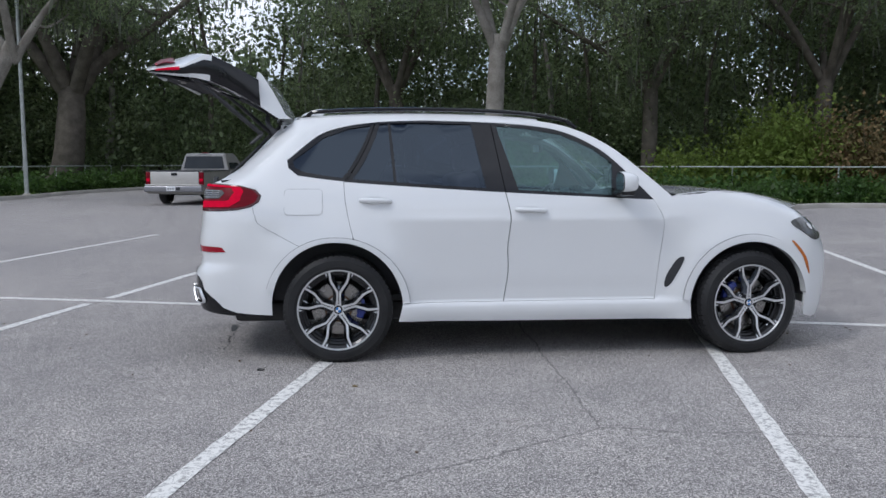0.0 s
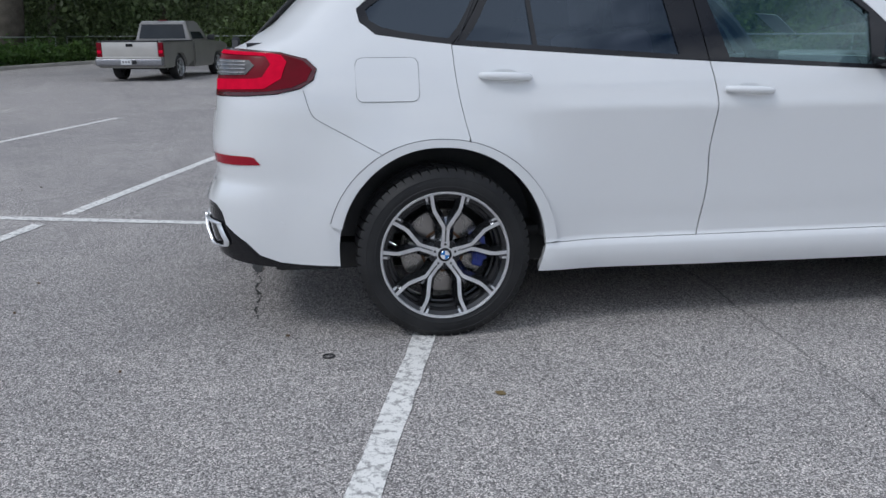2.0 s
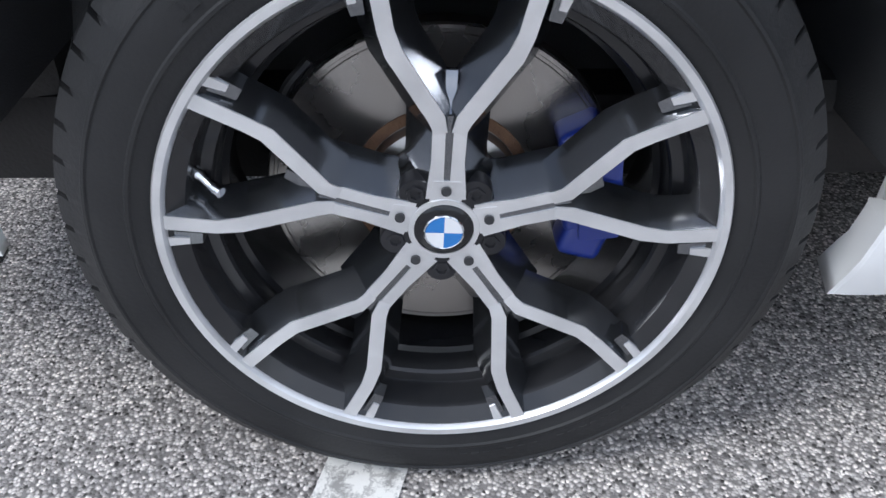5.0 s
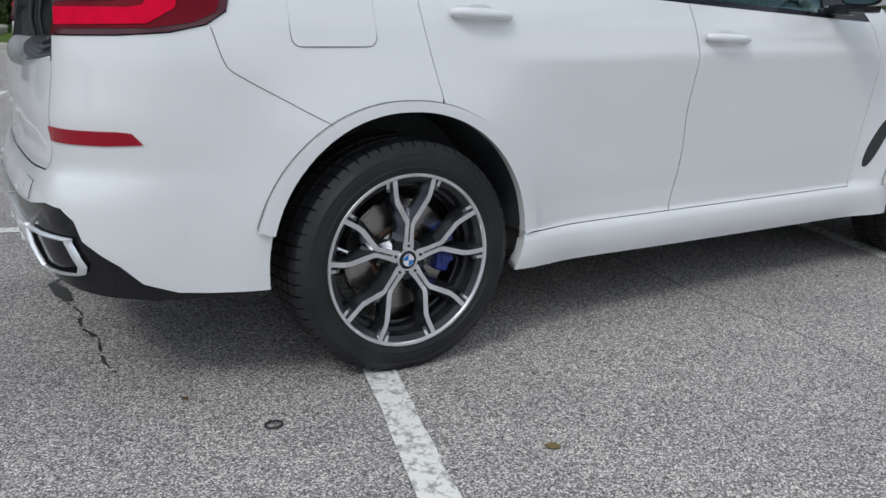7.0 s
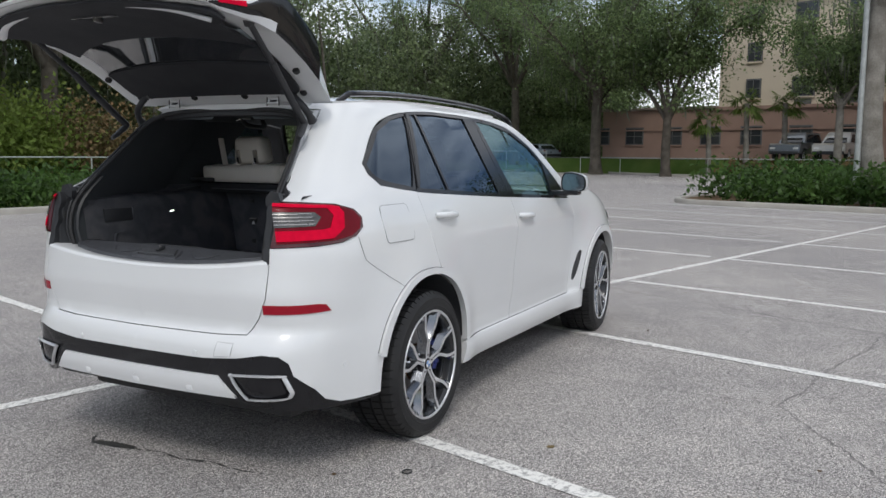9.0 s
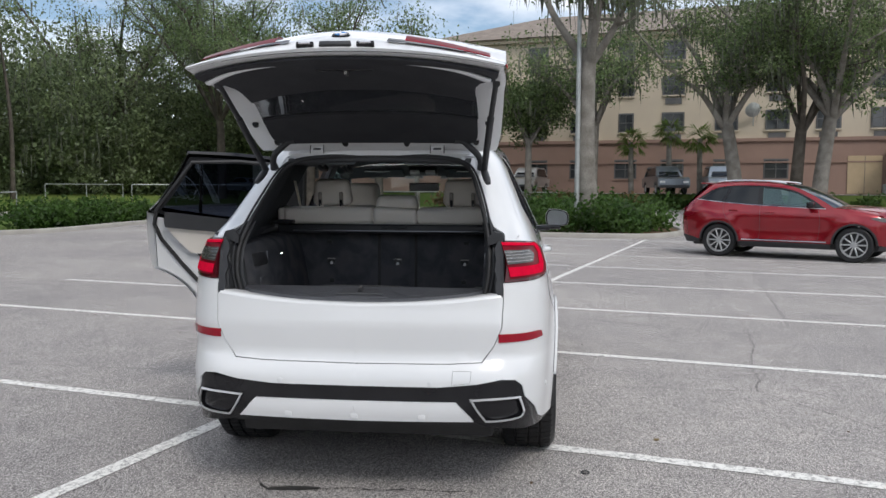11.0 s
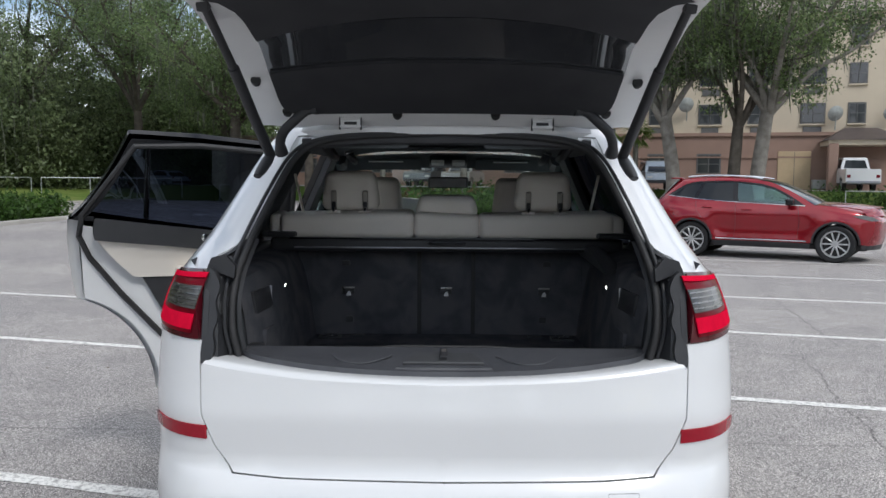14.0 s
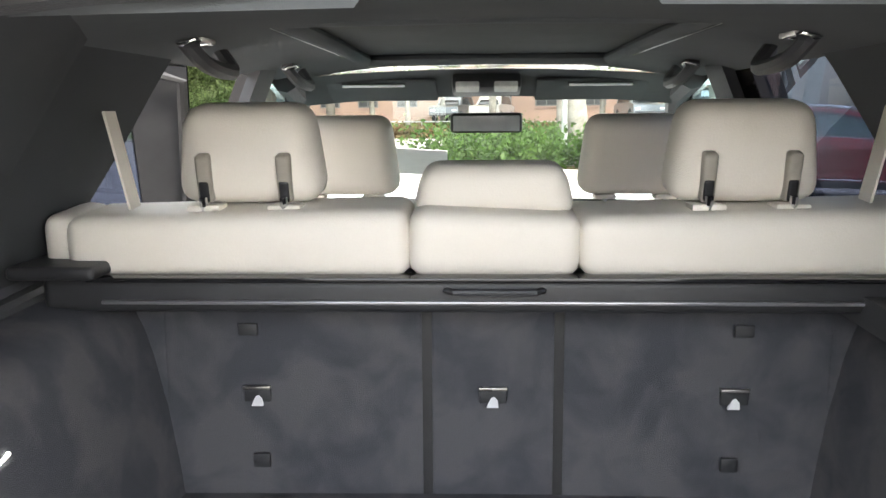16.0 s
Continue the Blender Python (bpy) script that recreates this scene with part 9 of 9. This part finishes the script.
def far_car(u, v, turn, material, kind, z, label):
    c = thing("parked_" + ("pickup" if kind == "pickup" else "car"), label, "pickup truck" if kind == "pickup" else "car", "cars by the building")
    if kind == "pickup":
        low = [(-1.2, 0.5), (-1.2, 1.28), (3.4, 1.28), (3.9, 1.18), (3.95, 0.5), (3.5, 0.45), (3.4, 0.75), (3.1, 0.85), (2.8, 0.75), (2.7, 0.45), (0.4, 0.45), (0.3, 0.75), (0, 0.85), (-0.3, 0.75), (-0.4, 0.45)]
        top = [(0.75, 1.27), (0.88, 1.92), (0.98, 2.0), (2.2, 2.0), (2.35, 1.93), (2.9, 1.28)]
    elif kind == "van":
        low = [(-0.9, 0.4), (-0.95, 1.0), (3.3, 1.05), (3.55, 0.95), (3.6, 0.45), (3.1, 0.4), (3.0, 0.65), (2.75, 0.74), (2.5, 0.65), (2.4, 0.4), (0.35, 0.4), (0.25, 0.65), (0, 0.74), (-0.25, 0.65), (-0.35, 0.4)]
        top = [(-0.92, 1.0), (-0.75, 1.66), (-0.6, 1.74), (1.6, 1.74), (1.75, 1.68), (2.45, 1.05)]
    else:
        low = [(-0.95, 0.35), (-1.0, 0.92), (0.0, 0.98), (3.0, 0.92), (3.5, 0.8), (3.55, 0.4), (3.1, 0.35), (3.0, 0.58), (2.75, 0.67), (2.5, 0.58), (2.4, 0.35), (0.35, 0.35), (0.25, 0.58), (0, 0.67), (-0.25, 0.58), (-0.35, 0.35)]
        top = [(-0.55, 0.95), (0.0, 1.38), (0.2, 1.44), (1.3, 1.46), (1.45, 1.42), (2.25, 0.95)]
    side_body(low, 1.9, 0.04, "body", material, c)
    cabin = side_body(top, 1.66, 0.30, "cabin", material, c, "", top[0][1])
    cx = sum(p[0] for p in top) / len(top)
    zt, zb = max(p[1] for p in top), top[0][1]
    shrunk = [(cx + (x - cx) * 0.86, zb + 0.06 + (z_ - zb) * 0.80) for x, z_ in top]
    win = side_body(shrunk, 1.70, 0.30, "side_glass", DARKGLASS, cabin, "", zb)
    ends = [((x - cx) * 1.012 + cx, zb + 0.05 + (z_ - zb) * 0.84) for x, z_ in top]
    side_body(ends, 1.40, 0.34, "end_glass", DARKGLASS, cabin, "", zb)
    xf, xb = max(p[0] for p in low), min(p[0] for p in low)
    wb = {"pickup": 3.1}.get(kind, 2.75)
    for s in (-1, 1):
        for x in (0, wb):
            simple_wheel(c, x, 0.93 * s, 0.36 if kind == "pickup" else 0.32, s, 6)
        part("tail_lamp", box((0.06, 0.22, 0.2), (xb + 0.02, 0.78 * s, 0.86), 0.02, 1), REDLENS, c)
        part("headlight", box((0.08, 0.34, 0.15), (xf - 0.05, 0.70 * s, 0.74), 0.03, 1), LAMPLENS, c)
    part("bumper", box((0.14, 1.8, 0.2), (xf + 0.0, 0, 0.48), 0.05, 2), BLACK, c)
    part("rear_bumper", box((0.14, 1.8, 0.2), (xb - 0.0, 0, 0.5), 0.05, 2), CHROMEDARK if kind == "pickup" else BLACK, c)
    c.matrix_basis = LOT @ Matrix.Translation((u, v, z)) @ Matrix.Rotation(radians(turn), 4, "Z")
    return c


far_car(50.4, 2.9, 200, GREYPAINT, "van", 1.08, "dark grey car parked nose-out by the building")
far_car(50.6, -0.6, 190, BLUEGREY, "van", 1.08, "pale blue car parked nose-out by the building")
far_car(50.6, -12.4, 2, PAINT, "pickup", 1.08, "white pickup parked tail-out by the building")
far_car(49.8, -16.8, 200, LIGHTSILVER, "van", 1.08, "silver car parked nose-out by the building")
far_car(52.4, 14.4, 180, GREYPAINT, "van", 1.08, "dark grey car parked nose-out by the building")
far_car(52.4, 11.8, 180, LIGHTSILVER, "van", 1.08, "silver car parked nose-out by the building")
far_car(55.9, 37.3, 70, BLUEGREY, "sedan", 0.75, "pale blue car parked beyond the fence")
